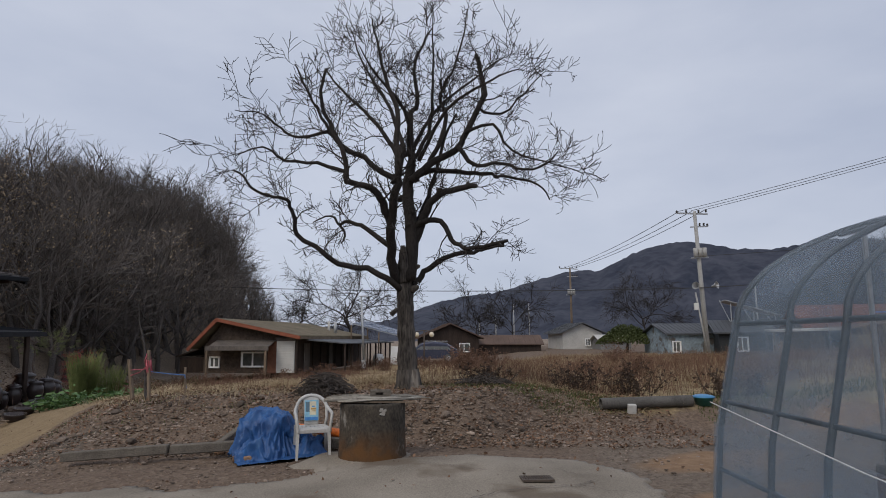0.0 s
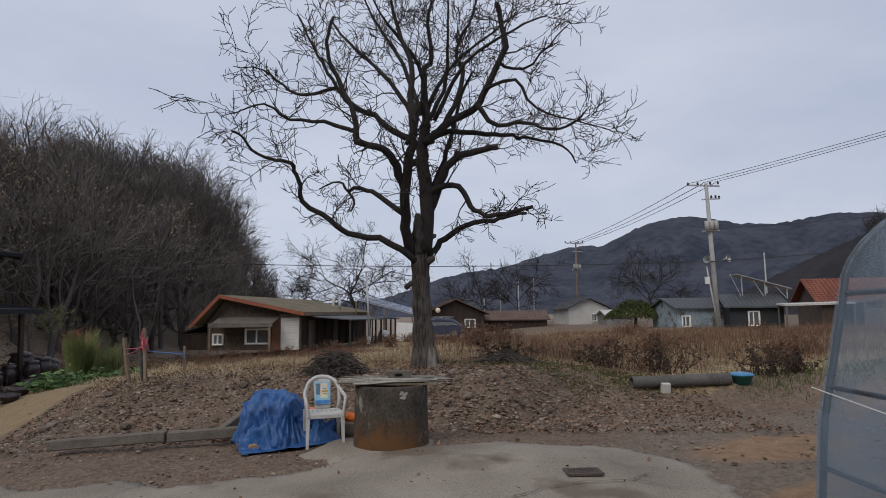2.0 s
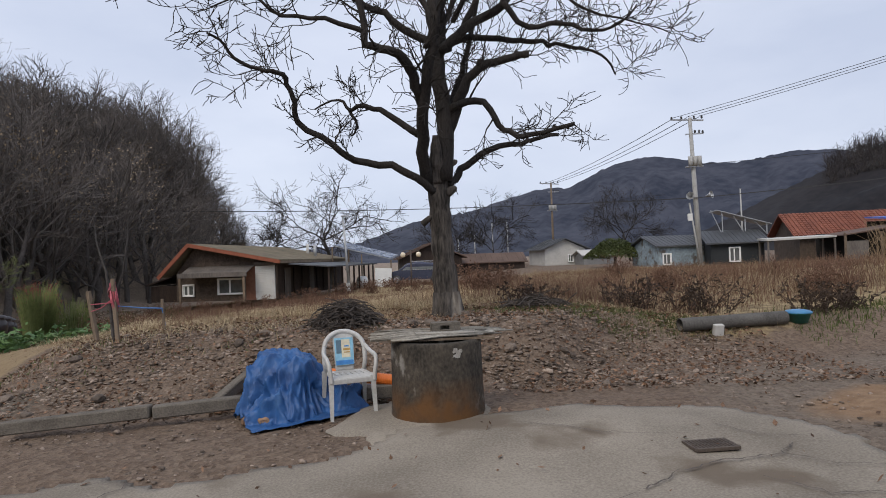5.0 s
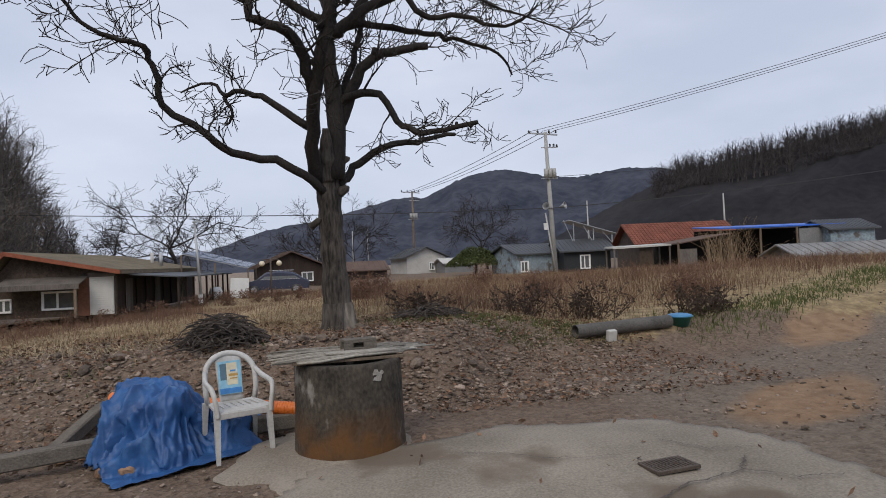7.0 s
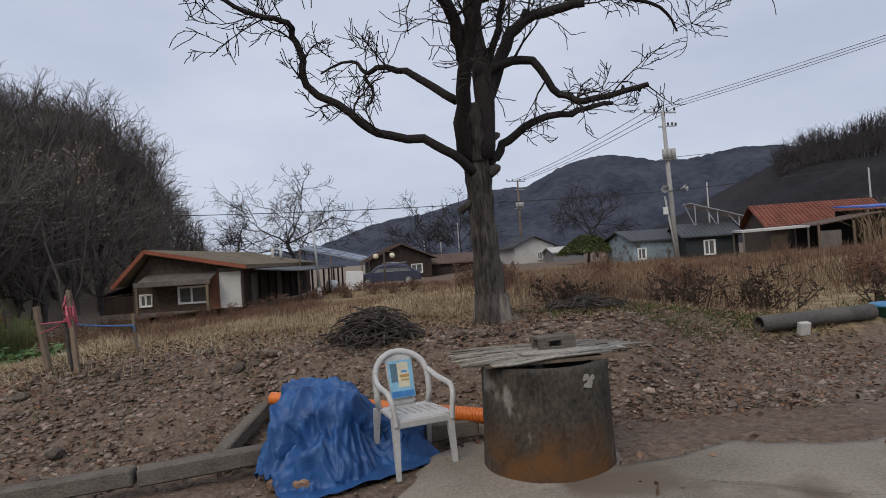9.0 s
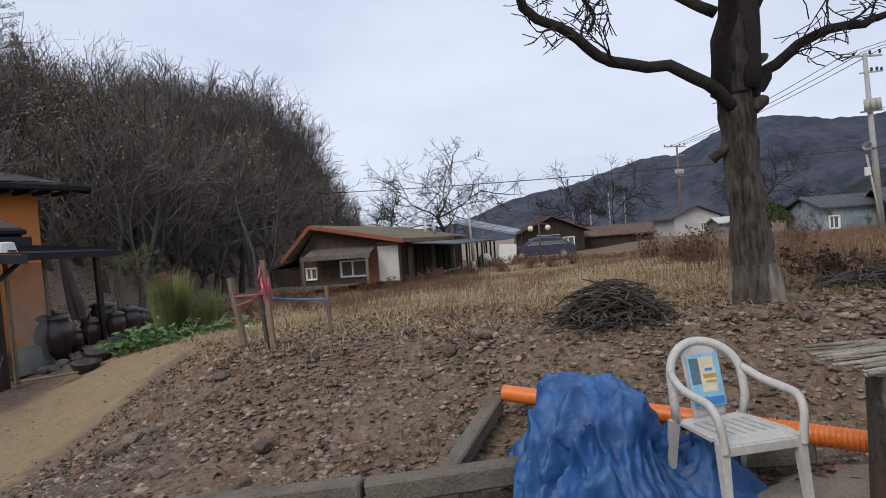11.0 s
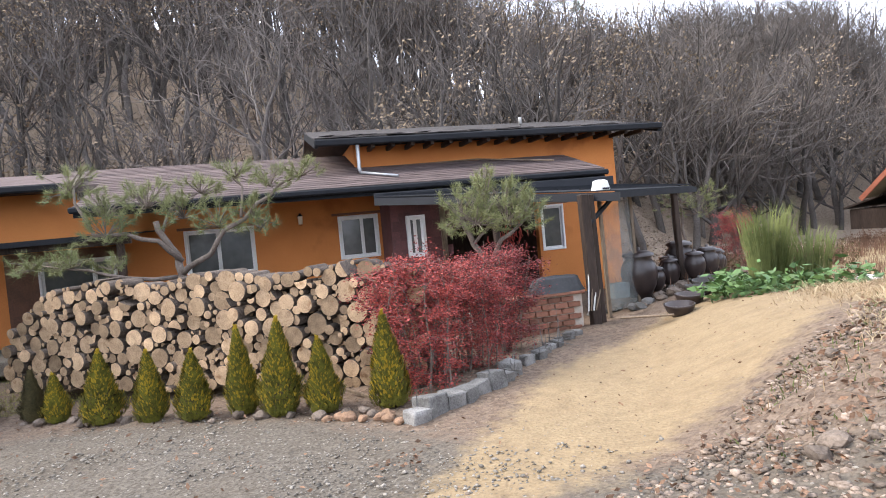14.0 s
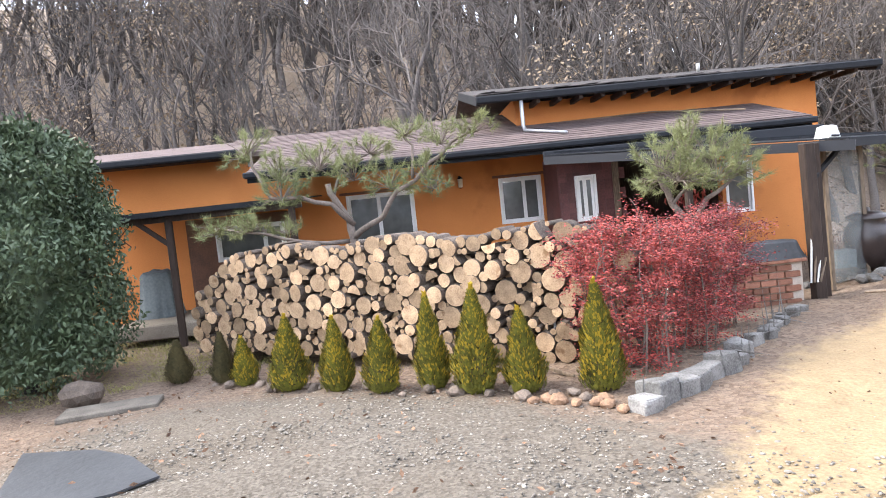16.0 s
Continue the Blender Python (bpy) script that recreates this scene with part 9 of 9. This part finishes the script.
blades("weeds", M["drygrass"], x, y, g.uniform(0.12, 0.48, len(x)) * TUFT(x, y, 0.6, 9), 0.005, 0.65, "tall straw-coloured weeds", "weeds", 5)
x, y, g = scatter(9000, -4, 14, 22, 46, 6, lambda a, b: np.ones_like(a), 1.0, 0.3)
blades("weeds", M["redweed"], x, y, g.uniform(0.06, 0.24, len(x)), 0.008, 0.5, "reddish-brown withered weeds", "weeds", 6)
x, y, g = scatter(34000, -0.8, 4.6, 10.6, 13.2, 7, lambda a, b: blob(a, b, 1.7, 11.9, 2.8, 0.9, 4, 0.8))
blades("green_grass", M["greengrass"], x, y, g.uniform(0.03, 0.10, len(x)), 0.005, 0.6, "short green grass patch behind the well", "grass", 7)
x, y, g = scatter(14000, 4.5, 14, 10.8, 16, 8, lambda a, b: smooth01((1.1 - np.abs(b - 11.6 - 0.36 * (a - 4.5))) / 0.8))
blades("green_grass", M["greengrass"], x, y, g.uniform(0.04, 0.16, len(x)), 0.008, 0.7, "green weeds along the lane verge", "grass", 8)
x, y, g = scatter(5000, -9.5, -5, 10.5, 17, 9, lambda a, b: 0.6 * (1 - smooth01(sand_mask(a, b) * 4)) * smooth01((a + 8.6 + 0.1 * (b - 10)) / 1.5), 1.0, 0.8)
blades("bank_grass", M["greengrass"], x, y, g.uniform(0.03, 0.12, len(x)), 0.006, 0.8, "sparse green weeds beside the drive", "grass", 9)
x, y, g = scatter(16000, -17, -4, 17, 40, 10, lambda a, b: smooth01((b - 16 + 0.3 * (a + 9)) / 3) * 0.9, 1.0, 0.4)
blades("weeds", M["redweed"], x, y, g.uniform(0.15, 0.5, len(x)), 0.008, 0.4, "low brown undergrowth at the foot of the hill", "weeds", 10)
x, y, g = scatter(60000, -24, -15.6, 3, 9.5, 11, lambda a, b: np.ones_like(a) * 0.9)
blades("lawn", M["lawn"], x, y, g.uniform(0.02, 0.06, len(x)), 0.009, 0.8, "short dry lawn beside the orange house", "grass", 11)


def pebbles(name, mat, x, y, size, label, seed):
    """Small stones of one kind, joined."""
    bm = bmesh.new()
    bmesh.ops.create_icosphere(bm, subdivisions=1, radius=1)
    v = np.array([q.co for q in bm.verts])
    f = np.array([[q.index for q in k.verts] for k in bm.faces])
    bm.free()
    g = np.random.default_rng(seed)
    n = len(x)
    base = v * (1 + g.normal(0, 0.24, (n, len(v), 1)))
    sc = size[:, None, None] * g.uniform(0.55, 1.25, (n, 1, 3)) * np.array([1, 1, 0.48])
    a = g.uniform(0, 2 * np.pi, n)
    c, s = np.cos(a)[:, None], np.sin(a)[:, None]
    q = base * sc
    X = q[..., 0] * c - q[..., 1] * s + x[:, None]
    Y = q[..., 0] * s + q[..., 1] * c + y[:, None]
    Z = q[..., 2] + (ground_z(x, y) + size * 0.12)[:, None]
    F = (f[None] + (np.arange(n) * len(v))[:, None, None]).reshape(-1, 3)
    ob = new(name, array_mesh(name, np.stack([X, Y, Z], -1).reshape(-1, 3), F, mat))
    return tagged(ob, label, "gravel", kind="stuff")


def island_stone(name, lo, hi):
    m = material(name, hi, lo, 0.9, 9, 60, 0.3)
    n, l = m.node_tree.nodes, m.node_tree.links
    p = n["Principled BSDF"]
    old = p.inputs["Base Color"].links[0].from_socket
    geo, hs, mr = n.new("ShaderNodeNewGeometry"), n.new("ShaderNodeHueSaturation"), n.new("ShaderNodeMapRange")
    mr.inputs[3].default_value, mr.inputs[4].default_value = 0.5, 1.7
    l.new(geo.outputs["Random Per Island"], mr.inputs[0])
    l.new(mr.outputs[0], hs.inputs["Value"])
    l.new(old, hs.inputs["Color"])
    l.new(hs.outputs["Color"], p.inputs["Base Color"])
    return m


M["pebble"] = island_stone("brown_pebble", (0.110, 0.086, 0.068), (0.256, 0.203, 0.163))
M["chip"] = island_stone("grey_chipping", (0.108, 0.097, 0.083), (0.225, 0.205, 0.176))
M["leaflitter"] = island_stone("fallen_leaf", (0.085, 0.05, 0.034), (0.20, 0.122, 0.078))
BANK = lambda x, y: smooth01((y - 8.75) / 0.4) * (1 - 0.75 * grass_mask(x, y)) * (1 - pad_mask(x, y)) * (1 - smooth01(sand_mask(x, y) * 3)) * smooth01((x + 8.2) / 1.5)
x, y, g = scatter(24000, -8, 3.5, 8.6, 13, 21, BANK)
pebbles("gravel", M["pebble"], x, y, np.abs(g.normal(0.005, 0.015, len(x))) + 0.007, "brown stones strewn over the bank", 21)
x, y, g = scatter(5500, 0.5, 11, 7, 13, 22, lambda a, b: 0.8 * lane_mask(a, b) * (1 - pad_mask(a, b)))
pebbles("gravel", M["pebble"], x, y, np.abs(g.normal(0.008, 0.009, len(x))) + 0.006, "small stones on the dirt lane", 22)
x, y, g = scatter(26000, -15.5, -4.8, 4.2, 10.5, 23, lambda a, b: gravel_mask(a, b))
pebbles("gravel", M["chip"], x, y, np.abs(g.normal(0.004, 0.006, len(x))) + 0.005, "grey chippings on the yard", 23)
x, y, g = scatter(3000, -12.5, -4.5, 7, 17, 25, lambda a, b: smooth01(sand_mask(a, b)) * 0.9, 1.0, 0.75)
pebbles("gravel", M["pebble"], x, y, np.abs(g.normal(0.002, 0.004, len(x))) + 0.003, "fine brown gravel strewn over the sandy drive", 25)
x, y, g = scatter(2600, -8, -1, 5, 8.8, 24, lambda a, b: 0.8 * (1 - pad_mask(a, b)) + 0.04)
pebbles("gravel", M["pebble"], x, y, np.abs(g.normal(0.008, 0.01, len(x))) + 0.005, "small stones before the kerb beams", 24)


def litter(n, x0, x1, y0, y1, seed, mask, big=1.0, mat_name="leaflitter"):
    x, y, g = scatter(n, x0, x1, y0, y1, seed, mask)
    k = len(x)
    z = ground_z(x, y) + 0.02 + g.uniform(0, 0.03, k)
    e1 = g.normal(0, 1, (k, 3)) * np.array([1, 1, 0.35])
    e1 /= np.linalg.norm(e1, axis=1)[:, None]
    e2 = np.cross(e1, g.normal(0, 1, (k, 3)) * np.array([0.4, 0.4, 1]))
    e2 /= np.linalg.norm(e2, axis=1)[:, None] + 1e-9
    s = big * g.uniform(0.012, 0.04, k)[:, None]
    c = np.stack([x, y, z], -1)
    P = np.stack([c - e1 * s, c + e2 * s * 0.5, c + e1 * s, c - e2 * s * 0.5], 1).reshape(-1, 3)
    ob = new("leaf_litter", array_mesh("leaf_litter", P, np.arange(4 * k).reshape(-1, 4), M[mat_name]))
    tagged(ob, "fallen brown leaves scattered on the ground", "leaves", kind="stuff")


litter(13000, -9, 4, 8.7, 13, 31, lambda a, b: 0.9 * (1 - pad_mask(a, b)) * (1 - smooth01(sand_mask(a, b) * 3)))
litter(3200, -12, -4.5, 7, 17, 34, lambda a, b: 0.35 * smooth01(sand_mask(a, b)), 0.55)
litter(1300, -4, 7, 4, 9, 32, lambda a, b: np.ones_like(a) * 0.25)
litter(2200, -15, -7, 4, 13, 33, lambda a, b: 0.4 * (1 - smooth01(sand_mask(a, b) * 4)))
M["hillleaf"] = island_stone("withered_oak_leaf_litter", (0.13, 0.10, 0.078), (0.30, 0.235, 0.175))
litter(70000, -42, -12, 2, 42, 35, lambda a, b: smooth01((-25.5 - (HN.x * a + HN.y * b)) / 3) * (ground_z(a, b) < 9), 2.6, "hillleaf")
